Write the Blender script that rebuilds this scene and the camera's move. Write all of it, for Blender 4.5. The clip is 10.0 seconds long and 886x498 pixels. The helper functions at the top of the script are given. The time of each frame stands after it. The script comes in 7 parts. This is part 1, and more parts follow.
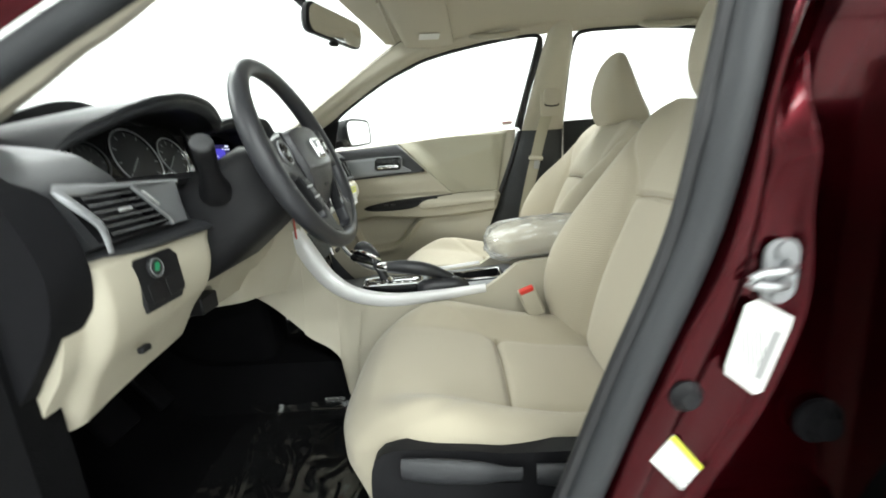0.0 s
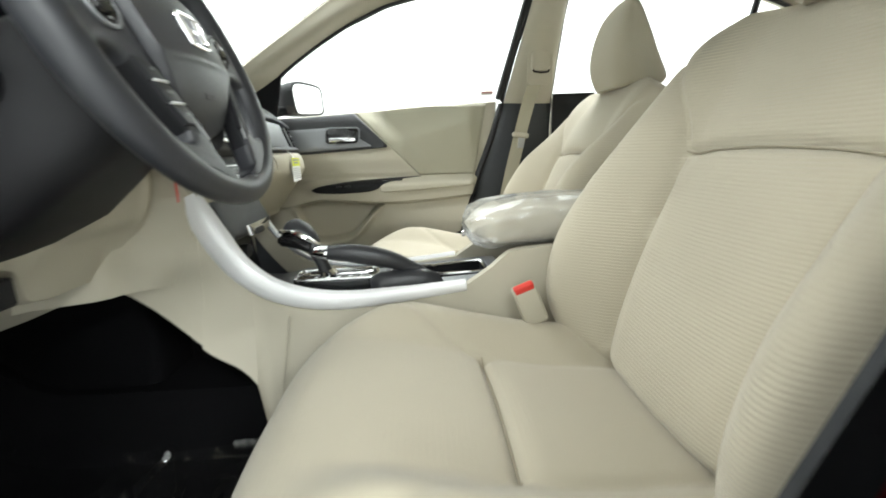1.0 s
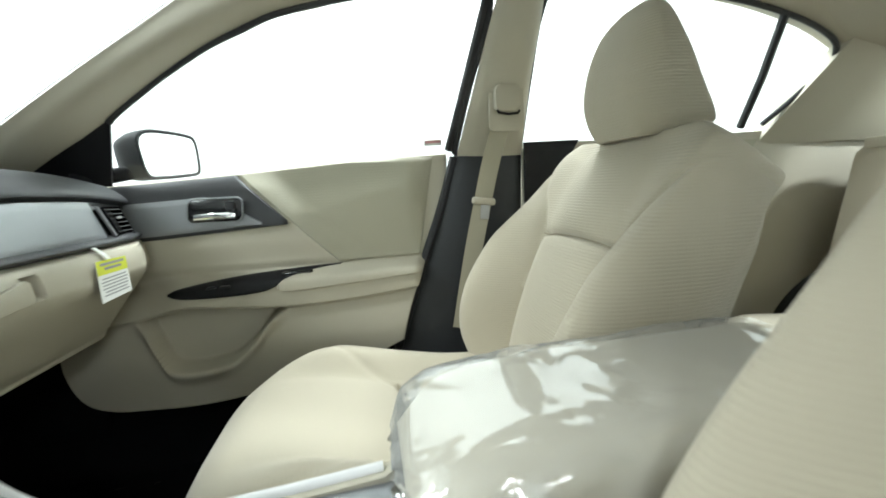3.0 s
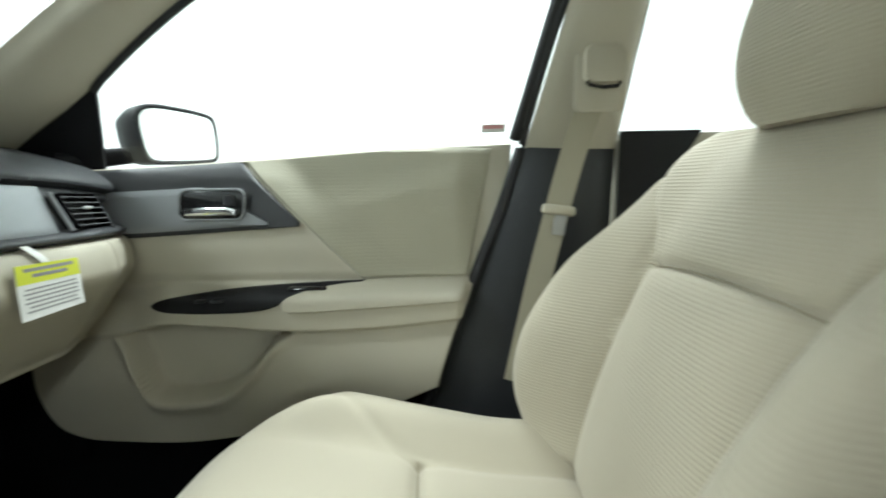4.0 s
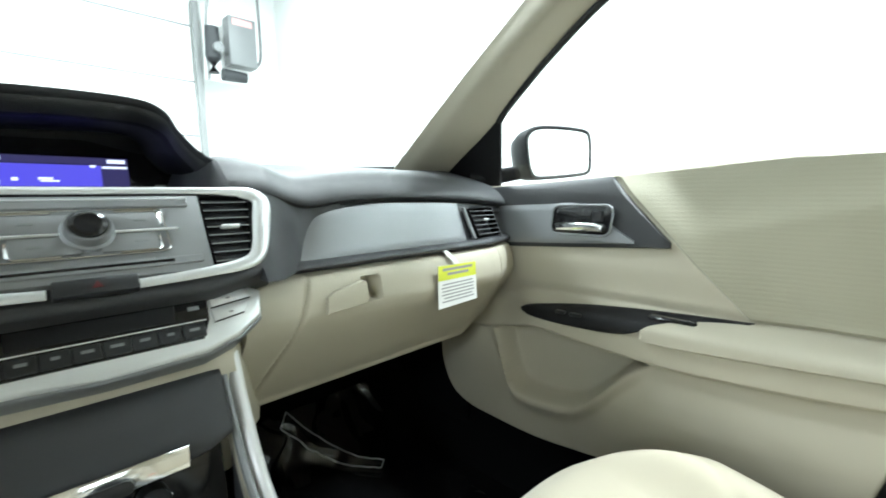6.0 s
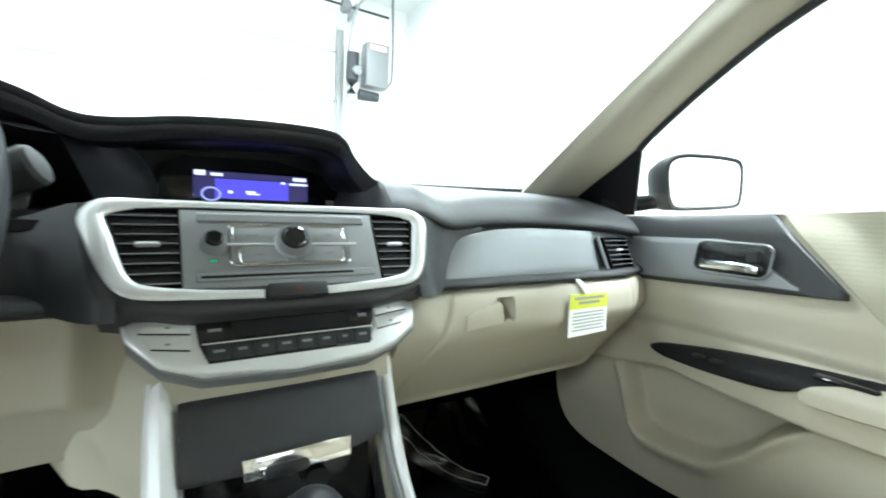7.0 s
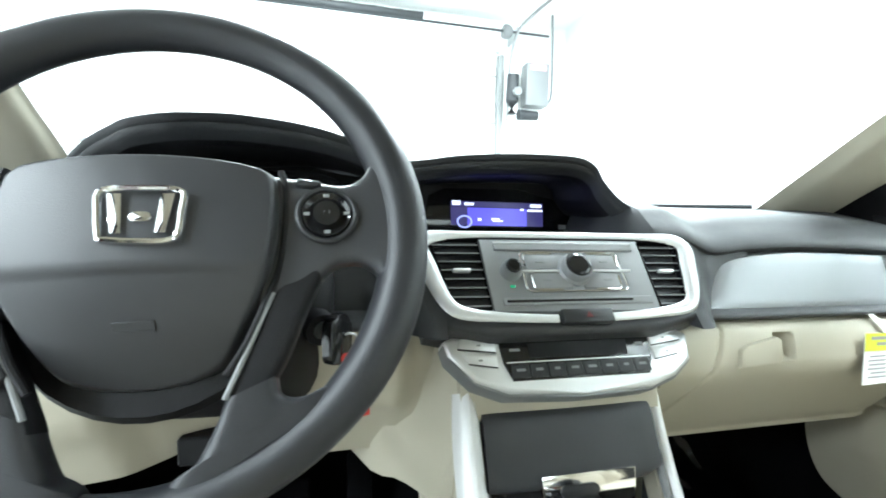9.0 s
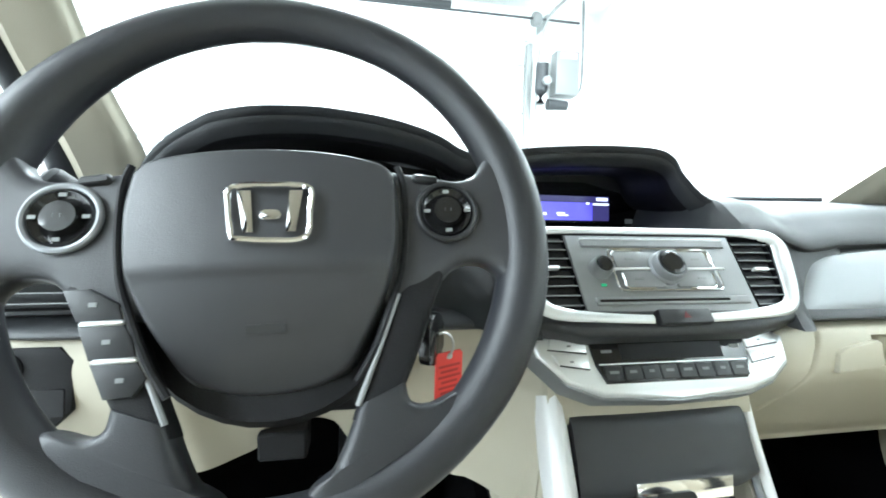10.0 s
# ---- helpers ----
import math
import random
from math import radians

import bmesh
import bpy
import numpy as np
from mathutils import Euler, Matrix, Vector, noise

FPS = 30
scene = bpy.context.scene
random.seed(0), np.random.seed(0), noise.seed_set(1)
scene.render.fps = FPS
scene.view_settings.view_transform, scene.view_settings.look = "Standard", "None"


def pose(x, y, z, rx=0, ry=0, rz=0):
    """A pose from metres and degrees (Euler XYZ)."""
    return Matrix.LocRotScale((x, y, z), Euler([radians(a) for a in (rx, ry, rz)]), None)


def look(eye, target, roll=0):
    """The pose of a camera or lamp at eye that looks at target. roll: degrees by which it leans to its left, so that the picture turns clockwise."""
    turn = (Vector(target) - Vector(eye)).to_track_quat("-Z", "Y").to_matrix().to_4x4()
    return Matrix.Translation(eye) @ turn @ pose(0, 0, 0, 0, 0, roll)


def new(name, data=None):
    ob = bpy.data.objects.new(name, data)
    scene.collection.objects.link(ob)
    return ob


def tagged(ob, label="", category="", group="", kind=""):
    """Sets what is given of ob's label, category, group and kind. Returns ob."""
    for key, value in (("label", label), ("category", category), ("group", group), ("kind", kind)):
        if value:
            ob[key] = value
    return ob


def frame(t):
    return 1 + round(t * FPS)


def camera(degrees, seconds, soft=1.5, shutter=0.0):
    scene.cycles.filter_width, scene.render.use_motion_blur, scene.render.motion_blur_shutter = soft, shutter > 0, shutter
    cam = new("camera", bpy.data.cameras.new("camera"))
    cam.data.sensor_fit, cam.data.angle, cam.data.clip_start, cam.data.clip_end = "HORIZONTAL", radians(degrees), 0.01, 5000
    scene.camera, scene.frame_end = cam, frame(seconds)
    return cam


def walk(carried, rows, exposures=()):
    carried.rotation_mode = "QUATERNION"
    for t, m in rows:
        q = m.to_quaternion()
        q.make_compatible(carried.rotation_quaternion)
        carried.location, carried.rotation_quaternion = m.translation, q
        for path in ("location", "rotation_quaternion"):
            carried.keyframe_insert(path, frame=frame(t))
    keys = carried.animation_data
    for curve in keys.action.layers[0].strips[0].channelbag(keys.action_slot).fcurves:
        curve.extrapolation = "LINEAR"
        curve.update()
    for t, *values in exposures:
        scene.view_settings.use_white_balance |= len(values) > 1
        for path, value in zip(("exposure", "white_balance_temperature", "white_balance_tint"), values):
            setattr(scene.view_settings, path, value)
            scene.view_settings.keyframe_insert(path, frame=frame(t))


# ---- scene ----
cam = camera(92.1, 10.0, soft=1.8, shutter=0.4)
PATH = [
    (0, (-1.176, -0.377, 0.991), (0.767, -0.319, 0.521), -3.8),
    (0.2, (-1.114, -0.357, 0.911), (0.848, -0.293, 0.53), -3.8),
    (0.5, (-1.04, -0.356, 0.898), (0.917, -0.31, 0.489), -3.4),
    (1, (-0.88, -0.366, 0.873), (1.065, -0.474, 0.419), -1.6),
    (1.5, (-0.754, -0.398, 0.893), (1.2, -0.549, 0.493), -3.3),
    (2, (-0.644, -0.415, 0.923), (1.314, -0.56, 0.543), -1.2),
    (2.5, (-0.514, -0.44, 0.935), (1.432, -0.805, 0.654), -4.0),
    (2.7, (-0.454, -0.439, 0.953), (1.493, -0.791, 0.661), -3.6),
    (3.8, (-0.134, -0.526, 0.963), (1.837, -0.729, 0.693), 0.0),
    (4, (-0.09, -0.523, 0.952), (1.891, -0.549, 0.678), -0.5),
    (4.5, (-0.029, -0.509, 0.95), (1.895, -0.042, 0.667), 1.0),
    (5, (-0.018, -0.493, 0.959), (1.777, 0.348, 0.699), -1.2),
    (5.5, (-0.022, -0.495, 0.975), (1.603, 0.649, 0.745), -1.3),
    (6, (-0.045, -0.487, 0.979), (1.367, 0.907, 0.725), -0.6),
    (6.2, (-0.051, -0.463, 0.975), (1.319, 0.97, 0.713), 0.3),
    (7.3, (-0.122, -0.47, 1.0), (0.801, 1.296, 0.821), 2.7),
    (7.5, (-0.132, -0.465, 1.0), (0.728, 1.331, 0.822), 2.5),
    (8, (-0.167, -0.454, 1.003), (0.542, 1.41, 0.851), 2.2),
    (8.5, (-0.212, -0.437, 1.001), (0.344, 1.478, 0.845), 1.6),
    (9, (-0.251, -0.425, 1.004), (0.194, 1.52, 0.859), 1.4),
    (9.5, (-0.283, -0.41, 1.005), (0.097, 1.547, 0.846), 0.7),
    (10, (-0.317, -0.395, 1.006), (0.04, 1.565, 0.82), 1.4),
]
walk(cam, [(t, look(eye, target, roll)) for t, eye, target, roll in PATH],
     [(0, 0.04, 6500, 11), (1, 0.2, 6450, 12), (2, 0.16, 6320, 10), (2.5, 0.08, 6250, 9), (4, -0.13, 6150, 6), (4.5, -0.13, 6100, 6), (5, 0.12, 6080, 6), (5.5, 0.36, 6050, 7), (6, 0.43, 6000, 7), (7.5, 0.71, 5900, 7), (8.5, 0.86, 5900, 8), (10, 1.06, 5850, 8)])

# ---- world, lamps ----
world = bpy.data.worlds.new("world")
scene.world = world
world.use_nodes = True
world.node_tree.nodes["Background"].inputs[0].default_value = (0.9, 0.95, 1.0, 1)
world.node_tree.nodes["Background"].inputs[1].default_value = 0.05
scene.view_settings.exposure = 0.0


def area_lamp(name, m, sx, sy, power, colour=(0.94, 1.0, 0.975)):
    """A rectangular lamp under an assumed ceiling fixture."""
    d = bpy.data.lights.new(name, "AREA")
    d.shape, d.size, d.size_y, d.energy, d.color = "RECTANGLE", sx, sy, power, colour
    ob = new(name, d)
    ob.matrix_world = m
    return ob


# unseen lamps, placed and powered to set how bright the cabin is
LAMP_POWER = 104
LAMPS = ((-2.6, 2.1, 0.5), (-0.4, 2.3, 0.8), (1.3, 1.6, 0.7), (-2.9, -0.8, 0.68), (1.45, -0.9, 1.0), (-3.8, -2.4, 0.85), (-0.8, -4.3, 3.0))
for lx, ly, lp in LAMPS:
    area_lamp("unseen_lamp", pose(lx, ly, 2.93), 0.3, 1.2, LAMP_POWER * lp)

# ---- building helpers ----


def lerp(a, b, t):
    return a + (b - a) * t


def smooth(a, b, x):
    t = min(1.0, max(0.0, (x - a) / (b - a)))
    return t * t * (3 - 2 * t)


def bump(x, c, w):
    return math.exp(-((x - c) / w) ** 2)


def along(table, x):
    """A smooth curve through (x, value...) rows; outside, the end values."""
    n = len(table)
    if x <= table[0][0]:
        return table[0][1] if len(table[0]) == 2 else table[0][1:]
    if x >= table[-1][0]:
        return table[-1][1] if len(table[0]) == 2 else table[-1][1:]
    i = max(k for k in range(n - 1) if table[k][0] <= x)
    a, b = table[i], table[i + 1]
    p, q = table[max(i - 1, 0)], table[min(i + 2, n - 1)]
    h = b[0] - a[0]
    t = (x - a[0]) / h
    out = []
    for k in range(1, len(a)):
        da = (b[k] - p[k]) / (b[0] - p[0]) * h if b[0] != p[0] else 0
        db = (q[k] - a[k]) / (q[0] - a[0]) * h if q[0] != a[0] else 0
        out.append((2 * t**3 - 3 * t**2 + 1) * a[k] + (t**3 - 2 * t**2 + t) * da + (3 * t**2 - 2 * t**3) * b[k] + (t**3 - t**2) * db)
    return out[0] if len(out) == 1 else tuple(out)


def curve(points, n):
    """n + 1 points on a smooth curve through the given ones."""
    P = [Vector(p) for p in points]
    L = [0.0]
    for a, b in zip(P, P[1:]):
        L.append(L[-1] + max((b - a).length, 1e-6))
    table = [(l, *p) for l, p in zip(L, P)]
    return [Vector(along(table, L[-1] * i / n)) for i in range(n + 1)]


def thing(name, label, category, m=None, group="", kind=""):
    ob = new(name)
    if m is not None:
        ob.matrix_world = m
    return tagged(ob, label, category, group, kind)


def mesh_of(bm, material, sharp=38):
    bmesh.ops.recalc_face_normals(bm, faces=bm.faces)
    lim = radians(sharp)
    for f in bm.faces:
        f.smooth = True
    for e in bm.edges:
        if len(e.link_faces) == 2 and e.calc_face_angle(0) > lim:
            e.smooth = False
    me = bpy.data.meshes.new("mesh")
    bm.to_mesh(me)
    bm.free()
    me.materials.append(material)
    return me


def part(name, bm, material, parent=None, label="", sharp=38):
    ob = new(name, mesh_of(bm, material, sharp))
    if parent is not None:
        ob.parent = parent
    if label:
        ob["label"] = label
    return ob


def whole(name, bm, material, label, category, group="", kind="", m=None, sharp=38):
    ob = part(name, bm, material, None, "", sharp)
    if m is not None:
        ob.matrix_world = m
    return tagged(ob, label, category, group, kind)


def grid(fn, nu, nv, close_u=False):
    """An open sheet from fn(u, v), u and v from 0 to 1."""
    bm = bmesh.new()
    rows = [[bm.verts.new(fn(i / nu, j / nv)) for j in range(nv + 1)] for i in range(nu + (0 if close_u else 1))]
    m = len(rows)
    for i in range(m if close_u else m - 1):
        a, b = rows[i], rows[(i + 1) % m]
        for j in range(nv):
            bm.faces.new((a[j], a[j + 1], b[j + 1], b[j]))
    return bm


def slab(fn, nu, nv, thick, away, edge=0.0):
    """A closed sheet from fn(u, v), its back lying thick along away; its rim rounds back by edge."""
    bm = bmesh.new()
    away = Vector(away).normalized()
    us = [i / nu for i in range(nu + 1)]
    vs = [j / nv for j in range(nv + 1)]
    front = []
    for i, u in enumerate(us):
        row = []
        for j, v in enumerate(vs):
            p = Vector(fn(u, v))
            if edge and (i in (0, nu) or j in (0, nv)):
                p = p + away * edge
            row.append(bm.verts.new(p))
        front.append(row)
    back = {}
    inner = {}
    rim = [(i, 0) for i in range(nu)] + [(nu, j) for j in range(nv)] + [(i, nv) for i in range(nu, 0, -1)] + [(0, j) for j in range(nv, 0, -1)]
    for i, j in rim:
        back[i, j] = bm.verts.new(Vector(fn(us[i], vs[j])) + away * thick)
    for i in range(nu):
        for j in range(nv):
            bm.faces.new((front[i][j], front[i][j + 1], front[i + 1][j + 1], front[i + 1][j]))
    for k in range(len(rim)):
        a, b = rim[k], rim[(k + 1) % len(rim)]
        bm.faces.new((front[a[0]][a[1]], front[b[0]][b[1]], back[b], back[a]))
    for i in range(1, nu):
        for j in range(1, nv):
            inner[i, j] = bm.verts.new(Vector(fn(us[i], vs[j])) + away * thick)
    inner.update(back)
    for i in range(nu):
        for j in range(nv):
            bm.faces.new((inner[i, j], inner[i + 1, j], inner[i + 1, j + 1], inner[i, j + 1]))
    return bm


def loft(rings, caps=True, ring_closed=True, closed=False):
    bm = bmesh.new()
    R = [[bm.verts.new(p) for p in ring] for ring in rings]
    n = len(R[0])
    for i in range(len(R) if closed else len(R) - 1):
        a, b = R[i], R[(i + 1) % len(R)]
        for j in range(n if ring_closed else n - 1):
            k = (j + 1) % n
            bm.faces.new((a[j], a[k], b[k], b[j]))
    if caps and ring_closed and not closed:
        bm.faces.new(R[0])
        bm.faces.new(R[-1])
    return bm


def tube(points, r, n=10, closed=False, flat=1.0, up=(0, 0, 1)):
    """A tube of radius r (a number or one a point) along points; flat squeezes it along up."""
    P = [Vector(p) for p in points]
    rings = []
    for i, p in enumerate(P):
        if closed:
            d = P[(i + 1) % len(P)] - P[i - 1]
        else:
            d = P[min(i + 1, len(P) - 1)] - P[max(i - 1, 0)]
        d.normalize()
        side = d.cross(Vector(up))
        if side.length < 1e-4:
            side = d.cross(Vector((1, 0, 0)))
        side.normalize()
        top = side.cross(d)
        ri = r[i] if isinstance(r, (list, tuple)) else r
        rings.append([p + side * ri * math.cos(2 * math.pi * k / n) + top * ri * flat * math.sin(2 * math.pi * k / n) for k in range(n)])
    return loft(rings, closed=closed)


def add(bm, other, m=None):
    """Joins another bmesh into bm."""
    me = bpy.data.meshes.new("joined")
    if m is not None:
        bmesh.ops.transform(other, matrix=m, verts=other.verts)
    other.to_mesh(me)
    other.free()
    bm.from_mesh(me)
    bpy.data.meshes.remove(me)
    return bm


def box(sx, sy, sz, r=0.0, seg=2, at=(0, 0, 0), m=None):
    bm = bmesh.new()
    bmesh.ops.create_cube(bm, size=1, matrix=Matrix.Translation(at) @ Matrix.Diagonal((sx, sy, sz, 1)))
    if r:
        bmesh.ops.bevel(bm, geom=list(bm.edges), offset=r, segments=seg, profile=0.5, affect="EDGES")
    if m is not None:
        bmesh.ops.transform(bm, matrix=m, verts=bm.verts)
    return bm


def prism(outline, depth, r=0.0, m=None, seg=2, front=None):
    """A plate from a 2D outline in x and y, from z = 0 to depth; its upper rim is rounded by r. front(x, y) bends it in z."""
    bm = bmesh.new()
    lo = [bm.verts.new((x, y, 0)) for x, y in outline]
    hi = [bm.verts.new((x, y, depth)) for x, y in outline]
    n = len(lo)
    bm.faces.new(lo[::-1])
    top = bm.faces.new(hi)
    for i in range(n):
        bm.faces.new((lo[i], lo[(i + 1) % n], hi[(i + 1) % n], hi[i]))
    if r:
        bmesh.ops.bevel(bm, geom=list(top.edges), offset=r, segments=seg, profile=0.5, affect="EDGES")
    if front:
        for v in bm.verts:
            v.co.z += front(v.co.x, v.co.y)
    if m is not None:
        bmesh.ops.transform(bm, matrix=m, verts=bm.verts)
    return bm


def rounded(w, h, r, n=5, skew=0.0):
    """A rectangle's outline with rounded corners, about the origin."""
    out = []
    for cx, cy, a in ((w / 2 - r, h / 2 - r, 0), (-w / 2 + r, h / 2 - r, 90), (-w / 2 + r, -h / 2 + r, 180), (w / 2 - r, -h / 2 + r, 270)):
        for k in range(n + 1):
            t = radians(a + 90 * k / n)
            y = cy + r * math.sin(t)
            out.append((cx + r * math.cos(t) + skew * y, y))
    return out


def spin(profile, n=32, m=None):
    """A turned body about z from (radius, z) rows."""
    rings = [[(r * math.cos(2 * math.pi * k / n), r * math.sin(2 * math.pi * k / n), z) for k in range(n)] for r, z in profile]
    bm = loft(rings)
    if m is not None:
        bmesh.ops.transform(bm, matrix=m, verts=bm.verts)
    return bm


def frame_m(o, x, y, z=None):
    """A matrix with the given origin and axes."""
    x, y = Vector(x).normalized(), Vector(y).normalized()
    z = x.cross(y).normalized()
    y = z.cross(x)
    return Matrix(((x.x, y.x, z.x, o[0]), (x.y, y.y, z.y, o[1]), (x.z, y.z, z.z, o[2]), (0, 0, 0, 1)))


# ---- materials ----


def node(nt, kind, **values):
    n = nt.nodes.new(kind)
    for k, v in values.items():
        n.inputs[k.replace("_", " ")].default_value = v
    return n


def material(name, colour, rough=0.5, metal=0.0, grain=0.0, grain_size=400.0, mottle=0.06, mottle_size=6.0, spec=0.5, coat=0.0, weave=None, sheen=0.0):
    """A surface with coarse mottling of its colour and roughness and a fine grain of relief."""
    m = bpy.data.materials.new(name)
    m.use_nodes = True
    nt = m.node_tree
    b = nt.nodes["Principled BSDF"]
    b.inputs["Metallic"].default_value = metal
    b.inputs["Specular IOR Level"].default_value = spec
    b.inputs["Coat Weight"].default_value = coat
    b.inputs["Coat Roughness"].default_value = 0.06
    b.inputs["Sheen Weight"].default_value = sheen
    tc = nt.nodes.new("ShaderNodeTexCoord")
    big = node(nt, "ShaderNodeTexNoise", Scale=mottle_size, Detail=4.0, Roughness=0.6)
    nt.links.new(tc.outputs["Object"], big.inputs["Vector"])
    ramp = nt.nodes.new("ShaderNodeMix")
    ramp.data_type = "RGBA"
    c = Vector(colour)
    ramp.inputs["A"].default_value = (*(c * (1 - mottle)), 1)
    ramp.inputs["B"].default_value = (*(c * (1 + mottle)), 1)
    nt.links.new(big.outputs["Fac"], ramp.inputs["Factor"])
    nt.links.new(ramp.outputs["Result"], b.inputs["Base Color"])
    mr = node(nt, "ShaderNodeMapRange", To_Min=max(rough - 0.08, 0.02), To_Max=min(rough + 0.08, 1.0))
    nt.links.new(big.outputs["Fac"], mr.inputs["Value"])
    nt.links.new(mr.outputs["Result"], b.inputs["Roughness"])
    if grain:
        fine = node(nt, "ShaderNodeTexNoise", Scale=grain_size, Detail=2.0)
        nt.links.new(tc.outputs["Object"], fine.inputs["Vector"])
        bp = node(nt, "ShaderNodeBump", Strength=grain, Distance=0.001)
        nt.links.new(fine.outputs["Fac"], bp.inputs["Height"])
        if weave:
            axis, size, depth = weave
            w = node(nt, "ShaderNodeTexWave", Scale=size, Distortion=0.8, Detail=1.0)
            w.inputs["Detail Scale"].default_value = 0.6
            w.bands_direction = axis
            nt.links.new(tc.outputs["Object"], w.inputs["Vector"])
            b2 = node(nt, "ShaderNodeBump", Strength=depth, Distance=0.002)
            # the ribs come and go in patches
            patch = node(nt, "ShaderNodeTexNoise", Scale=9.0, Detail=1.0)
            nt.links.new(tc.outputs["Object"], patch.inputs["Vector"])
            pr = node(nt, "ShaderNodeMapRange", From_Min=0.35, From_Max=0.65, To_Min=0.25, To_Max=1.0)
            nt.links.new(patch.outputs["Fac"], pr.inputs["Value"])
            mul = nt.nodes.new("ShaderNodeMath")
            mul.operation = "MULTIPLY"
            nt.links.new(w.outputs["Fac"], mul.inputs[0])
            nt.links.new(pr.outputs["Result"], mul.inputs[1])
            nt.links.new(mul.outputs[0], b2.inputs["Height"])
            nt.links.new(b2.outputs["Normal"], bp.inputs["Normal"])
        nt.links.new(bp.outputs["Normal"], b.inputs["Normal"])
    return m


def glass(name, tint=(1, 1, 1), rough=0.0, mirror=0.03, haze=0.0, sheen=0.0):
    """A thin clear pane: it lets light straight through and mirrors a little."""
    m = bpy.data.materials.new(name)
    m.use_nodes = True
    nt = m.node_tree
    nt.nodes.remove(nt.nodes["Principled BSDF"])
    t, g = nt.nodes.new("ShaderNodeBsdfTransparent"), nt.nodes.new("ShaderNodeBsdfGlossy")
    t.inputs[0].default_value = (*tint, 1)
    g.inputs["Roughness"].default_value = rough
    mx = nt.nodes.new("ShaderNodeMixShader")
    mx.inputs[0].default_value = mirror
    nt.links.new(t.outputs[0], mx.inputs[1])
    nt.links.new(g.outputs[0], mx.inputs[2])
    if sheen:     # more gloss at a grazing look
        fr = node(nt, "ShaderNodeFresnel", IOR=1.5)
        ma = nt.nodes.new("ShaderNodeMath")
        ma.operation, ma.use_clamp = "MULTIPLY_ADD", True
        ma.inputs[1].default_value, ma.inputs[2].default_value = sheen, mirror
        nt.links.new(fr.outputs[0], ma.inputs[0])
        nt.links.new(ma.outputs[0], mx.inputs[0])
    if haze:      # a share of white diffuse, partly standing in for the film's sheen
        d, m2 = nt.nodes.new("ShaderNodeBsdfDiffuse"), nt.nodes.new("ShaderNodeMixShader")
        d.inputs[0].default_value = (0.93, 0.94, 0.93, 1)
        m2.inputs[0].default_value = haze
        nt.links.new(mx.outputs[0], m2.inputs[1])
        nt.links.new(d.outputs[0], m2.inputs[2])
        mx = m2
    nt.links.new(mx.outputs[0], nt.nodes["Material Output"].inputs[0])
    return m


def film_relief(m, size, depth):
    """Crinkles in a sheet of film."""
    nt = m.node_tree
    tc = nt.nodes.new("ShaderNodeTexCoord")
    n1 = node(nt, "ShaderNodeTexNoise", Scale=size, Detail=5.0, Roughness=0.65, Distortion=1.5)
    bp = node(nt, "ShaderNodeBump", Strength=1.0, Distance=depth)
    nt.links.new(tc.outputs["Object"], n1.inputs["Vector"])
    # sharp folds between flat facets
    vo = node(nt, "ShaderNodeTexVoronoi", Scale=size * 0.8)
    mixv = nt.nodes.new("ShaderNodeVectorMath")
    mixv.operation = "MULTIPLY_ADD"
    mixv.inputs[1].default_value = (0.08, 0.08, 0.08)
    nt.links.new(n1.outputs["Color"], mixv.inputs[0])
    nt.links.new(tc.outputs["Object"], mixv.inputs[2])
    nt.links.new(mixv.outputs[0], vo.inputs["Vector"])
    ad = nt.nodes.new("ShaderNodeMath")
    ad.operation = "ADD"
    nt.links.new(n1.outputs["Fac"], ad.inputs[0])
    nt.links.new(vo.outputs["Distance"], ad.inputs[1])
    nt.links.new(ad.outputs[0], bp.inputs["Height"])
    for n in nt.nodes:
        if n.bl_idname == "ShaderNodeBsdfGlossy":
            nt.links.new(bp.outputs["Normal"], n.inputs["Normal"])
    return m


def glow(name, colour, power):
    m = bpy.data.materials.new(name)
    m.use_nodes = True
    b = m.node_tree.nodes["Principled BSDF"]
    b.inputs["Base Color"].default_value = (0.01, 0.01, 0.01, 1)
    b.inputs["Roughness"].default_value = 0.15
    b.inputs["Emission Color"].default_value = (*colour, 1)
    b.inputs["Emission Strength"].default_value = power
    return m


BEIGE = (0.48, 0.446, 0.355)
M_PLASTIC = material("beige_plastic", BEIGE, 0.55, grain=0.25, grain_size=900, mottle=0.03)
M_FABRIC = material("beige_fabric", (0.405, 0.385, 0.295), 0.85, grain=0.5, grain_size=1200, mottle=0.05, sheen=0.25, weave=("Z", 45.0, 0.10))
M_SEAT = material("seat_fabric", (0.440, 0.396, 0.302), 0.85, grain=0.5, grain_size=1200, mottle=0.05, sheen=0.25, weave=("Z", 62.0, 0.30))
M_SEAT_PLAIN = material("seat_cloth_plain", (0.440, 0.396, 0.302), 0.85, grain=0.5, grain_size=1400, mottle=0.05, sheen=0.25, weave=("Y", 42.0, 0.05))
# darker beige for the shade drawn along the seat seams
M_SEAMSHADE = material("seam_shade", (0.34, 0.30, 0.225), 0.9, mottle=0.1, mottle_size=80)
M_LINER = material("headliner_cloth", (0.50, 0.46, 0.37), 0.95, grain=0.5, grain_size=1500, mottle=0.04)
M_DASH = material("charcoal_soft_plastic", (0.031, 0.0325, 0.036), 0.48, grain=0.4, grain_size=1100, mottle=0.12, spec=0.5)
M_BLACK = material("black_plastic", (0.0095, 0.0095, 0.011), 0.55, spec=0.24, grain=0.3, grain_size=1000, mottle=0.15)
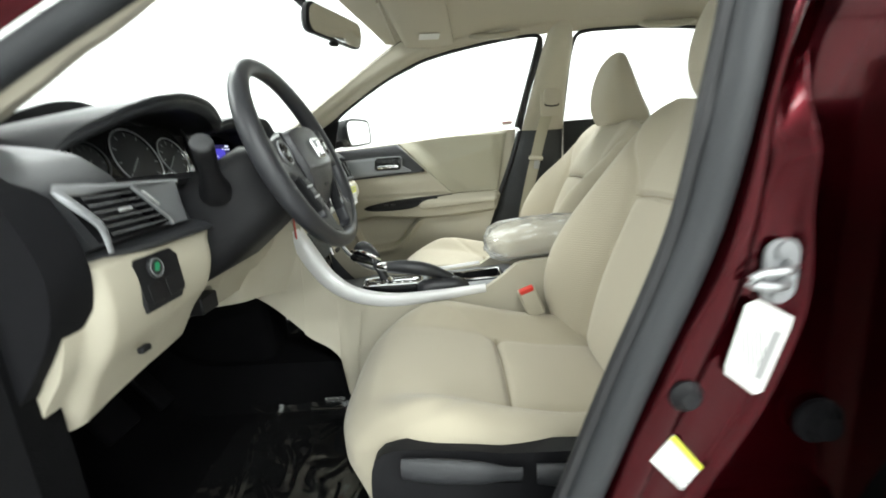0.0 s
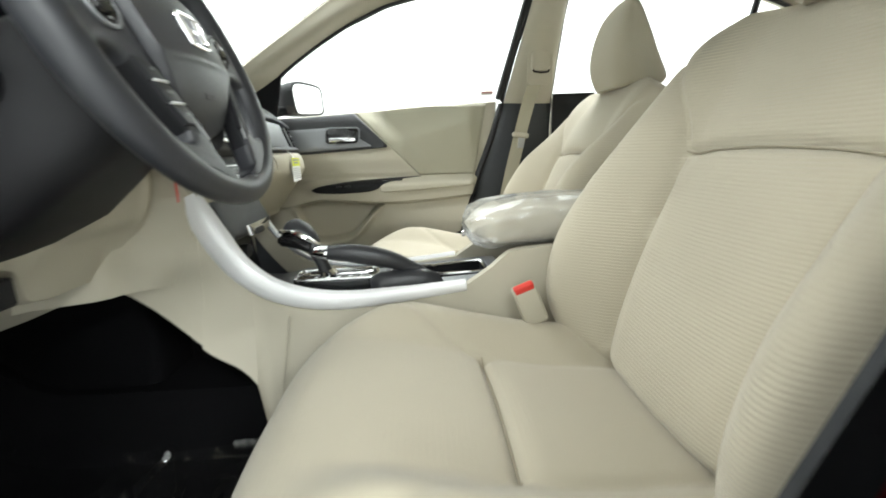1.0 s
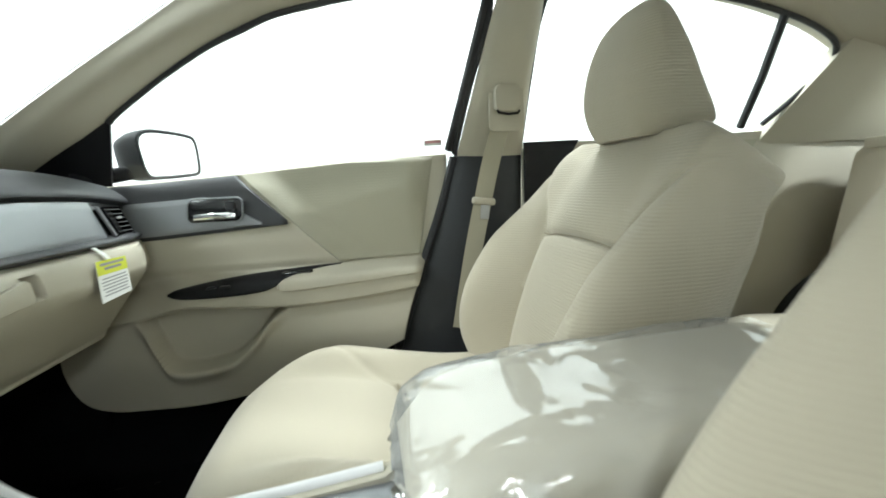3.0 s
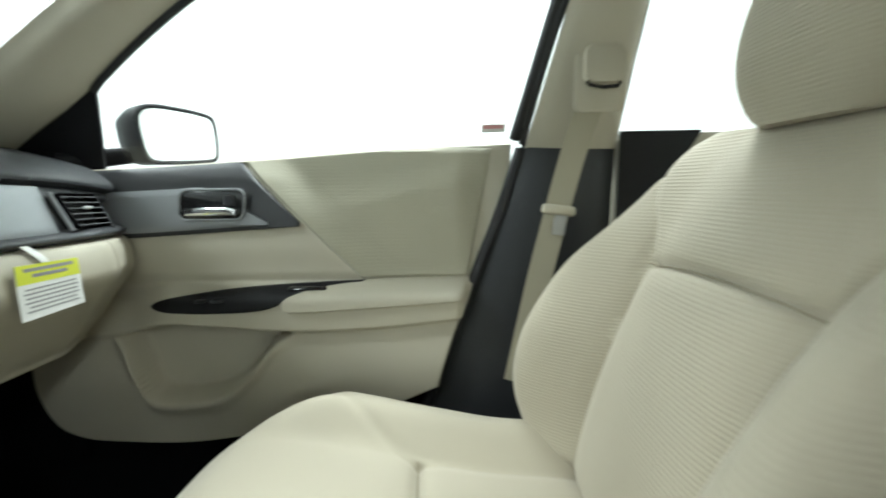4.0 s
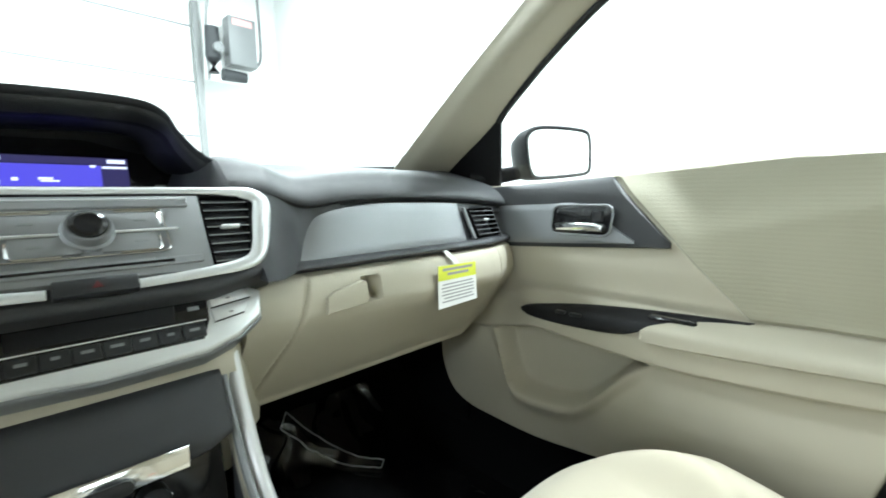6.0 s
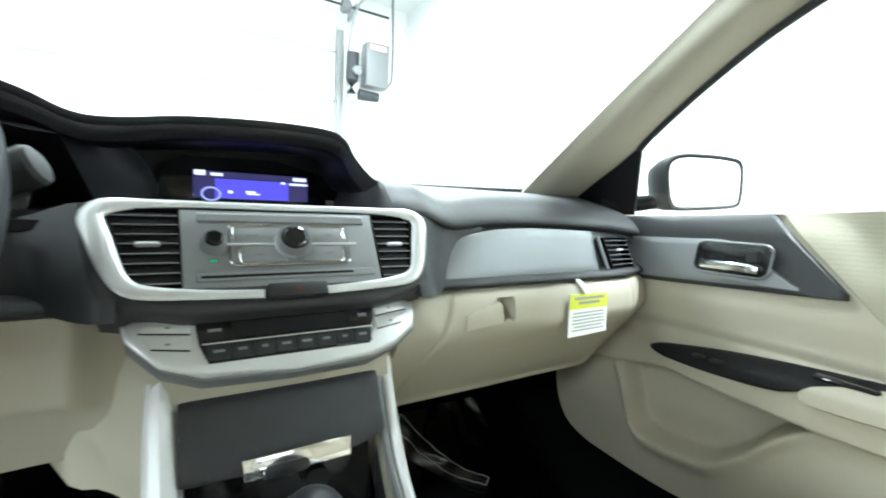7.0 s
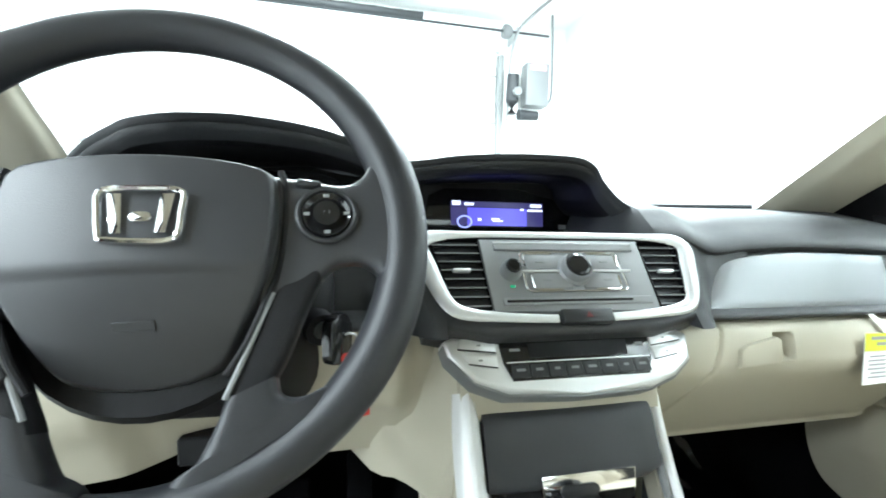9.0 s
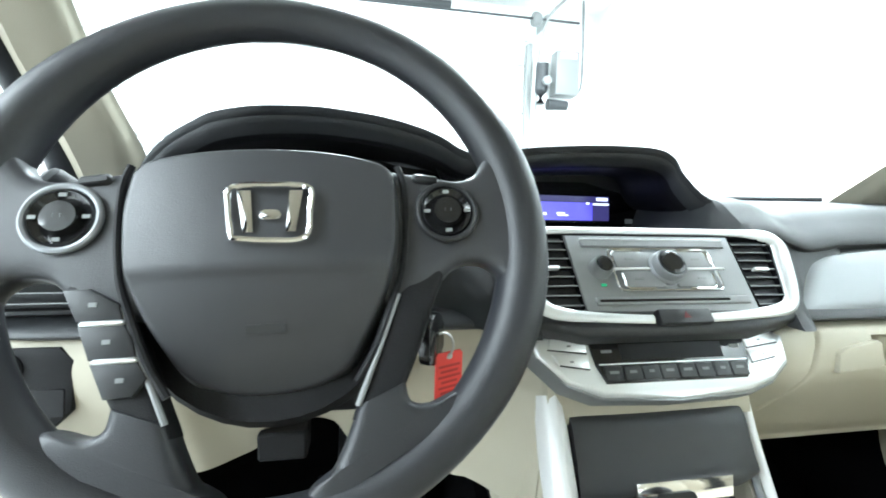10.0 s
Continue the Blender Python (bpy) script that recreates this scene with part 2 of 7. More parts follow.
M_MATT = material("matt_black_plastic", (0.0080, 0.0080, 0.0092), 0.75, spec=0.06, grain=0.4, grain_size=900, mottle=0.15)
M_GLOSS = material("gloss_black", (0.012, 0.012, 0.013), 0.12, mottle=0.1)
M_CARPET = material("black_carpet", (0.0045, 0.0045, 0.005), 0.95, spec=0.05, grain=1.0, grain_size=500, mottle=0.3, mottle_size=30)
M_RUBBER = material("black_rubber", (0.020, 0.022, 0.025), 0.55, grain=0.2, grain_size=600, mottle=0.15)
M_PAD = material("charcoal_wheel_plastic", (0.040, 0.041, 0.046), 0.38, grain=0.2, grain_size=1500, mottle=0.1, spec=0.5)
M_LEATHER = material("black_leather", (0.023, 0.024, 0.028), 0.42, grain=0.16, grain_size=1300, mottle=0.1)
M_SILVER = material("silver_painted_plastic", (0.74, 0.75, 0.76), 0.36, metal=0.55, grain=0.05, grain_size=2000, mottle=0.03)
# silver made paler: the rail's window reflection is put into the colour
M_RAIL = material("silver_paint_with_sheen", (0.84, 0.84, 0.845), 0.34, metal=0.12, grain=0.04, grain_size=2000, mottle=0.03)
M_GREYTRIM = material("grey_metallic_trim", (0.255, 0.263, 0.275), 0.42, metal=0.45, grain=0.06, grain_size=1500, mottle=0.05)
M_CHROME = material("chrome", (0.85, 0.85, 0.86), 0.08, metal=1.0, mottle=0.02)
M_PAINT = material("dark_red_paint", (0.046, 0.0012, 0.0036), 0.20, metal=0.8, mottle=0.2, mottle_size=40, coat=0.22, spec=0.2)
M_WHITE = material("white_wall_paint", (0.87, 0.88, 0.87), 0.7, grain=0.1, grain_size=80, mottle=0.02)
M_FLOORC = material("painted_concrete", (0.46, 0.46, 0.45), 0.5, grain=0.2, grain_size=60, mottle=0.06, mottle_size=2)
M_AUDIO = material("grey_satin_plastic", (0.24, 0.245, 0.253), 0.40, grain=0.15, grain_size=1500, mottle=0.06)
M_CAP = material("grey_cap_plastic", (0.035, 0.036, 0.039), 0.65, mottle=0.06)
M_BUTTON = material("dark_button_plastic", (0.016, 0.017, 0.019), 0.45, grain=0.1, grain_size=1500)
M_MARK = material("white_marking", (0.7, 0.72, 0.72), 0.6)
M_DIM = material("grey_marking", (0.22, 0.23, 0.23), 0.6)
M_RED = material("red_tag_plastic", (0.72, 0.045, 0.03), 0.45, mottle=0.05)
M_REDMARK = material("dark_red_print", (0.40, 0.015, 0.012), 0.5)
M_HAZARD = material("dull_red_mark", (0.10, 0.008, 0.008), 0.5)
M_PAPER = material("white_paper", (0.78, 0.78, 0.75), 0.8, mottle=0.04, mottle_size=60)
M_YELLOW = material("yellow_print", (0.66, 0.70, 0.06), 0.7, mottle=0.05)
M_PRINT = material("grey_print", (0.30, 0.30, 0.30), 0.8)
M_GREEN = glow("green_lamp", (0.05, 0.6, 0.25), 0.35)
M_METAL = material("dull_steel", (0.45, 0.46, 0.47), 0.35, metal=0.9, mottle=0.1, mottle_size=30)
M_BELT = material("beige_webbing", (0.40, 0.37, 0.28), 0.8, grain=0.6, grain_size=900, mottle=0.04, weave=("Y", 160.0, 0.3))
M_SCREEN_BLUE = glow("screen_blue", (0.14, 0.12, 1.0), 0.62)
M_SCREEN_DARK = glow("screen_grey", (0.08, 0.07, 0.26), 0.36)
M_SCREEN_SOFT = glow("screen_pale_blue", (0.40, 0.45, 1.0), 0.85)
M_SCREEN_WHITE = glow("screen_white", (0.75, 0.8, 1.0), 1.2)
M_BOXGREY = material("pale_grey_enamel", (0.155, 0.16, 0.163), 0.45, mottle=0.05)
M_PALE = material("pale_grey_paint", (0.22, 0.225, 0.225), 0.45, mottle=0.06)
M_MIRROR = material("mirror_glass", (0.92, 0.93, 0.92), 0.02, metal=1.0, mottle=0.0)
M_FILM = glass("clear_wrapping_film", (0.985, 0.98, 0.97), 0.09, 0.10, 0.17, 0.9)
M_PALERED = material("pale_red_print", (0.60, 0.30, 0.30), 0.6)
M_SEAL = material("window_seal_rubber", (0.012, 0.012, 0.014), 0.55, mottle=0.1)
M_GLASS = glass("window_glass", (0.97, 0.985, 0.975))

# ---- garage ----
RX, LX, FY, BY, CZ = 2.0, -4.6, 3.75, -5.6, 3.02


def structure(name, bm, mat, label, category, m=None):
    return whole(name, bm, mat, label, category, kind="structure", m=m)


structure("floor", box(RX - LX + 0.4, FY - BY + 0.4, 0.1, at=((RX + LX) / 2, (FY + BY) / 2, -0.05)), M_FLOORC, "pale painted concrete garage floor", "floor")
structure("ceiling", box(RX - LX + 0.4, FY - BY + 0.4, 0.1, at=((RX + LX) / 2, (FY + BY) / 2, CZ + 0.05)), M_WHITE, "white painted garage ceiling", "ceiling")
structure("wall_east", box(0.1, FY - BY + 0.2, CZ, at=(RX + 0.05, (FY + BY) / 2, CZ / 2)), M_WHITE, "bright white painted garage side wall", "wall")
structure("wall_west", box(0.1, FY - BY + 0.2, CZ, at=(LX - 0.05, (FY + BY) / 2, CZ / 2)), M_WHITE, "white painted garage side wall", "wall")
structure("wall_south", box(RX - LX, 0.1, CZ, at=((RX + LX) / 2, BY - 0.05, CZ / 2)), M_WHITE, "white painted garage back wall", "wall")
structure("wall_north", box(RX - LX, 0.1, CZ, at=((RX + LX) / 2, FY + 0.15, CZ / 2)), M_WHITE, "white painted wall round the garage door", "wall")

# ---- car body ----


def win_x(z):
    """Half width of the cabin at the side glass."""
    return 0.777 - 0.6 * (z - 1.025)


FLOOR_Z = 0.31


def floor_fn(u, v):
    x = lerp(-0.80, 0.80, u)
    y = lerp(-1.9, 0.72, v)
    z = FLOOR_Z + 0.30 * smooth(0.30, 0.70, y) ** 1.3
    z += 0.12 * smooth(0.17, 0.10, abs(x)) + 0.13 * smooth(0.70, 0.76, abs(x))
    z += 0.06 * smooth(-0.55, -0.75, y)
    return x, y, z


structure("cabin_floor", slab(floor_fn, 80, 80, 0.06, (0, 0, -1)), M_CARPET, "black carpeted car floor", "car floor")


def liner_fn(u, v):
    y = lerp(-0.16, -2.0, v)
    x = lerp(-1, 1, u)
    edge = along([(-2.0, 1.22), (-1.75, 1.27), (-1.5, 1.345), (-1.2, 1.375), (-0.9, 1.385), (-0.6, 1.375), (-0.4, 1.355), (-0.16, 1.375)], y)
    half = win_x(edge) + 0.012
    crown = 0.055 * (1 - abs(x) ** 3) * smooth(-2.2, -1.2, y)
    yy = y + (0.10 * (1 - x * x)) * smooth(-0.6, -0.16, y)
    return x * half, yy, edge + crown


structure("headliner", slab(liner_fn, 40, 60, 0.06, (0, 0, 1)), M_LINER, "beige cloth headliner under the car roof", "headliner")
structure("roof_skin", slab(lambda u, v: (lambda p: (p[0] * 1.12, p[1] + 0.04 * (1 - v), p[2] + 0.064))(liner_fn(u, v)), 24, 40, 0.02, (0, 0, 1)), M_PAINT, "dark red painted car roof", "car roof")

FRONT_WIN = [(0.066, 1.146), (-0.003, 1.186), (-0.060, 1.217), (-0.157, 1.264), (-0.230, 1.291), (-0.298, 1.315), (-0.434, 1.341), (-0.569, 1.359), (-0.700, 1.369), (-0.738, 1.362), (-0.747, 1.335)]
for s, side in ((1, "passenger"), (-1, "driver")):
    # windscreen pillar trim, between the screen's edge and the side window
    rows = [((0.632, 0.46, 0.96), (0.745, 0.36, 0.97)), ((0.620, 0.35, 1.03), (0.735, 0.225, 1.06)), ((0.600, 0.19, 1.13), (0.706, 0.063, 1.146)), ((0.593, 0.127, 1.17), (0.682, -0.003, 1.184)), ((0.586, 0.063, 1.21), (0.634, -0.157, 1.262)),
            ((0.572, -0.07, 1.29), (0.604, -0.298, 1.314)), ((0.556, -0.19, 1.36), (0.588, -0.434, 1.340)), ((0.528, -0.29, 1.405), (0.570, -0.53, 1.372))]
    if s < 0:
        rows = [((0.612, 0.30, 1.005), (0.668, 0.25, 0.99)), ((0.600, 0.25, 1.045), (0.655, 0.20, 1.035)), ((0.591, 0.20, 1.078), (0.645, 0.16, 1.065)), ((0.587, 0.154, 1.108), (0.633, 0.11, 1.098)), ((0.580, 0.102, 1.140), (0.625, 0.065, 1.131)),
                ((0.570, 0.054, 1.170), (0.613, 0.026, 1.155)), ((0.556, -0.01, 1.215), (0.603, -0.04, 1.200)), ((0.548, -0.08, 1.270), (0.593, -0.11, 1.250)), ((0.540, -0.16, 1.330), (0.585, -0.20, 1.305)), ((0.528, -0.27, 1.395), (0.570, -0.36, 1.360))]
    W = curve([r[0] for r in rows], 24)
    D = curve([r[1] for r in rows], 24)

    def pillar_fn(u, v, W=W, D=D, s=s):
        i = min(int(round(v * 24)), 24)
        p = W[i].lerp(D[i], u)
        inward = Vector((-1, -0.35, 0)) * ((0.024 if s > 0 else 0.012) * math.sin(math.pi * u) ** 1.6)
        p = p + inward
        return s * p.x, p.y, p.z

    structure("a_pillar_trim", slab(pillar_fn, 12, 24, 0.05, (s * 0.8, 0.6, 0.1)), M_PLASTIC, "beige plastic windscreen pillar trim", "pillar trim")

    if s > 0:
        structure("windscreen_seal", tube([(s * (p.x - 0.001), p.y + 0.004, p.z + 0.001) for p in W], 0.0010, 8), M_SEAL, "black rubber edge of the windscreen", "window seal")

    # rail above the doors
    def rail_fn(u, v, s=s):
        y = lerp(-0.42, -1.75, v)
        ze = along([(-1.75, 1.262), (-1.64, 1.298), (-1.5, 1.331), (-1.343, 1.355), (-1.166, 1.369), (-1.0, 1.373), (-0.86, 1.372), (-0.70, 1.369), (-0.569, 1.359), (-0.42, 1.339)], y)
        zz = ze + 0.05 * u
        return s * (win_x(ze) - 0.035 * math.sin(math.pi * u * 0.9) - 0.03 * u), y, zz

    structure("roof_rail_trim", slab(rail_fn, 8, 50, 0.05, (s, 0, 0.3)), M_LINER, "beige cloth edge of the headliner", "headliner edge")

    # centre pillar: beige above the belt line, black below
    def bup_fn(u, v, s=s):
        z = lerp(1.027, 1.40, v)
        ya = along([(1.03, -0.695), (1.20, -0.728), (1.32, -0.752), (1.40, -0.775)], z)
        yb = along([(1.03, -0.872), (1.2, -0.863), (1.34, -0.863), (1.40, -0.85)], z)
        x = win_x(z) - 0.045 * math.sin(math.pi * lerp(0.08, 0.92, u)) ** 0.6
        return s * x + (0.06 if s < 0 else 0), lerp(ya, yb, u), z

    def blow_fn(u, v, s=s):
        z = lerp(0.34, 1.045, v)
        ya = along([(0.34, -0.42), (0.517, -0.505), (0.78, -0.600), (1.03, -0.692)], z)
        yb = along([(0.34, -0.80), (0.6, -0.85), (1.03, -0.874)], min(z, 1.03))
        x = along([(0.34, 0.73), (0.5, 0.745), (0.8, 0.765), (1.03, 0.772)], z) - 0.04 * math.sin(math.pi * lerp(0.06, 0.94, u)) ** 0.6
        return s * x + (0.06 if s < 0 else 0), lerp(ya, yb, u), z

    structure("b_pillar_trim", slab(bup_fn, 12, 14, 0.012, (s, 0, 0), 0.004), M_PLASTIC, "beige plastic door pillar upper trim", "pillar trim")
    structure("b_pillar_lower_trim", slab(blow_fn, 12, 14, 0.012, (s, 0, 0), 0.004), M_RUBBER, "black plastic door pillar lower trim", "pillar trim")

    # glass
    def fglass_fn(u, v, s=s):
        y = lerp(0.10, -0.75, u)
        top = along([(-0.75, 1.37), (-0.7, 1.375), (-0.434, 1.346), (-0.298, 1.32), (-0.157, 1.269), (-0.003, 1.191), (0.1, 1.12)], y)
        z = lerp(0.98, top, v)
        return s * (win_x(z) + 0.012), y, z

    if s > 0:
        g = structure("window_1", slab(fglass_fn, 20, 6, 0.004, (s, 0, 0.6)), M_GLASS, "clear glass of the closed passenger door window", "car window")
        g.visible_shadow = False

    def rglass_fn(u, v, s=s):
        y = lerp(-0.84, -1.76, u)
        top = along([(-1.76, 1.25), (-1.64, 1.302), (-1.5, 1.335), (-1.343, 1.359), (-1.166, 1.373), (-1.0, 1.377), (-0.84, 1.375)], y)
        z = lerp(1.0, top, v)
        return s * (win_x(z) + 0.012), y, z

    g = structure("rear_window", slab(rglass_fn, 20, 6, 0.004, (s, 0, 0.6)), M_GLASS, "clear glass of a closed rear door window", "car window")
    g.visible_shadow = False


def screen_fn(u, v):
    x = lerp(-1, 1, u)
    yl, zl = 0.62 - 0.26 * x * x, 1.0
    yh, zh = -0.06 - 0.12 * x * x, 1.43 - 0.06 * x * x
    h = lerp(0.70, 0.55, v)
    b = 0.03 * math.sin(math.pi * v)
    return x * h, lerp(yl, yh, v) + b, lerp(zl, zh, v) + b


g = structure("windscreen", slab(screen_fn, 24, 16, 0.005, (0, 0.6, 0.8)), M_GLASS, "clear curved glass windscreen", "windscreen")
g.visible_shadow = False
structure("bonnet", slab(lambda u, v: (lerp(-0.85, 0.85, u), lerp(0.5, 1.75, v), 0.93 - 0.16 * v * v - 0.05 * (2 * u - 1) ** 2), 16, 16, 0.02, (0, 0, -1)), M_PAINT, "dark red painted car bonnet", "bonnet")
structure("firewall", slab(lambda u, v: (lerp(-0.82, 0.82, u), lerp(0.74, 0.66, v), lerp(0.3, 1.0, v)), 4, 4, 0.03, (0, 1, 0)), M_CARPET, "black carpeted bulkhead behind the pedals", "bulkhead")

# ---- passenger door trim ----
BELT = [(-0.70, 1.045), (-0.60, 1.040), (-0.395, 1.030), (-0.146, 1.012), (0.00, 1.003), (0.15, 0.995)]


DOOR_LIP = [(-0.65, 0.716), (-0.576, 0.708), (-0.41, 0.692), (-0.25, 0.687), (-0.08, 0.699), (-0.012, 0.704), (0.047, 0.692), (0.12, 0.678)]
POCKET_RIM = [(-0.30, 0.700), (-0.235, 0.679), (-0.20, 0.655), (-0.165, 0.614), (-0.116, 0.572), (-0.064, 0.559), (0.0, 0.556), (0.032, 0.570), (0.052, 0.615), (0.075, 0.660), (0.10, 0.690)]


def door_x(y, z):
    """Half width of the cabin at the door trim."""
    plain = along([(0.68, 0.700), (0.74, 0.716), (0.78, 0.738), (0.85, 0.742), (0.95, 0.752), (1.02, 0.768), (1.06, 0.785)], z)
    ledge = along([(0.68, 0.689), (0.745, 0.691), (0.760, 0.700), (0.782, 0.740), (0.85, 0.742), (0.95, 0.752), (1.02, 0.768), (1.06, 0.785)], z)
    x = lerp(plain, ledge, smooth(0.07, -0.03, y))
    rear = smooth(0.006, -0.10, y - 0.96 * (z - 0.78) + 0.37)
    # the cloth leans outwards above a fold that climbs to the rear
    fold = z - (0.905 + 0.235 * (-0.288 - y))
    xc = 0.744 + 0.30 * 0.5 * (fold + math.sqrt(fold * fold + 0.00004))
    x = lerp(x, xc, rear * smooth(0.79, 0.83, z))
    # the part ahead of the slanting seam stands inwards of the cloth
    x -= 0.020 * (1 - rear) * smooth(0.76, 0.80, z) * smooth(1.03, 0.97, z)
    # lower skin, set back under the lip of the upper one
    lip, rim = along(DOOR_LIP, y), along(POCKET_RIM, y)
    low = 0.700 - 0.006 * smooth(0.46, 0.58, z) + 0.016 * smooth(lip - 0.10, lip, z) + 0.010 * smooth(0.13, 0.25, y)
    low -= 0.013 * math.exp(-((z - rim + 0.012) / 0.016) ** 2) * smooth(-0.25, -0.19, y) * smooth(0.12, 0.06, y)
    x = lerp(low, x, smooth(lip - 0.005, lip + 0.005, z))
    # map pocket between the lip and its rim
    x += 0.052 * smooth(rim - 0.006, rim + 0.010, z) * smooth(lip - 0.002, lip - 0.010, z) * smooth(-0.252, -0.225, y) * smooth(0.10, 0.085, y)
    # plain flange along the rear edge
    return lerp(x, lerp(0.700, 0.780, (z - 0.4) / 0.66), smooth(-0.555, -0.62, y))


def door_map(y, z, off=0.0, s=1):
    return Vector((s * (door_x(y, z) - off), y, z))


def door_sheet(top, bottom, y0, y1, thick, off, nu=60, nv=24, edge=0.002, s=1):
    """A piece of the door's skin between two curves z(y)."""
    def fn(u, v):
        y = lerp(y0, y1, u)
        z = lerp(bottom(y), top(y), v)
        return door_map(y, z, off, s)
    return slab(fn, nu, nv, thick, (s, 0, 0), edge)


def door_trim(s, name):
    ob = thing(name, "closed front door with beige cloth and plastic trim and a black armrest switch panel", "car door")
    low = lambda y: along([(-0.68, 0.58), (-0.49, 0.53), (-0.067, 0.464), (0.12, 0.466), (0.20, 0.478), (0.235, 0.505), (0.255, 0.56), (0.27, 0.66)], y)
    belt = lambda y: along(BELT, y)

    def base_fn(u, v):
        y = lerp(0.27, -0.655, u)
        ye = lerp(low(y), min(belt(y), 1.05), v)
        # the rear edge leans with the pillar
        y2 = y if y > -0.3 else lerp(-0.3, lerp(-0.515, -0.672, smooth(0.5, 1.04, ye)), (y + 0.3) / -0.355)
        return door_map(y2, ye, 0.0, s)

    part("door_panel", slab(base_fn, 240, 200, 0.05, (s, 0, 0), 0.003), M_PLASTIC, ob, "", 80)
    seam = lambda y: 1.007 + 1.006 * (y + 0.150)          # the slanting seam, z over y
    # black upper trim ahead of the seam
    def btop(y):
        return min(belt(y) - 0.003, seam(y) + 0.0)
    part("upper_trim", door_sheet(lambda y: btop(y), lambda y: along([(-0.268, 0.886), (-0.172, 0.880), (0.067, 0.866), (0.16, 0.864)], y), 0.16, -0.262, 0.03, 0.010, 60, 20, 0.004, s), M_DASH, ob, "charcoal soft upper trim")
    # grey metallic insert with the handle hollow
    part("metal_insert", door_sheet(lambda y: along([(-0.205, 0.895), (-0.172, 0.915), (-0.125, 0.948), (-0.085, 0.960), (-0.04, 0.958), (0.10, 0.952), (0.14, 0.95)], y),
                                    lambda y: along([(-0.205, 0.890), (0.0, 0.878), (0.14, 0.872)], y), 0.12, -0.205, 0.02, 0.016, 50, 12, 0.003, s), M_GREYTRIM, ob, "grey metallic trim insert")
    # cloth panel behind the slanting seam
    def cloth_fn(u, v):
        z = lerp(0.783, 1.0, v) if v < 0.5 else lerp(lerp(0.783, 1.0, 0.5), 1.034, (v - 0.5) * 2)
        ya = -0.154 + (z - 1.007) / 1.006
        y = lerp(ya, lerp(-0.582, -0.632, (z - 0.78) / 0.25), u)
        z = min(z, belt(y) - 0.004)
        return door_map(y, z, 0.007, s)

    part("cloth_panel", slab(cloth_fn, 50, 40, 0.03, (s, 0, 0), 0.006), M_FABRIC, ob, "beige ribbed cloth panel")
    # arm pad and switch plate
    part("arm_pad", door_sheet(lambda y: along([(-0.60, 0.779), (-0.40, 0.781), (-0.30, 0.772), (-0.245, 0.758), (-0.228, 0.744)], y), lambda y: along([(-0.60, 0.747), (-0.40, 0.733), (-0.245, 0.727), (-0.228, 0.736)], y), -0.229, -0.580, 0.03, 0.010, 60, 12, 0.006, s), M_PLASTIC, ob, "beige padded armrest")
    plate = part("switch_plate", door_sheet(lambda y: along([(-0.385, 0.781), (-0.25, 0.776), (-0.12, 0.768), (-0.03, 0.757), (0.0, 0.750), (0.016, 0.742)], y), lambda y: along([(-0.385, 0.772), (-0.30, 0.764), (-0.25, 0.752), (-0.20, 0.733), (-0.10, 0.727), (-0.03, 0.729), (0.0, 0.732), (0.016, 0.738)], y), 0.016, -0.383, 0.02, 0.007, 60, 10, 0.003, s), M_BLACK, ob, "black window switch plate")
    for y, w in ((-0.085, 0.020), (-0.115, 0.022)):
        part("window_switch", box(0.012, w, 0.006, 0.002, 1, at=(s * (door_x(y, 0.752) - 0.010), y, 0.752)), M_BUTTON, plate)
    part("pull_hollow", box(0.016, 0.075, 0.010, 0.004, 1, at=(s * (door_x(-0.27, 0.768) - 0.006), -0.275, 0.768)), M_GLOSS, plate)
    # inner handle in its hollow
    HX = door_x(-0.107, 0.93) - 0.017
    hm = frame_m((s * HX, -0.107, 0.9285), (0, -s, 0), (0, 0.0, 1)) @ pose(0, 0, 0, 0, 0, 0)
    hollow = part("handle_hollow", prism(rounded(0.120, 0.056, 0.015, 5, 0.12), 0.004, 0.001, hm), M_GLOSS, ob, "black handle hollow with chrome rim")
    part("handle_rim", tube([hm @ Vector((x, y, 0.004)) for x, y in rounded(0.120, 0.056, 0.015, 5, 0.12)], 0.0022, 8, True), M_GREYTRIM, hollow)
    part("handle", prism([(-0.046, -0.020), (0.044, -0.020), (0.046, -0.008), (0.030, -0.004), (-0.048, -0.006)], 0.012, 0.003, hm @ pose(0, 0, 0.002)), M_CHROME, hollow, "chrome pull handle")
    part("lock_tab", box(0.020, 0.020, 0.008, 0.003, 1, m=hm @ pose(0.034, 0.008, 0.005)), M_BUTTON, hollow)
    return ob


# ---- seats ----


def stitched(d, deep=1.0):
    """A seam that pulls the padding in: a wide soft dip and a narrow deep one."""
    return -deep * (0.007 * math.exp(-(d / 0.024) ** 2) + 0.012 * math.exp(-(d / 0.0065) ** 2))


def groove(d, w=0.0065, depth=0.011):
    return -depth * math.exp(-(d / w) ** 2)


def seat_back_axis(s):
    """y and z of the middle of the back's front, s from 0 to 1 up the back."""
    return along([(0.0, -0.655, 0.500), (0.3, -0.700, 0.68), (0.55, -0.755, 0.825), (0.8, -0.826, 0.958), (1.0, -0.888, 1.045)], s)


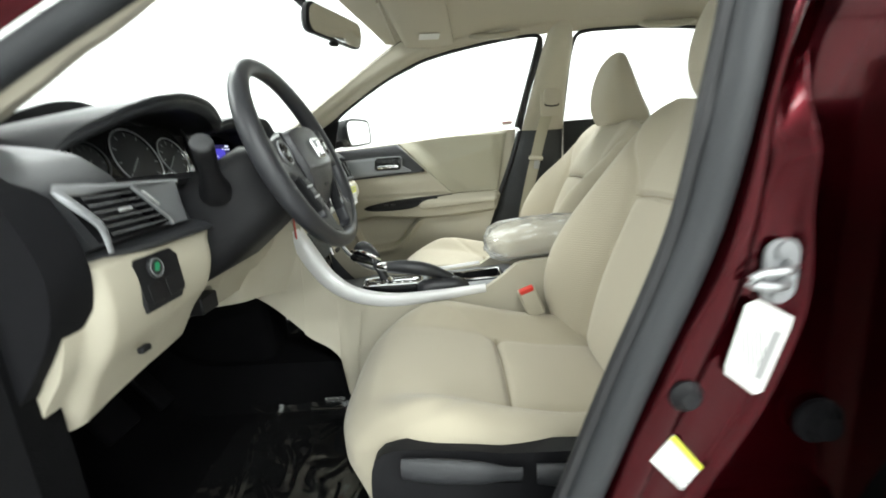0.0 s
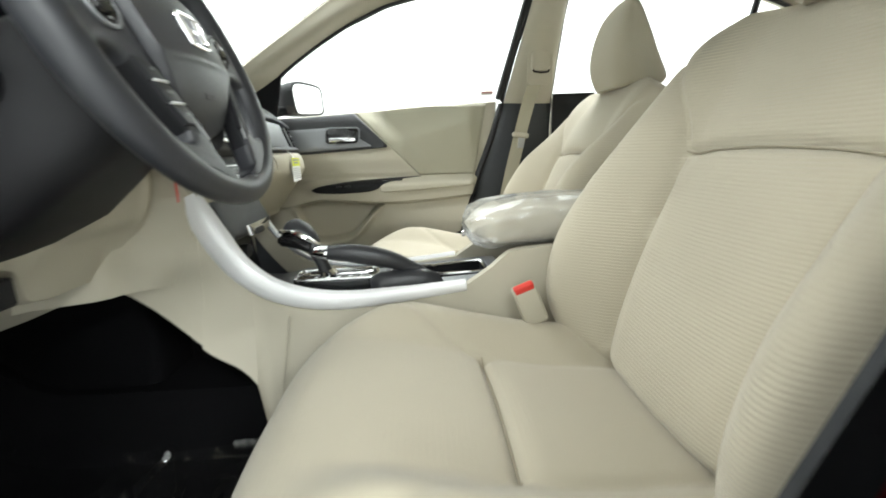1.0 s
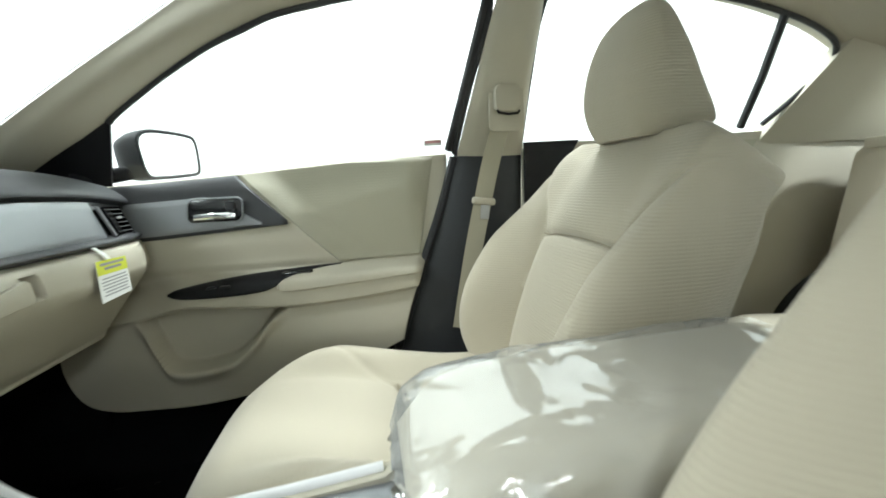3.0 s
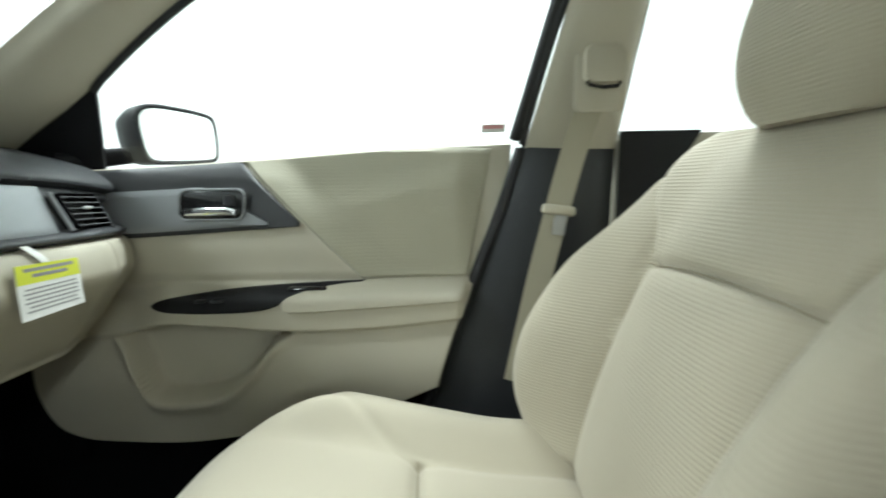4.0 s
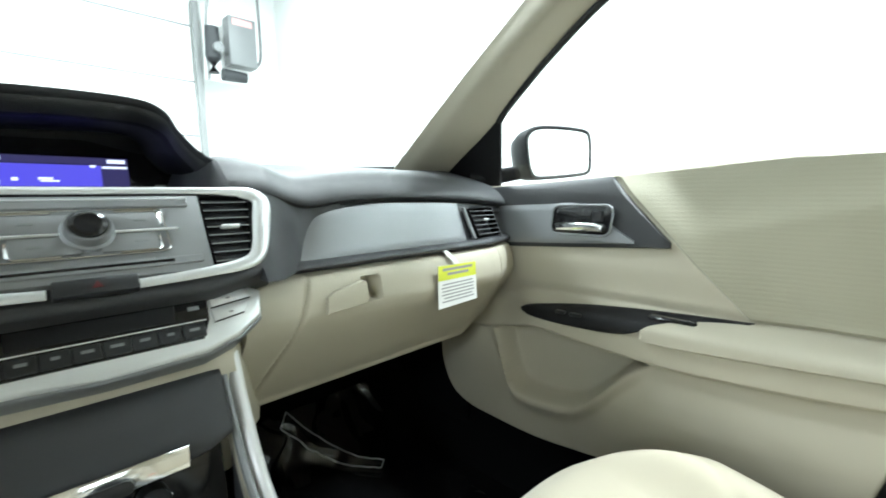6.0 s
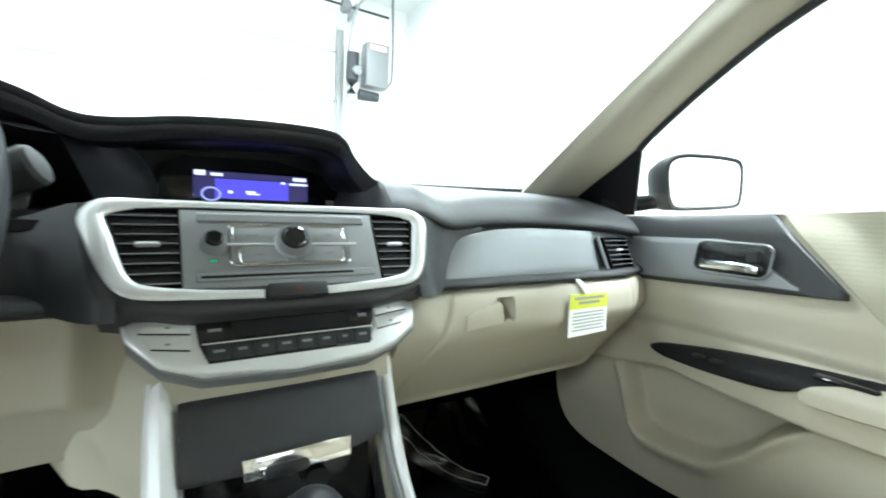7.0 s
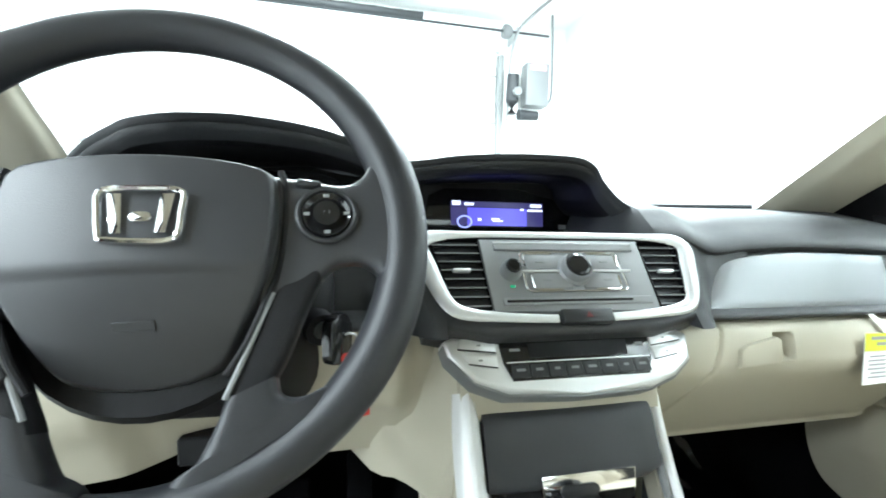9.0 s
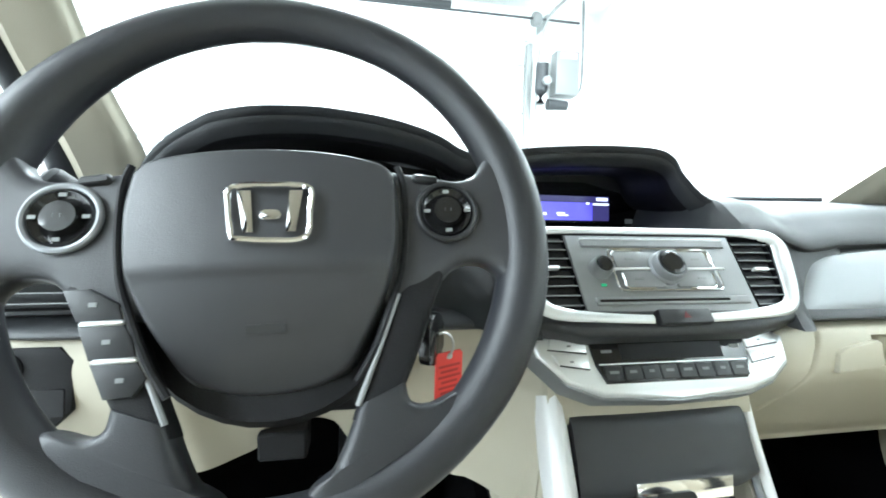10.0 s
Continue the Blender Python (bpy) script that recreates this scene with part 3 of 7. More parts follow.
def front_seat(m, name, label, trim=False, reach=0.0, seam=0.60, lower=0.0):
    ob = thing(name, label, "car seat", m, group="front seats")

    # cushion
    def cushion_fn(u, v):
        a, b = lerp(-1, 1, u), v
        y = lerp(-0.72, -0.135, b)
        half = 0.262 - 0.018 * smooth(-0.25, -0.14, y) - 0.02 * smooth(-0.45, -0.70, y)
        x = a * half
        z = along([(-0.72, 0.500), (-0.66, 0.520), (-0.55, 0.528), (-0.45, 0.545), (-0.35, 0.567), (-0.26, 0.580), (-0.20, 0.576), (-0.165, 0.558), (-0.148, 0.540), (-0.135, 0.518)], y)
        bolster = 0.040 * smooth(0.50, 0.80, abs(a)) * smooth(-0.16, -0.32, y)
        e = max(0.0, (abs(a) - 0.80) / 0.20)
        z += bolster
        drop = 0.055 * (1 - math.sqrt(max(0.0, 1 - e ** 2.4)))
        z = max(z - drop, 0.495)
        line = 0.52 + 0.36 * smooth(-0.46, -0.27, y)
        z += groove((abs(a) - line) * half, 0.012, 0.0035) * smooth(-0.17, -0.22, y) + 0.006 * max(0.0, 1 - (a / line) ** 2)
        if abs(a) < line:
            z += stitched(y + 0.452 - 0.012 * (a * a), 0.9) * smooth(1.0, 0.94, abs(a) / line)
        return x, y + reach * b - (0.052 if a > 0 and trim else 0.075) * abs(a) ** 4 * b * b, z

    pad = part("cushion", slab(cushion_fn, 150, 130, 0.03, (0, 0, -1)), M_SEAT_PLAIN, ob, "beige cloth cushion with stitched seams", 80)

    def on_cushion(a, y):
        return Vector(cushion_fn((a + 1) / 2, (y + 0.72) / 0.585)) + Vector((0, 0, 0.0035))

    # thin dark tube that paints the shade in the cross seam
    part("seam", tube([on_cushion(w * 0.515, -0.452 + 0.012 * (w * 0.515) ** 2) for w in [lerp(-1, 1, k / 30) for k in range(31)]], 0.0014, 6), M_SEAMSHADE, pad)

    def skirt_fn(u, v):
        a = u * 2 * math.pi
        w, l = 0.252, 0.245
        c, sn = math.cos(a), math.sin(a)
        x = w * math.copysign(abs(c) ** 0.45, c)
        y = -0.40 + reach / 2 + (l + reach / 2) * math.copysign(abs(sn) ** 0.55, sn) * lerp(0.80, 0.97, v)
        return x * lerp(0.97, 1.035, math.sin(math.pi * min(v * 1.2, 1)) if v < 0.8 else 0.6), y, lerp(0.505, lerp(0.520, 0.550, smooth(-0.52, -0.40, y)), v)

    part("cushion_side", grid(skirt_fn, 72, 8, True), M_SEAT_PLAIN, ob, "beige cloth side of the cushion")

    # backrest
    def back_line(t):
        return along([(0, 0.53), (0.3, 0.515), (0.5, 0.515), (0.62, 0.55), (0.70, 0.63), (0.77, 0.76), (0.85, 0.88), (0.9, 0.93), (1, 0.97)], t)

    def back_half(t):
        return along([(0, 0.245), (0.15, 0.272), (0.4, 0.276), (0.65, 0.270), (0.8, 0.266), (0.9, 0.262), (0.96, 0.253), (1.0, 0.222)], t) - 0.6 * lower * smooth(0.7, 0.9, t)

    def back_frame(t):
        yc, zc = seat_back_axis(t)
        y2, z2 = seat_back_axis(min(t + 0.02, 1.0))
        y1, z1 = seat_back_axis(max(t - 0.02, 0.0))
        up = Vector((0, y2 - y1, z2 - z1)).normalized()
        zc -= lower * smooth(0.4, 1.0, t)
        return yc, zc, Vector((0, up.z, -up.y))

    def back_front(a, t, proud=0.0):
        """A point of the backrest's front, a from -1 to 1 across it, t up it."""
        yc, zc, fwd = back_frame(t)
        half, line = back_half(t), back_line(t)
        f = 0.088 * smooth(0.44, 0.84, abs(a)) * along([(0, 0.30), (0.15, 0.95), (0.3, 1.10), (0.45, 0.92), (0.6, 0.66), (0.75, 0.47), (0.9, 0.37), (1, 0.20)], t) * (1 - 25 * lower * smooth(0.5, 0.8, t))
        e = max(0.0, (abs(a) - 0.86) / 0.14)
        f -= 0.11 * (1 - math.sqrt(max(0.0, 1 - e ** 2.2)))
        f += stitched((abs(a) - line) * half, 0.95 - 0.55 * smooth(0.60, 0.80, t)) + 0.009 * max(0.0, 1 - (a / line) ** 2)
        if abs(a) < line:
            f += stitched((t - seam - 0.012 * (1 - (a / line) ** 2)) * 0.6) * smooth(1.0, 0.92, abs(a) / line)
        # the lower end rolls under, away from the cushion
        f -= 0.045 * (1 - smooth(0.0, 0.085, t)) ** 2
        return Vector((a * half, yc, zc)) + fwd * (f + proud)

    rings = []
    for k in range(151):
        t = k / 150
        yc, zc, fwd = back_frame(t)
        th = along([(0, 0.10), (0.5, 0.12), (0.85, 0.105), (0.95, 0.085), (1.0, 0.045)], t)
        ring = [back_front(lerp(-1, 1, j / 99), t) for j in range(100)]
        for j in range(1, 61):
            a = lerp(1, -1, j / 61)
            ring.append(Vector((a * 0.97 * back_half(t), yc, zc)) + fwd * (-th - 0.03 * (1 - abs(a) ** 4)))
        rings.append(ring)
    rest = part("backrest", loft(rings), M_SEAT, ob, "beige ribbed cloth backrest", 80)
    # the backrest seam's shade, drawn as a darker tube
    part("seam", tube([back_front(w * back_line(seam) * 0.99, seam + 0.012 * (1 - (w * 0.99) ** 2), 0.0034) for w in [lerp(-1, 1, k / 40) for k in range(41)]], 0.0014, 6), M_SEAMSHADE, rest)

    # head restraint
    rings = []
    for k in range(25):
        s = k / 24
        z = lerp(1.040 - 0.8 * lower, 1.250, s)
        half = 0.120 * along([(0, 0.74), (0.06, 0.90), (0.2, 0.99), (0.5, 0.97), (0.75, 0.84), (0.9, 0.68), (0.97, 0.52), (1, 0.3)], s)
        yf = along([(0, -0.848), (0.3, -0.832), (0.6, -0.840), (0.85, -0.860), (1, -0.884)], s)
        th = along([(0, 0.118), (0.1, 0.135), (0.5, 0.098), (0.85, 0.048), (1.0, 0.014)], s)
        ring = []
        for j in range(48):
            a = 2 * math.pi * j / 48
            c, sn = math.cos(a), math.sin(a)
            ring.append((half * math.copysign(abs(c) ** 0.42, c), yf - th / 2 + th / 2 * math.copysign(abs(sn) ** 0.55, sn) - 0.018 * c * c * (1 - s), z))
        rings.append(ring)
    part("head_restraint", loft(rings), M_SEAT, ob, "beige cloth head restraint")
    for px in (-0.075, 0.075):
        part("post", tube([(px, -0.900, 1.00), (px, -0.900, 1.08)], 0.007), M_BLACK, ob)
    if trim:      # side cover and levers on the door side
        cover = [(-0.235, 0.46), (-0.238, 0.54), (-0.250, 0.568), (-0.275, 0.578), (-0.36, 0.574), (-0.40, 0.570), (-0.43, 0.566), (-0.56, 0.564), (-0.64, 0.552), (-0.64, 0.45), (-0.52, 0.42), (-0.30, 0.42)]
        cc = [(q.x, q.y) for q in curve([(a, b, 0) for a, b in cover + cover[:1]], 60)][:-1]
        part("side_cover", prism(cc, 0.03, 0.010, frame_m((-0.245, 0, 0), (0, 1, 0), (0, 0, 1)) @ pose(0, 0, -0.030), 3), M_BLACK, ob, "black plastic side cover")
        part("height_lever", tube(curve([(-0.284, -0.285, 0.556), (-0.292, -0.34, 0.556), (-0.292, -0.40, 0.550), (-0.288, -0.450, 0.542)], 16), [0.011 + 0.008 * math.sin(math.pi * min(1.0, 0.12 + k / 15)) ** 0.5 for k in range(17)], 14, flat=0.55, up=(1, 0, 0)), M_DASH, ob, "charcoal height lever")
        part("recline_lever", tube(curve([(-0.286, -0.472, 0.540), (-0.291, -0.51, 0.540), (-0.291, -0.56, 0.536), (-0.287, -0.610, 0.530)], 16), [0.011 + 0.007 * math.sin(math.pi * min(1.0, 0.12 + k / 15)) ** 0.5 for k in range(17)], 14, flat=0.55, up=(1, 0, 0)), M_DASH, ob, "charcoal recline lever")
    # plastic base
    part("base", box(0.45, 0.43, 0.18, 0.02, at=(0, -0.415 + reach / 2, 0.395)), M_BLACK, ob, "black plastic seat base")
    for px in (-0.2, 0.2):
        part("rail", box(0.04, 0.6, 0.05, 0.006, at=(px, -0.45, 0.345)), M_BLACK, ob)
    return ob


driver_seat = front_seat(pose(-0.385, 0, 0), "front_seat", "beige cloth driver seat with ribbed fabric and black side trim", True, reach=-0.02, seam=0.618)
passenger_seat = front_seat(pose(0.375, -0.058, 0), "front_seat", "beige cloth passenger seat with ribbed fabric beside the console", reach=0.038, lower=0.02)

# ---- dashboard ----
dash = thing("dashboard", "charcoal and beige dashboard with grey metallic inserts and vents", "dashboard")


def screen_y(x):
    return 0.62 - 0.60 * x * x


def dash_lip(x):
    """z of the lip above the metallic insert."""
    return along([(0.19, 0.985), (0.24, 0.968), (0.30, 0.974), (0.40, 0.977), (0.55, 0.973), (0.66, 0.966), (0.75, 0.955)], abs(x))


def pad_fn(u, v):
    x = lerp(-0.73, 0.73, u)
    lip = dash_lip(x)
    yl = 0.058 + 0.02 * smooth(0.5, 0.72, abs(x))
    rows = [(0.0, yl + 0.02, lip - 0.012), (0.12, yl, lip), (0.30, yl + 0.022, lip + 0.024), (0.5, yl + 0.065, lip + 0.046), (0.75, 0.26, 1.034), (1.0, max(screen_y(x), 0.27) + 0.03, 1.043)]
    y, z = along(rows, v)
    if -0.60 < x < 0.15:      # sunk under the hoods
        k = smooth(-0.62, -0.575, x) * smooth(0.15, 0.09, x)
        z -= 0.10 * k
    return x, y, z


part("top_pad", slab(pad_fn, 120, 30, 0.02, (0, 0.5, -1)), M_DASH, dash, "charcoal soft dashboard top")

part("screen_strip", tube([(x, max(screen_y(x), 0.27) + 0.022, 1.047) for x in [0.16 + 0.5 * k / 30 for k in range(31)]], 0.005, 8), M_SEAL, dash, "black strip along the windscreen")
HOOD = curve([(-0.602, 0.176, 0.990), (-0.588, 0.162, 1.018), (-0.570, 0.146, 1.041), (-0.553, 0.128, 1.056), (-0.532, 0.110, 1.069), (-0.515, 0.099, 1.079), (-0.492, 0.087, 1.089), (-0.470, 0.076, 1.097), (-0.433, 0.070, 1.104), (-0.400, 0.075, 1.108),
              (-0.361, 0.082, 1.110), (-0.300, 0.091, 1.106), (-0.257, 0.103, 1.099), (-0.227, 0.112, 1.090), (-0.206, 0.119, 1.080), (-0.186, 0.127, 1.076), (-0.153, 0.139, 1.080), (-0.10, 0.14, 1.089), (-0.03, 0.14, 1.095), (0.04, 0.14, 1.097),
              (0.085, 0.14, 1.094), (0.104, 0.138, 1.083), (0.114, 0.132, 1.062), (0.135, 0.118, 1.034), (0.175, 0.095, 1.004), (0.235, 0.062, 0.972)], 160)


def hood_fn(u, v):
    p = HOOD[min(int(round(u * 160)), 160)]
    left = smooth(-0.30, -0.56, p.x)
    q = Vector((p.x * lerp(0.97, 1.18, left), max(0.42, p.y + 0.2), lerp(1.015 + 0.03 * smooth(-0.10, -0.30, p.x), 1.02, left)))
    h = p.z - 0.97
    if v < 0.2:   # rolled lip
        t = v / 0.2
        return p.x, p.y + 0.016 * (1 - math.sin(t * math.pi / 2)), p.z - 0.016 * (1 - t) * min(1, max(h, 0.0) / 0.05)
    t = (v - 0.2) / 0.8
    return lerp(p.x, q.x, t), lerp(p.y, q.y, t), lerp(p.z, q.z, lerp(smooth(0.02, 1, t), t, left)) + 0.008 * math.sin(math.pi * t)


part("hood", slab(hood_fn, 160, 20, 0.010, (0, 0.3, -1)), M_DASH, dash, "charcoal hood over the dials and screen")


# dark lining inside the hoods
def lining_fn(u, v):
    p = HOOD[min(max(int(round(lerp(2, 140, u))), 0), 160)]
    back = Vector((p.x * 0.93 - 0.006, 0.275, lerp(p.z, 0.99, 0.18)))
    # a second, lower lip a little way in
    q = Vector((p.x, p.y + 0.016, p.z - 0.016 * min(1, max(p.z - 0.97, 0.0) / 0.05))).lerp(back, v)
    q.z -= 0.010 * smooth(0.0, 0.14, v) * min(1, max(p.z - 0.99, 0.0) / 0.05)
    return q


part("hood_lining", slab(lining_fn, 130, 14, 0.004, (0, 0, 1)), M_BLACK, dash)
part("recess_back", slab(lambda u, v: (lerp(-0.60, 0.13, u), 0.285 - 0.03 * v, lerp(0.93, 1.085 - 0.02 * math.cos(2 * math.pi * u * 2), v)), 30, 8, 0.01, (0, 1, 0)), M_BLACK, dash)
part("recess_floor", slab(lambda u, v: (lerp(-0.60, 0.15, u), lerp(0.07, 0.285, v), lerp(0.966, 0.978, v)), 20, 8, 0.01, (0, 0, -1)), M_BLACK, dash)


# charcoal cheek between the dials and the screen
def cheek_fn(u, v):
    a = Vector((-0.185, 0.180, 0.980)).lerp(Vector((-0.222, 0.199, 1.064)), v)
    b = Vector(along([(0.0, -0.121, 0.266, 0.980), (0.45, -0.132, 0.245, 1.022), (0.8, -0.149, 0.222, 1.050), (1.0, -0.172, 0.215, 1.068)], v))
    p = a.lerp(b, u)
    return p.x, p.y + 0.012 * math.sin(math.pi * u), p.z


part("hood_cheek", slab(cheek_fn, 16, 20, 0.006, (0, 1, 0), 0.002), M_DASH, dash, "charcoal cheek beside the screen")


# beige shell on the passenger side with the glovebox lid
def glove_profile(x, v):
    y, z = along([(0.0, 0.045, 0.878), (0.08, 0.022, 0.870), (0.33, 0.010, 0.828), (0.42, 0.018, 0.806), (0.65, 0.060, 0.752), (0.84, 0.108, 0.690), (0.90, 0.130, 0.678), (1.0, 0.35, 0.705)], v)
    y += 0.035 * smooth(0.60, 0.71, x)
    seam = 0.165 + 0.055 * (z - 0.70) / 0.17
    y += 0.004 * math.exp(-((x - seam) / 0.0025) ** 2)
    y += 0.004 * math.exp(-((x - 0.632) / 0.0025) ** 2) * smooth(0.80, 0.83, z)
    # hollow behind the latch
    y += 0.030 * smooth(0.298, 0.303, x) * smooth(0.332, 0.326, x) * smooth(0.828, 0.834, z) * smooth(0.864, 0.858, z)
    return Vector((x, y, z))


part("glovebox", slab(lambda u, v: glove_profile(lerp(0.135, 0.71, u), v), 230, 60, 0.02, (0, 1, -0.2)), M_PLASTIC, dash, "beige plastic glovebox front")
latch = prism([(-0.034, -0.016), (0.028, -0.016), (0.034, -0.010), (0.034, 0.014), (0.028, 0.018), (-0.020, 0.012), (-0.030, 0.006)], 0.008, 0.003, frame_m((0.270, 0.013, 0.840), (1, 0, 0.06), (0, 0.15, 1)))
part("glovebox_latch", latch, M_PLASTIC, dash)


def band_fn(u, v, s=1):
    x = lerp(0.165, 0.715, u)
    y, z = along([(0.0, 0.06, 0.900), (0.25, 0.034, 0.893), (0.6, 0.024, 0.884), (1.0, 0.045, 0.875)], v)
    return s * x, y + 0.03 * smooth(0.60, 0.72, x), z


part("lower_band", slab(band_fn, 40, 12, 0.02, (0, 1, 0)), M_DASH, dash)


def insert_fn(u, v):
    x = lerp(0.205, 0.548, u)
    top = min(dash_lip(x) - 0.006, along([(0.205, 0.893), (0.225, 0.922), (0.255, 0.948), (0.30, 0.960), (0.40, 0.966), (0.72, 0.955)], x))
    z = lerp(0.890, top, v)
    return x, 0.038 + 0.026 * (v - 0.2), z


part("metal_insert", slab(insert_fn, 40, 10, 0.02, (0, 1, 0), 0.002), M_GREYTRIM, dash, "grey metallic dashboard insert")


def louvre(parent, m, outline, slats, knob_at, tilt=43):
    """An air vent: a dark well, slats across it and a small sliding tab. outline: left and right x at the top, left and right x at the bottom, top, bottom."""
    tl, tr, bl, br, top, bot = outline
    v = new("vent")
    v.parent = parent
    v["label"] = "black air vent with thin slats"
    well = prism([(bl, bot), (br, bot), (tr, top), (tl, top)], 0.004, 0, m @ pose(0, 0, -0.026))
    add(well, loft([[m @ Vector((x, y, w)) for x, y in ((bl, bot), (br, bot), (tr, top), (tl, top))] for w in (-0.022, 0.0)], caps=False))
    me = mesh_of(well, M_MATT)
    w = new("well", me)
    w.parent = v
    for k in range(slats):
        f = (k + 0.5) / slats
        y = lerp(bot, top, f)
        xa, xb = lerp(bl, tl, f), lerp(br, tr, f)
        s = box(xb - xa - 0.001, 0.0012, 0.010, 0.0003, 1, m=m @ pose((xa + xb) / 2, y, -0.0062, tilt, 0, 0))
        sl = part("slat", s, M_MATT, v)
        # the light caught by each slat's front is painted as a pale strip
        part("slat_glint", box(xb - xa - 0.001, 0.0011, 0.0012, m=m @ pose((xa + xb) / 2, y - 0.003 * math.sin(radians(tilt)), -0.0008, tilt, 0, 0)), M_AUDIO, sl, "pale strip painting the light on the front edge")
    part("tab", box(0.020, 0.004, 0.006, 0.0015, 2, m=m @ pose(knob_at[0], knob_at[1], 0.0)), M_SILVER, v, "silver vent tab")
    return v


# passenger vent at the end of the insert
PV = frame_m((0.612, 0.052, 0.923), (1, 0.20, -0.02), (0, 0.36, 1))
part("vent_surround", prism([(-0.064, -0.036), (0.060, -0.036), (0.060, 0.030), (-0.05, 0.040), (-0.062, 0.034)], 0.02, 0.003, PV @ pose(0, 0, -0.032)), M_DASH, dash)
for a, b in (((-0.058, 0.031), (-0.046, -0.031)), ):
    part("vent_edge", tube([PV @ Vector((*a, 0.0)), PV @ Vector((*b, 0.0))], 0.0035, 8), M_GREYTRIM, dash)
louvre(dash, PV @ pose(0, 0, 0.006), (-0.048, 0.046, -0.036, 0.053, 0.028, -0.028), 6, (0.008, 0.004), 16)
part("vent_end", tube([PV @ Vector((0.052, 0.032, -0.002)), PV @ Vector((0.060, -0.034, 0.0))], 0.005, 8), M_DASH, dash)

# driver side lower shell


def knee_fn(u, v):
    x = lerp(-0.758, -0.12, u)
    y, z = along([(0.0, 0.05, 0.885), (0.08, 0.036, 0.878), (0.4, 0.030, 0.835), (0.62, 0.045, 0.79), (0.80, 0.075, 0.752), (1.0, 0.105, 0.702)], v)
    lowc = along([(-0.74, -0.03), (-0.62, -0.012), (-0.5, 0.0), (-0.45, 0.01), (-0.405, 0.042), (-0.355, 0.042), (-0.33, 0.0), (-0.30, -0.012), (-0.2, -0.016), (-0.12, -0.05)], x)
    y += 0.02 * smooth(-0.705, -0.735, x)
    # the part right of the column sits further back
    y += 0.018 * smooth(-0.50, -0.455, x) * smooth(0.0, 0.25, v) * (1 - smooth(-0.22, -0.14, x))
    y += 0.02 * smooth(-0.20, -0.12, x)
    # a rounded pod stands proud beside the column
    pod = smooth(0.772, 0.797, z) * smooth(-0.168, -0.195, x + 0.25 * max(0.0, 0.81 - z))
    y += 0.020 * (1 - pod) * smooth(-0.36, -0.32, x)
    y += 0.003 * math.exp(-((x + 0.60 + 0.2 * (z - 0.8)) / 0.002) ** 2) * smooth(0.5, 0.6, v)
    return x, y, z + lowc * v


part("knee_panel", slab(knee_fn, 120, 40, 0.02, (0, 1, -0.2)), M_PLASTIC, dash, "beige plastic knee panel")
cap = [(0.062, 0.975), (0.045, 0.935), (0.033, 0.890), (0.037, 0.850), (0.052, 0.813), (0.104, 0.743), (0.205, 0.63), (0.5, 0.58), (0.5, 1.0), (0.14, 1.0), (0.105, 0.99)]
capc = [(p.x, p.y) for p in curve([(a, b, 0) for a, b in cap[:7]], 30)] + cap[7:]
part("end_cap", prism(capc, 0.055, 0.016, frame_m((-0.722, 0, 0), (0, 1, 0), (0, 0, 1)) @ pose(0, 0, -0.055), 4), M_MATT, dash, "charcoal end panel of the dashboard")
# switch panel with a green lit eco button
SW = frame_m((-0.612, 0.034, 0.838), (1, 0, 0), (0, 0.10, 1))
sw_plate = prism([(-0.048, -0.036), (0.022, -0.036), (0.036, -0.022), (0.038, 0.024), (0.026, 0.036), (-0.044, 0.036), (-0.050, 0.030)], 0.006, 0.003, SW)
sw = part("switch_panel", sw_plate, M_BLACK, dash, "black switch panel")
part("eco_button", spin([(0.0001, 0.010), (0.012, 0.010), (0.0145, 0.008), (0.0145, 0.0)], 24, SW @ pose(-0.016, 0.018, 0.0)), M_BUTTON, sw)
part("eco_lamp", prism([(-0.006, -0.004), (-0.002, 0.006), (0.004, 0.007), (0.006, 0.002), (0.001, -0.005)], 0.0012, 0, SW @ pose(-0.016, 0.018, 0.010)), M_GREEN, sw, "green lit leaf mark")
part("eco_ring", tube([SW @ Vector((-0.016 + 0.0118 * math.cos(a), 0.018 + 0.0118 * math.sin(a), 0.0102)) for a in [2 * math.pi * k / 24 for k in range(24)]], 0.0008, 6, True), M_DIM, sw)
part("blank", box(0.034, 0.026, 0.002, 0.0009, 1, m=SW @ pose(0.014, -0.014, 0.006)), M_BLACK, sw)
part("blank", box(0.024, 0.026, 0.002, 0.0009, 1, m=SW @ pose(-0.026, -0.014, 0.006)), M_BLACK, sw)
part("coin_slot", box(0.018, 0.010, 0.009, 0.002, 1, at=(-0.655, 0.0485, 0.752)), M_BLACK, dash)
# driver vent with its silver bezel
DV = frame_m((-0.632, 0.046, 0.937), (1, 0.04, 0.0), (0, 0.36, 1))
part("vent_surround", prism([(-0.062, -0.034), (0.082, -0.034), (0.060, 0.034), (-0.078, 0.034)], 0.02, 0.003, DV @ pose(0, 0, -0.036)), M_DASH, dash)
bez = curve([DV @ Vector(p) for p in ((0.150, 0.030, -0.006), (0.06, 0.031, 0.002), (-0.060, 0.032, 0.004), (-0.084, 0.034, 0.002), (-0.080, 0.020, 0.004), (-0.062, -0.012, 0.006), (-0.060, -0.034, 0.002), (-0.060, -0.046, -0.002))], 50)
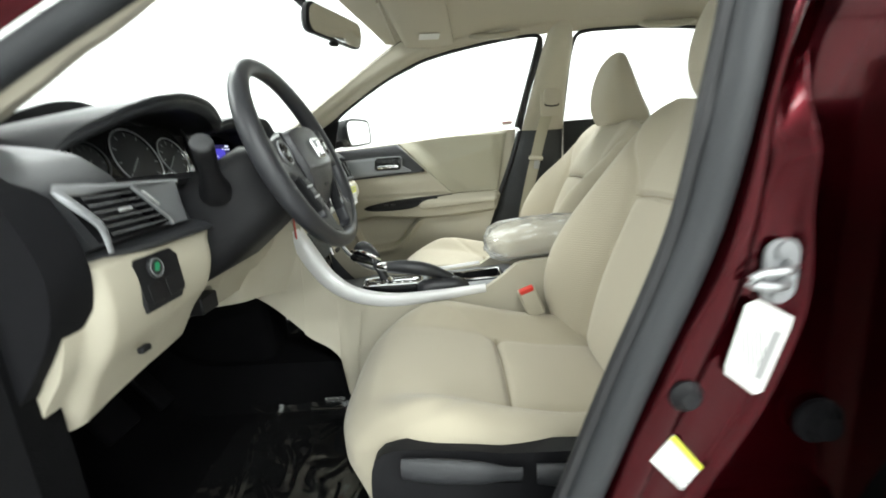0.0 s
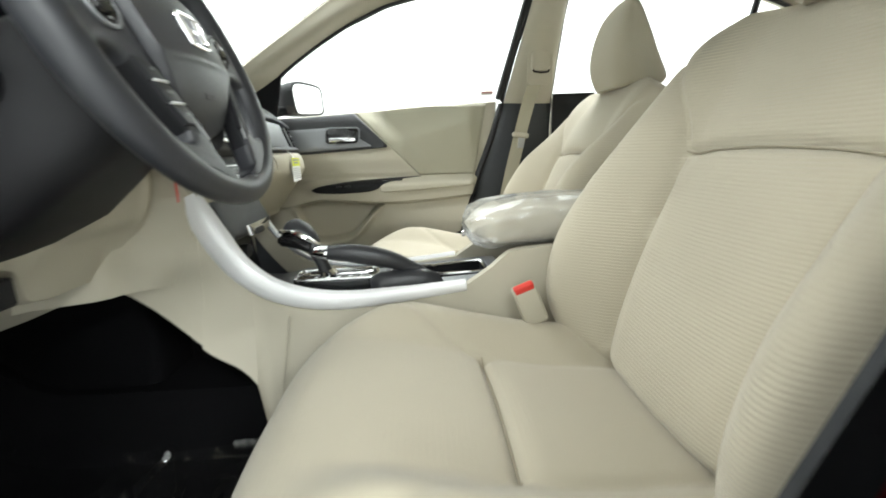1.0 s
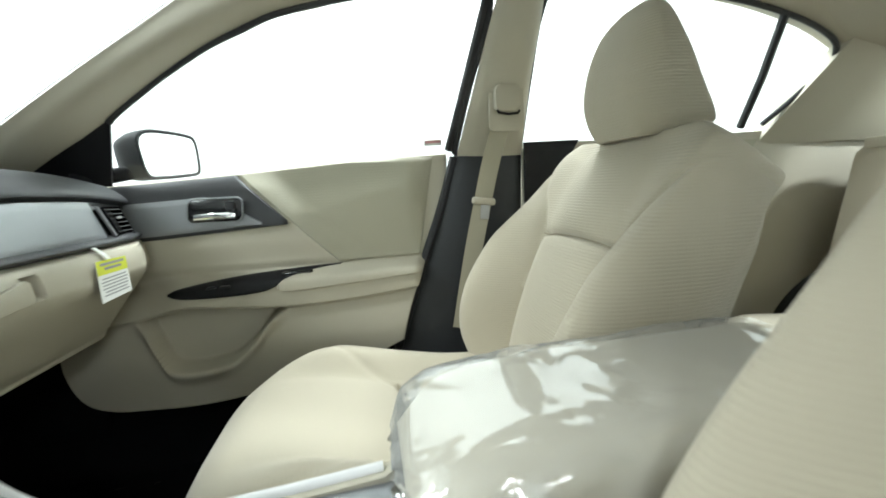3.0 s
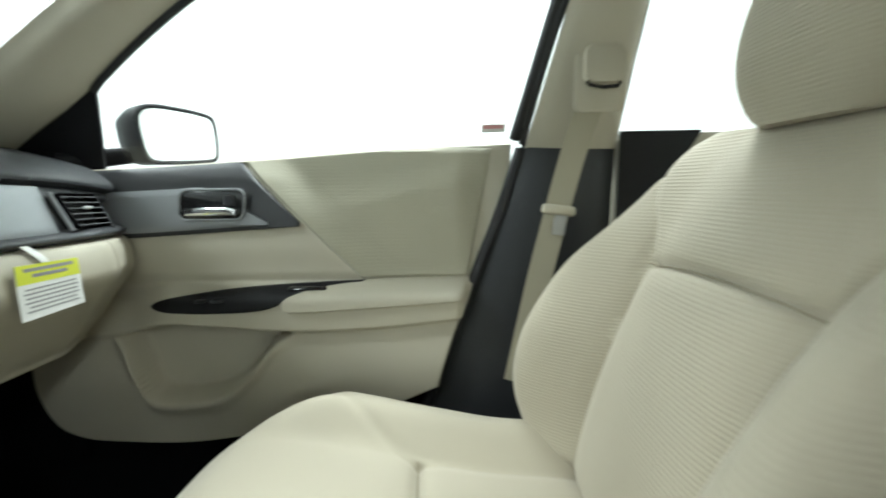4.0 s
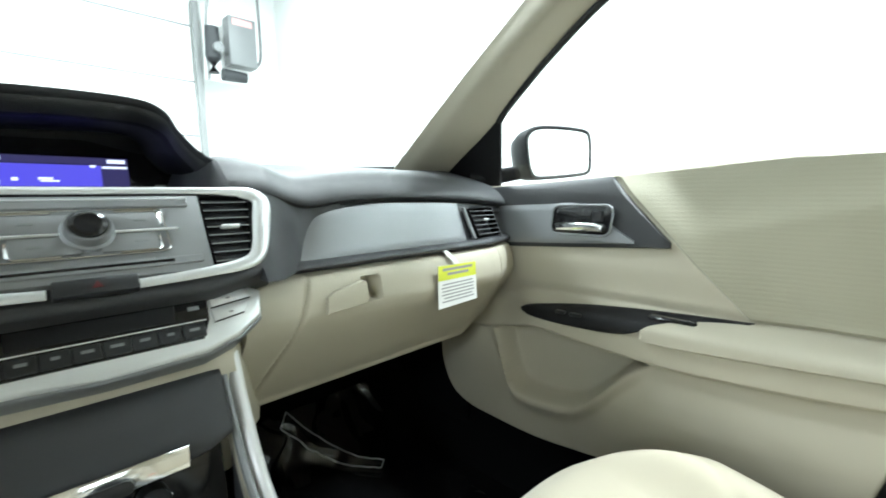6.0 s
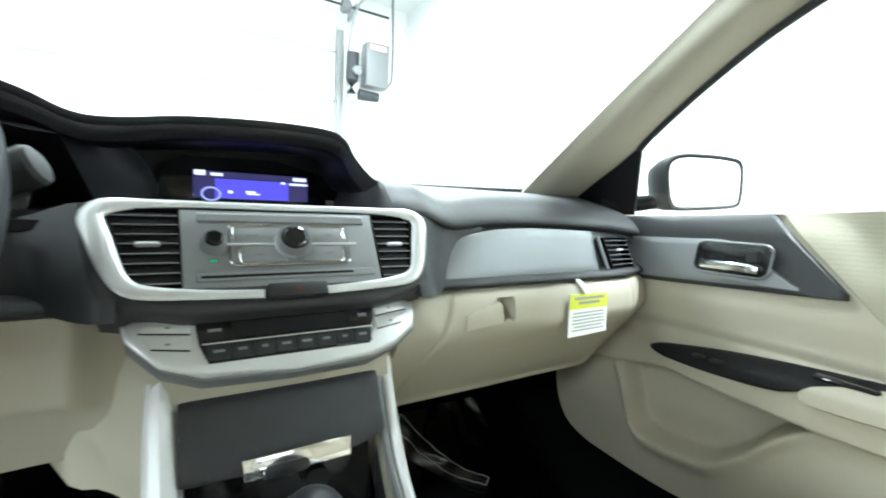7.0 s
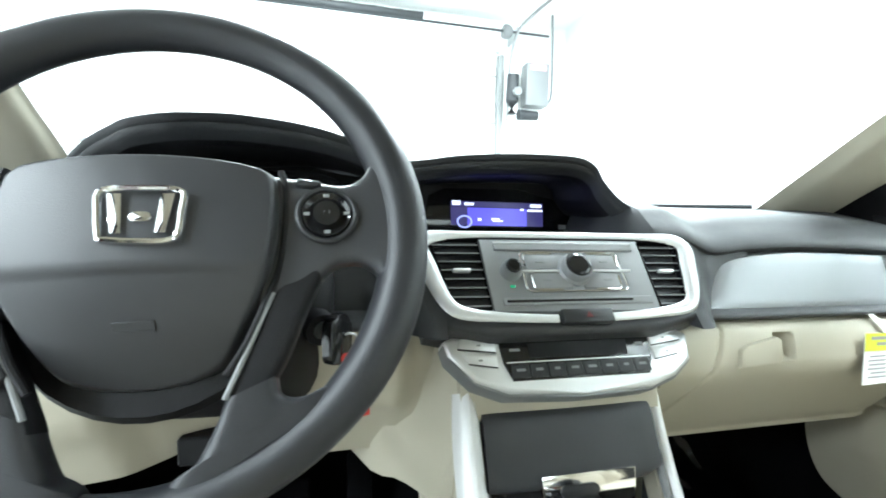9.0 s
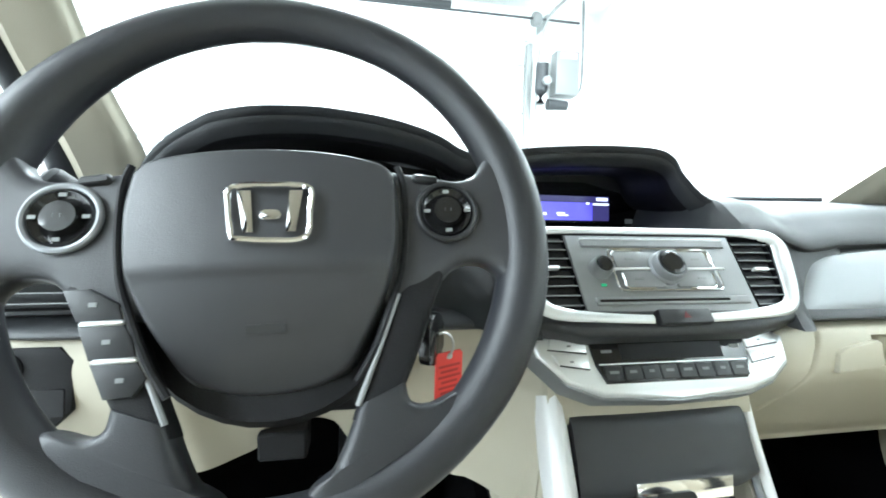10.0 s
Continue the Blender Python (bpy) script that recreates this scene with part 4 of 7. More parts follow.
part("vent_bezel", tube(bez, [along([(0, 0.003), (0.5, 0.004), (0.62, 0.0065), (0.85, 0.0065), (1, 0.004)], k / 50) for k in range(51)], 10, flat=0.6, up=(0, 0.9, -0.35)), M_GREYTRIM, dash, "grey metallic vent bezel")
louvre(dash, DV @ pose(0, 0, 0.004), (-0.062, 0.022, -0.050, 0.062, 0.027, -0.030), 6, (-0.006, 0.0), 16)
part("vent_edge", tube([DV @ Vector((0.026, 0.029, 0.004)), DV @ Vector((0.068, -0.026, 0.004)), DV @ Vector((0.070, -0.034, 0.0))], 0.0035, 8), M_GREYTRIM, dash)
part("vent_wheel", box(0.005, 0.030, 0.012, 0.002, 2, m=DV @ pose(0.052, 0.008, 0.0, 0, 0, 38)), M_SILVER, dash)


def dband_fn(u, v):
    x, y, z = band_fn(u, v, -1)
    return x, y + 0.004, z


part("lower_band", slab(dband_fn, 40, 12, 0.02, (0, 1, 0)), M_DASH, dash)
part("metal_insert", slab(lambda u, v: (lerp(lerp(-0.566, -0.606, v), lerp(-0.516, -0.494, v), u), 0.040 + 0.022 * v, lerp(0.904, 0.966, v)), 16, 8, 0.02, (0, 1, 0), 0.002), M_GREYTRIM, dash, "grey metallic dashboard insert")
part("dash_face", slab(lambda u, v: (lerp(-0.60, -0.205, u), 0.056 + 0.03 * v, lerp(0.886, 0.966, v)), 20, 8, 0.02, (0, 1, 0), 0.002), M_DASH, dash)

# instrument cluster
cl = new("instrument_cluster")
cl.parent = dash
cl["label"] = "dark dials with pale rings"
CL = frame_m((-0.392, 0.190, 1.000), (1, 0, 0), (0, 0.35, 1))
q = part("cluster_face", prism(rounded(0.30, 0.13, 0.05), 0.006, 0.002, CL), M_GLOSS, cl)
for cx, r in ((-0.112, 0.032), (-0.010, 0.055), (0.092, 0.040)):
    part("dial_ring", tube([CL @ Vector((cx + r * math.cos(a), r * math.sin(a), 0.010)) for a in [2 * math.pi * k / 48 for k in range(48)]], 0.0014, 8, True), M_AUDIO if r > 0.035 else M_BUTTON, cl)
    part("dial_face", spin([(0.0001, 0.008), (r - 0.004, 0.008), (r - 0.003, 0.006)], 32, CL @ pose(cx, 0, 0)), M_BLACK, cl)
    for k in range(9):
        a = radians(220 - 260 * k / 8)
        part("dial_mark", box(0.007, 0.0016, 0.0008, m=CL @ pose(cx + (r - 0.010) * math.cos(a), (r - 0.010) * math.sin(a), 0.0088, 0, 0, math.degrees(a))), M_AUDIO if r > 0.035 else M_BUTTON, cl)
    part("needle", box(r * 0.7, 0.0018, 0.0015, m=CL @ pose(cx - r * 0.28, -r * 0.2, 0.011, 0, 0, 40)), M_DIM if r > 0.035 else M_BUTTON, cl)

# screen
SC = frame_m((0.004, 0.262, 1.022), (1, 0.03, 0), (0, 0.12, 1))
scr = part("display", prism([(-0.135, -0.036), (0.145, -0.036), (0.135, 0.022), (0.115, 0.036), (-0.10, 0.030), (-0.125, 0.018)], 0.006, 0.002, SC), M_GLOSS, dash, "dark display with a lit blue picture")
part("picture", box(0.164, 0.030, 0.0008, m=SC @ pose(-0.007, -0.015, 0.0066)), M_SCREEN_DARK, scr)
part("picture_middle", box(0.105, 0.029, 0.0008, m=SC @ pose(-0.008, -0.0153, 0.0072)), M_SCREEN_BLUE, scr)
part("top_bar", box(0.164, 0.009, 0.0008, m=SC @ pose(-0.007, 0.0052, 0.0066)), M_SCREEN_DARK, scr)
for bx, by, bw, bh in ((-0.080, 0.0065, 0.014, 0.007), (-0.058, 0.0052, 0.016, 0.004), (0.062, 0.0052, 0.020, 0.005), (0.060, -0.003, 0.028, 0.003), (0.036, -0.002, 0.006, 0.003), (-0.012, -0.019, 0.014, 0.003), (-0.008, -0.022, 0.018, 0.002), (-0.040, -0.020, 0.006, 0.004)):
    part("lit_bar", box(bw, bh, 0.0008, m=SC @ pose(bx, by, 0.0078)), M_SCREEN_WHITE, scr)
part("lit_ring", tube([SC @ Vector((-0.066 + 0.012 * math.cos(a), -0.024 + 0.0095 * math.sin(a), 0.0078)) for a in [2 * math.pi * k / 24 for k in range(24)]], 0.0014, 6, True), M_SCREEN_SOFT, scr)
part("corner_mark", box(0.014, 0.008, 0.0008, m=SC @ pose(0.112, -0.030, 0.0068)), M_DIM, scr)

# centre stack
ST = frame_m((0, 0.022, 0.95), (1, 0, 0), (0, 0.62, 0.785))
part("stack_body", prism([(-0.188, 0.050), (-0.168, -0.060), (-0.10, -0.076), (0.10, -0.076), (0.168, -0.060), (0.188, 0.045), (0.16, 0.060), (-0.16, 0.060)], 0.06, 0.009, ST @ pose(0, 0, -0.066), 4), M_DASH, dash, "charcoal centre stack")
part("stack_lid", slab(lambda u, v: (lerp(-0.16, 0.17, u), lerp(0.052, 0.15, v), lerp(0.990, 0.984, v)), 10, 4, 0.012, (0, 0, -1)), M_BLACK, dash)
for s in (-1, 1):
    path = curve([(0.0, 0.046, 0), (s * 0.11, 0.0455, 0), (s * 0.160, 0.041, 0), (s * 0.172, 0.030, 0), (s * 0.166, 0.005, 0), (s * 0.150, -0.040, 0), (s * 0.136, -0.053, 0), (s * 0.09, -0.0595, 0), (s * 0.030, -0.063, 0)], 60)
    rad = [along([(0, 0.0042), (0.33, 0.0050), (0.48, 0.0105), (0.70, 0.0080), (0.82, 0.0058), (1, 0.0048)], k / 60) for k in range(61)]
    part("silver_frame", tube([ST @ p for p in path], rad, 12, flat=0.55, up=ST.to_3x3() @ Vector((0, 0, 1))), M_SILVER, dash, "silver painted stack frame")


# flanks that carry the stack's face out to the inserts
def flank_fn(s):
    def fn(u, v):
        x = lerp(0.150, 0.300, u)
        top = dash_lip(x) - 0.002
        z = lerp(0.884, top, v)
        ya = 0.030 + (z - 0.95) * 0.79
        yb = 0.046 + 0.026 * (v - 0.2) + (0.012 if s < 0 else 0.0)
        return s * x, lerp(ya, yb, smooth(0.158, 0.235, x)), z
    return fn


for s in (-1, 1):
    part("stack_flank", slab(flank_fn(s), 30, 14, 0.02, (0, 1, 0)), M_DASH, dash)
louvre(dash, ST @ pose(0, 0, 0.001), (-0.160, -0.104, -0.140, -0.101, 0.038, -0.050), 8, (-0.128, -0.004))
louvre(dash, ST @ pose(0, 0, 0.001), (0.106, 0.158, 0.102, 0.138, 0.036, -0.052), 8, (0.128, -0.006))
audio = part("audio_panel", prism([(-0.100, -0.054), (0.099, -0.057), (0.104, 0.038), (-0.102, 0.038)], 0.008, 0.002, ST @ pose(0, 0, -0.006)), M_AUDIO, dash, "grey satin audio panel")
part("button_bar", box(0.178, 0.009, 0.004, 0.001, 1, m=ST @ pose(0.002, 0.026, 0.003)), M_AUDIO, audio)
part("button_line", box(0.178, 0.0012, 0.0012, m=ST @ pose(0.002, 0.0310, 0.0050)), M_SILVER, audio)
part("disc_slot", box(0.180, 0.009, 0.003, 0.001, 1, m=ST @ pose(0.001, -0.044, 0.003)), M_AUDIO, audio)
part("slot_mouth", box(0.150, 0.0025, 0.002, m=ST @ pose(-0.01, -0.044, 0.004)), M_GLOSS, audio)
for bx, by, w in ((-0.029, 0.005, 0.050), (0.036, 0.005, 0.050), (-0.026, -0.019, 0.046), (0.034, -0.019, 0.046)):
    b = part("button", box(w, 0.020, 0.004, 0.002, 2, m=ST @ pose(bx, by, 0.003)), M_AUDIO, audio)
    part("mark", box(0.010, 0.0022, 0.0006, m=ST @ pose(bx * 1.25, by, 0.0053)), M_DIM, b)
    sx, sy = math.copysign(1, bx), (1 if by > 0 else -1)
    p0 = [(bx - sx * w * 0.2, by + sy * 0.0112), (bx + sx * w * 0.44, by + sy * 0.0112), (bx + sx * w * 0.52, by + sy * 0.008), (bx + sx * w * 0.53, by - sy * 0.006)]
    part("chrome_edge", tube([ST @ Vector((x, y, 0.004)) for x, y in p0], 0.0013, 6), M_CHROME, b, "chrome edge")
part("chrome_line", box(0.140, 0.0026, 0.003, 0.0008, 1, m=ST @ pose(0.006, -0.0072, 0.005)), M_SILVER, audio, "thin bright line")
part("chrome_border", tube([ST @ Vector((x + 0.003, y - 0.007, 0.0045)) for x, y in rounded(0.124, 0.051, 0.006)], 0.0010, 6, True), M_CHROME, audio, "chrome border round the buttons")
for kx, r, h in ((-0.073, 0.0110, 0.013), (0.004, 0.0180, 0.015)):
    k = part("knob", spin([(r * 1.12, 0.0), (r * 1.12, 0.004), (r, 0.006), (r, h - 0.003), (r * 0.93, h), (r * 0.86, h), (r * 0.82, h - 0.001), (0.0001, h - 0.001)], 40, ST @ pose(kx, -0.006, 0.002)), M_GREYTRIM, audio, "round grey metallic knob")
    part("knob_face", spin([(r * 0.80, 0.0), (r * 0.76, 0.0035), (r * 0.60, 0.0050), (r * 0.56, 0.0040), (0.0001, 0.0040)], 32, ST @ pose(kx, -0.006, h)), M_GLOSS, k)
part("lamp_mark", box(0.006, 0.003, 0.0008, m=ST @ pose(-0.074, -0.025, 0.0024)), M_GREEN, audio)
part("hazard_switch", box(0.060, 0.016, 0.010, 0.002, 2, m=ST @ pose(0.003, -0.0625, 0.002)), M_BUTTON, dash)
part("hazard_mark", prism([(-0.004, -0.003), (0.004, -0.003), (0, 0.004)], 0.0006, 0, ST @ pose(0.003, -0.0625, 0.0072)), M_HAZARD, dash)

# climate panel
HV = frame_m((0, 0.0, 0.868), (1, 0, 0), (0, 0.55, 0.83))
sur = [(-0.150, 0.008), (-0.140, 0.013), (0.140, 0.012), (0.151, 0.006), (0.145, -0.024), (0.118, -0.042), (0.085, -0.052), (0.0, -0.054), (-0.085, -0.050), (-0.120, -0.036), (-0.146, -0.008)]
# shade under the silver panel is put into this edge's grey
part("climate_shade_edge", prism([(x * 1.0, y - 0.003) for x, y in sur], 0.03, 0.004, HV @ pose(0, 0, -0.034)), M_GREYTRIM, dash, "lower edge of the panel, greyed for the shade under it")
part("stack_skirt", slab(lambda u, v: (lerp(-0.128, 0.118, u), lerp(0.012, 0.002, v) - 0.004 * math.sin(math.pi * u), lerp(0.835, 0.784, v)), 24, 8, 0.02, (0, 1, 0), 0.002), M_PLASTIC, dash, "beige strip under the panel")
cp = part("climate_panel", prism(sur, 0.03, 0.006, HV @ pose(0, 0, -0.030), 3), M_SILVER, dash, "silver climate control panel")
dp = part("climate_display", prism([(-0.080, -0.038), (0.082, -0.038), (0.091, -0.019), (0.093, 0.005), (-0.091, 0.005), (-0.088, -0.019)], 0.006, 0.001, HV @ pose(0, 0, -0.003)), M_GLOSS, cp, "dark climate display")
part("display_mask", prism([(-0.058, -0.015), (0.060, -0.016), (0.062, 0.001), (-0.059, 0.001)], 0.0006, 0, HV @ pose(0, 0, 0.0032)), M_BLACK, dp)
part("display_mark", box(0.012, 0.003, 0.0005, m=HV @ pose(-0.074, -0.006, 0.0036)), M_DIM, dp)
part("display_mark", box(0.010, 0.004, 0.0005, m=HV @ pose(0.078, -0.005, 0.0036)), M_DIM, dp)
for k in range(8):
    x = -0.072 + 0.0208 * k
    b = part("climate_button", box(0.0203, 0.0150, 0.004, 0.0010, 1, m=HV @ pose(x + 0.001, -0.0285, 0.0024)), M_BUTTON, cp)
    part("mark", box((0.010, 0.008, 0.006, 0.009)[k % 4], 0.0028, 0.0005, m=HV @ pose(x + 0.001, -0.0275, 0.0046)), M_DIM, b)
part("panel_line", box(0.172, 0.0012, 0.001, m=HV @ pose(0.001, -0.0192, 0.0036)), M_SILVER, cp, "thin silver line")
for s in (-1, 1):
    for oy in (0.001, -0.015):
        q = [(s * 0.094, oy + 0.006), (s * 0.132, oy + 0.008), (s * (0.136 if oy > -0.01 else 0.126), oy - 0.003), (s * 0.095, oy - 0.008)]
        rk = part("rocker_button", prism(q if s < 0 else q[::-1], 0.003, 0.0012, HV @ pose(0, 0, -0.0005)), M_SILVER, cp)
        part("rocker_gap", tube([HV @ Vector((x, y, 0.0014)) for x, y in (q[3], q[2])], 0.0009, 6), M_BLACK, rk)
        part("mark", box(0.004, 0.002, 0.0005, m=HV @ pose(s * 0.113, oy, 0.0026)), M_AUDIO, rk)

# beige shell behind the lower stack


def shell_fn(u, v):
    x = lerp(-0.26, 0.185, u)
    y, z = along([(0.0, 0.05, 0.885), (0.2, 0.03, 0.86), (0.55, 0.010, 0.815), (0.7, 0.006, 0.795), (0.9, 0.02, 0.70), (1.0, 0.03, 0.655)], v)
    return x, y + 0.10 * smooth(0.105, 0.20, abs(x)) + 0.10 * smooth(0.20, 0.26, abs(x)), z


part("stack_shell", slab(shell_fn, 30, 20, 0.02, (0, 1, 0)), M_PLASTIC, dash, "beige plastic shell round the lower stack")

# ---- steering column ----
column = thing("steering_column", "charcoal steering column shroud with two stalks and an ignition lock", "steering column")
CM = frame_m((-0.378, -0.060, 0.965), (1, 0, 0), (0, 0.40, 1))      # z runs to the driver
rings = []
for k, (w, h, oy, zz) in enumerate([(0.098, 0.085, -0.040, -0.24), (0.100, 0.082, -0.036, -0.145), (0.088, 0.078, -0.022, -0.08), (0.074, 0.074, -0.012, -0.03), (0.052, 0.058, -0.01, 0.0)]):
    rings.append([CM @ Vector((x, y + oy, zz)) for x, y in rounded(2 * w, 2 * h, min(w, h) * 0.55, 5)])
part("shroud", loft(rings), M_BLACK, column, "black plastic shroud")
for base, tip in ((Vector((-0.462, 0.018, 0.938)), Vector((-0.553, -0.024, 1.016))), (Vector((-0.300, -0.020, 0.958)), Vector((-0.194, -0.034, 1.012)))):
    st = part("stalk", tube([base, base.lerp(tip, 0.12), base.lerp(tip, 0.28), base.lerp(tip, 0.45), base.lerp(tip, 0.7), tip], [0.026, 0.024, 0.018, 0.0145, 0.0155, 0.0162], 18), M_BLACK, column, "black control stalk")
    part("stalk_cap", tube([tip, tip + (tip - base).normalized() * 0.004, tip + (tip - base).normalized() * 0.006], [0.0162, 0.0145, 0.010], 18), M_CAP, st, "grey end cap")
part("lock_housing", box(0.075, 0.10, 0.085, 0.020, 4, m=pose(-0.300, 0.058, 0.905, -20)), M_BLACK, column, "black lock housing")
lock = part("ignition_lock", tube([(-0.292, 0.035, 0.900), (-0.272, -0.004, 0.893)], [0.019, 0.016], 20), M_BLACK, column, "black ignition lock")
part("lock_face", tube([(-0.2722, -0.0036, 0.8931), (-0.2712, -0.0056, 0.8928)], [0.009, 0.008], 16), M_METAL, lock, "metal lock face")
key = thing("car_key", "black car key hanging in the ignition with a red tag", "key")
part("key_head", prism(rounded(0.034, 0.046, 0.012), 0.010, 0.003, frame_m((-0.262, -0.022, 0.890), (0.5, 0.8, 0), (0, 0, 1))), M_GLOSS, key)
part("key_ring", tube([Vector((-0.247 + 0.010 * math.cos(a), -0.022, 0.882 + 0.012 * math.sin(a))) for a in [2 * math.pi * k / 20 for k in range(20)]], 0.0012, 6, True, up=(0, 1, 0)), M_METAL, key)
RT = frame_m((-0.241, -0.020, 0.843), (1, 0.50, 0), (0.0, 0, 1))
tg = part("key_tag", prism([(-0.0155, -0.033), (0.0155, -0.033), (0.0155, 0.030), (0.0125, 0.033), (-0.0125, 0.033), (-0.0155, 0.030)], 0.0016, 0.0005, RT), M_RED, key, "red plastic tag with dark print")
for k in range(9):
    part("print_bar", box((0.024, 0.020, 0.025, 0.018)[k % 4], 0.0022, 0.0003, m=RT @ pose(0, 0.020 - 0.0050 * k, 0.0018)), M_REDMARK, tg)
for yy in (0.029, -0.029):
    part("eyelet", spin([(0.003, 0.0), (0.003, 0.0006), (0.0015, 0.0006)], 12, RT @ pose(0, yy, 0.0016)), M_METAL, tg)

# ---- yellow and white tag on the dash ----
label_tag = thing("hang_tag", "yellow and white printed paper tag hanging from the dashboard", "paper tag")
TG = frame_m((0.490, 0.006, 0.8265), (1, 0.04, 0), (0.0, 0.03, 1))
lt = part("card", prism([(-0.051, -0.037), (0.051, -0.036), (0.049, 0.032), (-0.050, 0.035)], 0.0012, 0, TG), M_PAPER, label_tag, "white paper card")
part("yellow_head", prism([(-0.0503, 0.010), (0.0497, 0.008), (0.049, 0.032), (-0.050, 0.035)], 0.0004, 0, TG @ pose(0, 0, 0.0012)), M_YELLOW, lt, "yellow printed head")
part("print_bar", box(0.078, 0.0045, 0.0003, m=TG @ pose(0.0, 0.027, 0.0019, 0, 0, -1)), M_PRINT, lt)
part("print_bar", box(0.055, 0.0045, 0.0003, m=TG @ pose(0.0, 0.019, 0.0019, 0, 0, -1)), M_PRINT, lt)
for k in range(6):
    part("print_bar", box((0.080, 0.086, 0.082, 0.086, 0.074, 0.084)[k], 0.0022, 0.0003, m=TG @ pose(0, 0.002 - 0.0058 * k, 0.0016, 0, 0, -0.5)), M_PRINT, lt)
part("strap", slab(lambda u, v: (0.470 + 0.012 * u + 0.016 * (1 - v), 0.010 + 0.02 * v * v, lerp(0.858, 0.886, v)), 2, 8, 0.001, (0, 1, 0)), M_PAPER, label_tag, "white paper strap")

# ---- steering wheel ----
WHEEL = frame_m((-0.372, -0.108, 0.985), (1, 0, 0), (0, 0.40, 1)) @ pose(-0.003, 0.003, 0, 0, 0, 2.4)
wheel = thing("steering_wheel", "black leather steering wheel with a chrome emblem", "steering wheel", WHEEL)
RR = 0.1668
part("rim", tube([(RR * math.cos(a), RR * math.sin(a), 0.0) for a in [2 * math.pi * k / 96 for k in range(96)]], [0.0148 + 0.0030 * bump(math.cos(2 * math.pi * k / 96) ** 2, 1.0, 0.5) for k in range(96)], 20, True), M_LEATHER, wheel, "black leather rim")
pad = [(-0.083, 0.036), (-0.075, 0.043), (-0.04, 0.0485), (0.0, 0.050), (0.04, 0.0485), (0.075, 0.043), (0.083, 0.036), (0.085, 0.008), (0.079, -0.033), (0.062, -0.072), (0.045, -0.094), (0.0, -0.104), (-0.045, -0.094), (-0.062, -0.072), (-0.079, -0.033), (-0.085, 0.008)]
pad = [(x * 0.955, y) for x, y in pad]
padc = [(p.x, p.y) for p in curve([(x, y, 0) for x, y in pad + pad[:1]], 160)][:-1]


def pad_bulge(x, y):
    r2 = (x / 0.10) ** 2 + ((y + 0.02) / 0.11) ** 2
    return 0.012 * (1 - r2) - 0.0015 * smooth(-0.029, -0.034, y) - 0.22 * max(0.0, -0.026 - y) - 3.2 * max(0.0, -0.026 - y) ** 2


def pad_grid(u, v):
    # polar sheet over the pad's outline
    k = min(int(round(u * 160)), 160) % 160
    x, y = padc[k]
    cx, cy = 0.0, -0.015
    t = v
    x, y = lerp(cx, x, t), lerp(cy, y, t)
    z = 0.018 + pad_bulge(x, y) - 0.012 * smooth(0.93, 1.0, t) - (0.02 if t >= 0.999 else 0)
    return x, y, z


part("airbag_pad", grid(lambda u, v: pad_grid(u, 0.001 + 0.999 * v), 160, 64, True), M_PAD, wheel, "charcoal airbag cover", 80)
part("pad_back", prism([(x * 0.96, y * 0.96) for x, y in padc], 0.026, 0.006, pose(0, 0, -0.050), 3), M_BLACK, wheel)
part("hub_cover", spin([(0.0001, -0.012), (0.084, -0.012), (0.088, -0.020), (0.078, -0.040), (0.060, -0.062), (0.0001, -0.064)], 36, pose(0, -0.030, 0)), M_BLACK, wheel, "black rounded hub cover")
emb = new("emblem")
emb.parent = wheel
emb["label"] = "chrome emblem"
eo = [(p.x, p.y) for p in curve([(x, y, 0) for x, y in [(-0.0235, -0.018), (0.0, -0.020), (0.0235, -0.018), (0.0265, 0.002), (0.0262, 0.017), (0.0, 0.0195), (-0.0262, 0.017), (-0.0265, 0.002), (-0.0235, -0.018)]], 40)][:-1]
part("emblem_ring", tube([(x, y + 0.012, 0.0315) for x, y in [(a * 0.84 + 0.004, b * 0.86 - 0.0095) for a, b in eo]], 0.0020, 8, True), M_CHROME, emb)
for s in (-1, 1):
    part("emblem_bar", prism([(s * 0.0085, -0.0125), (s * 0.0145, -0.0125), (s * 0.0185, 0.0135), (s * 0.0105, 0.0135)][::s], 0.003, 0.001, pose(0.004, 0.0025, 0.0295)), M_CHROME, emb)
part("emblem_plate", prism(rounded(0.012, 0.006, 0.0025), 0.0025, 0.001, pose(0.004, 0.001, 0.0292)), M_CHROME, emb)
part("airbag_mark", box(0.022, 0.006, 0.0006, 0.0002, 1, m=pose(0.0, -0.062, pad_bulge(0, -0.062) + 0.0182, 26)), M_DASH, wheel)

# edges of the spokes: above and below the arm by x, in and out of the strut by y, both ends of each line across the foot
ARM_UP = [(0.068, 0.043), (0.082, 0.0405), (0.103, 0.0372), (0.117, 0.0342), (0.128, 0.0350), (0.136, 0.0395), (0.1415, 0.0475), (0.146, 0.057), (0.150, 0.062), (0.160, 0.050)]
ARM_DOWN = [(0.068, -0.052), (0.090, -0.050), (0.105, -0.038), (0.1148, -0.0290), (0.1247, -0.0258), (0.1344, -0.0265), (0.1419, -0.0310), (0.1464, -0.0370), (0.150, -0.046), (0.160, -0.040)]
STRUT_IN = [(-0.116, 0.0465), (-0.1092, 0.0490), (-0.0813, 0.0605), (-0.0477, 0.0740), (-0.0334, 0.0790), (0.010, 0.0800)]
STRUT_OUT = [(-0.116, 0.0690), (-0.0992, 0.0785), (-0.0867, 0.0850), (-0.0667, 0.0935), (-0.0492, 0.1005), (-0.0345, 0.1075), (-0.020, 0.1120), (0.010, 0.1130)]
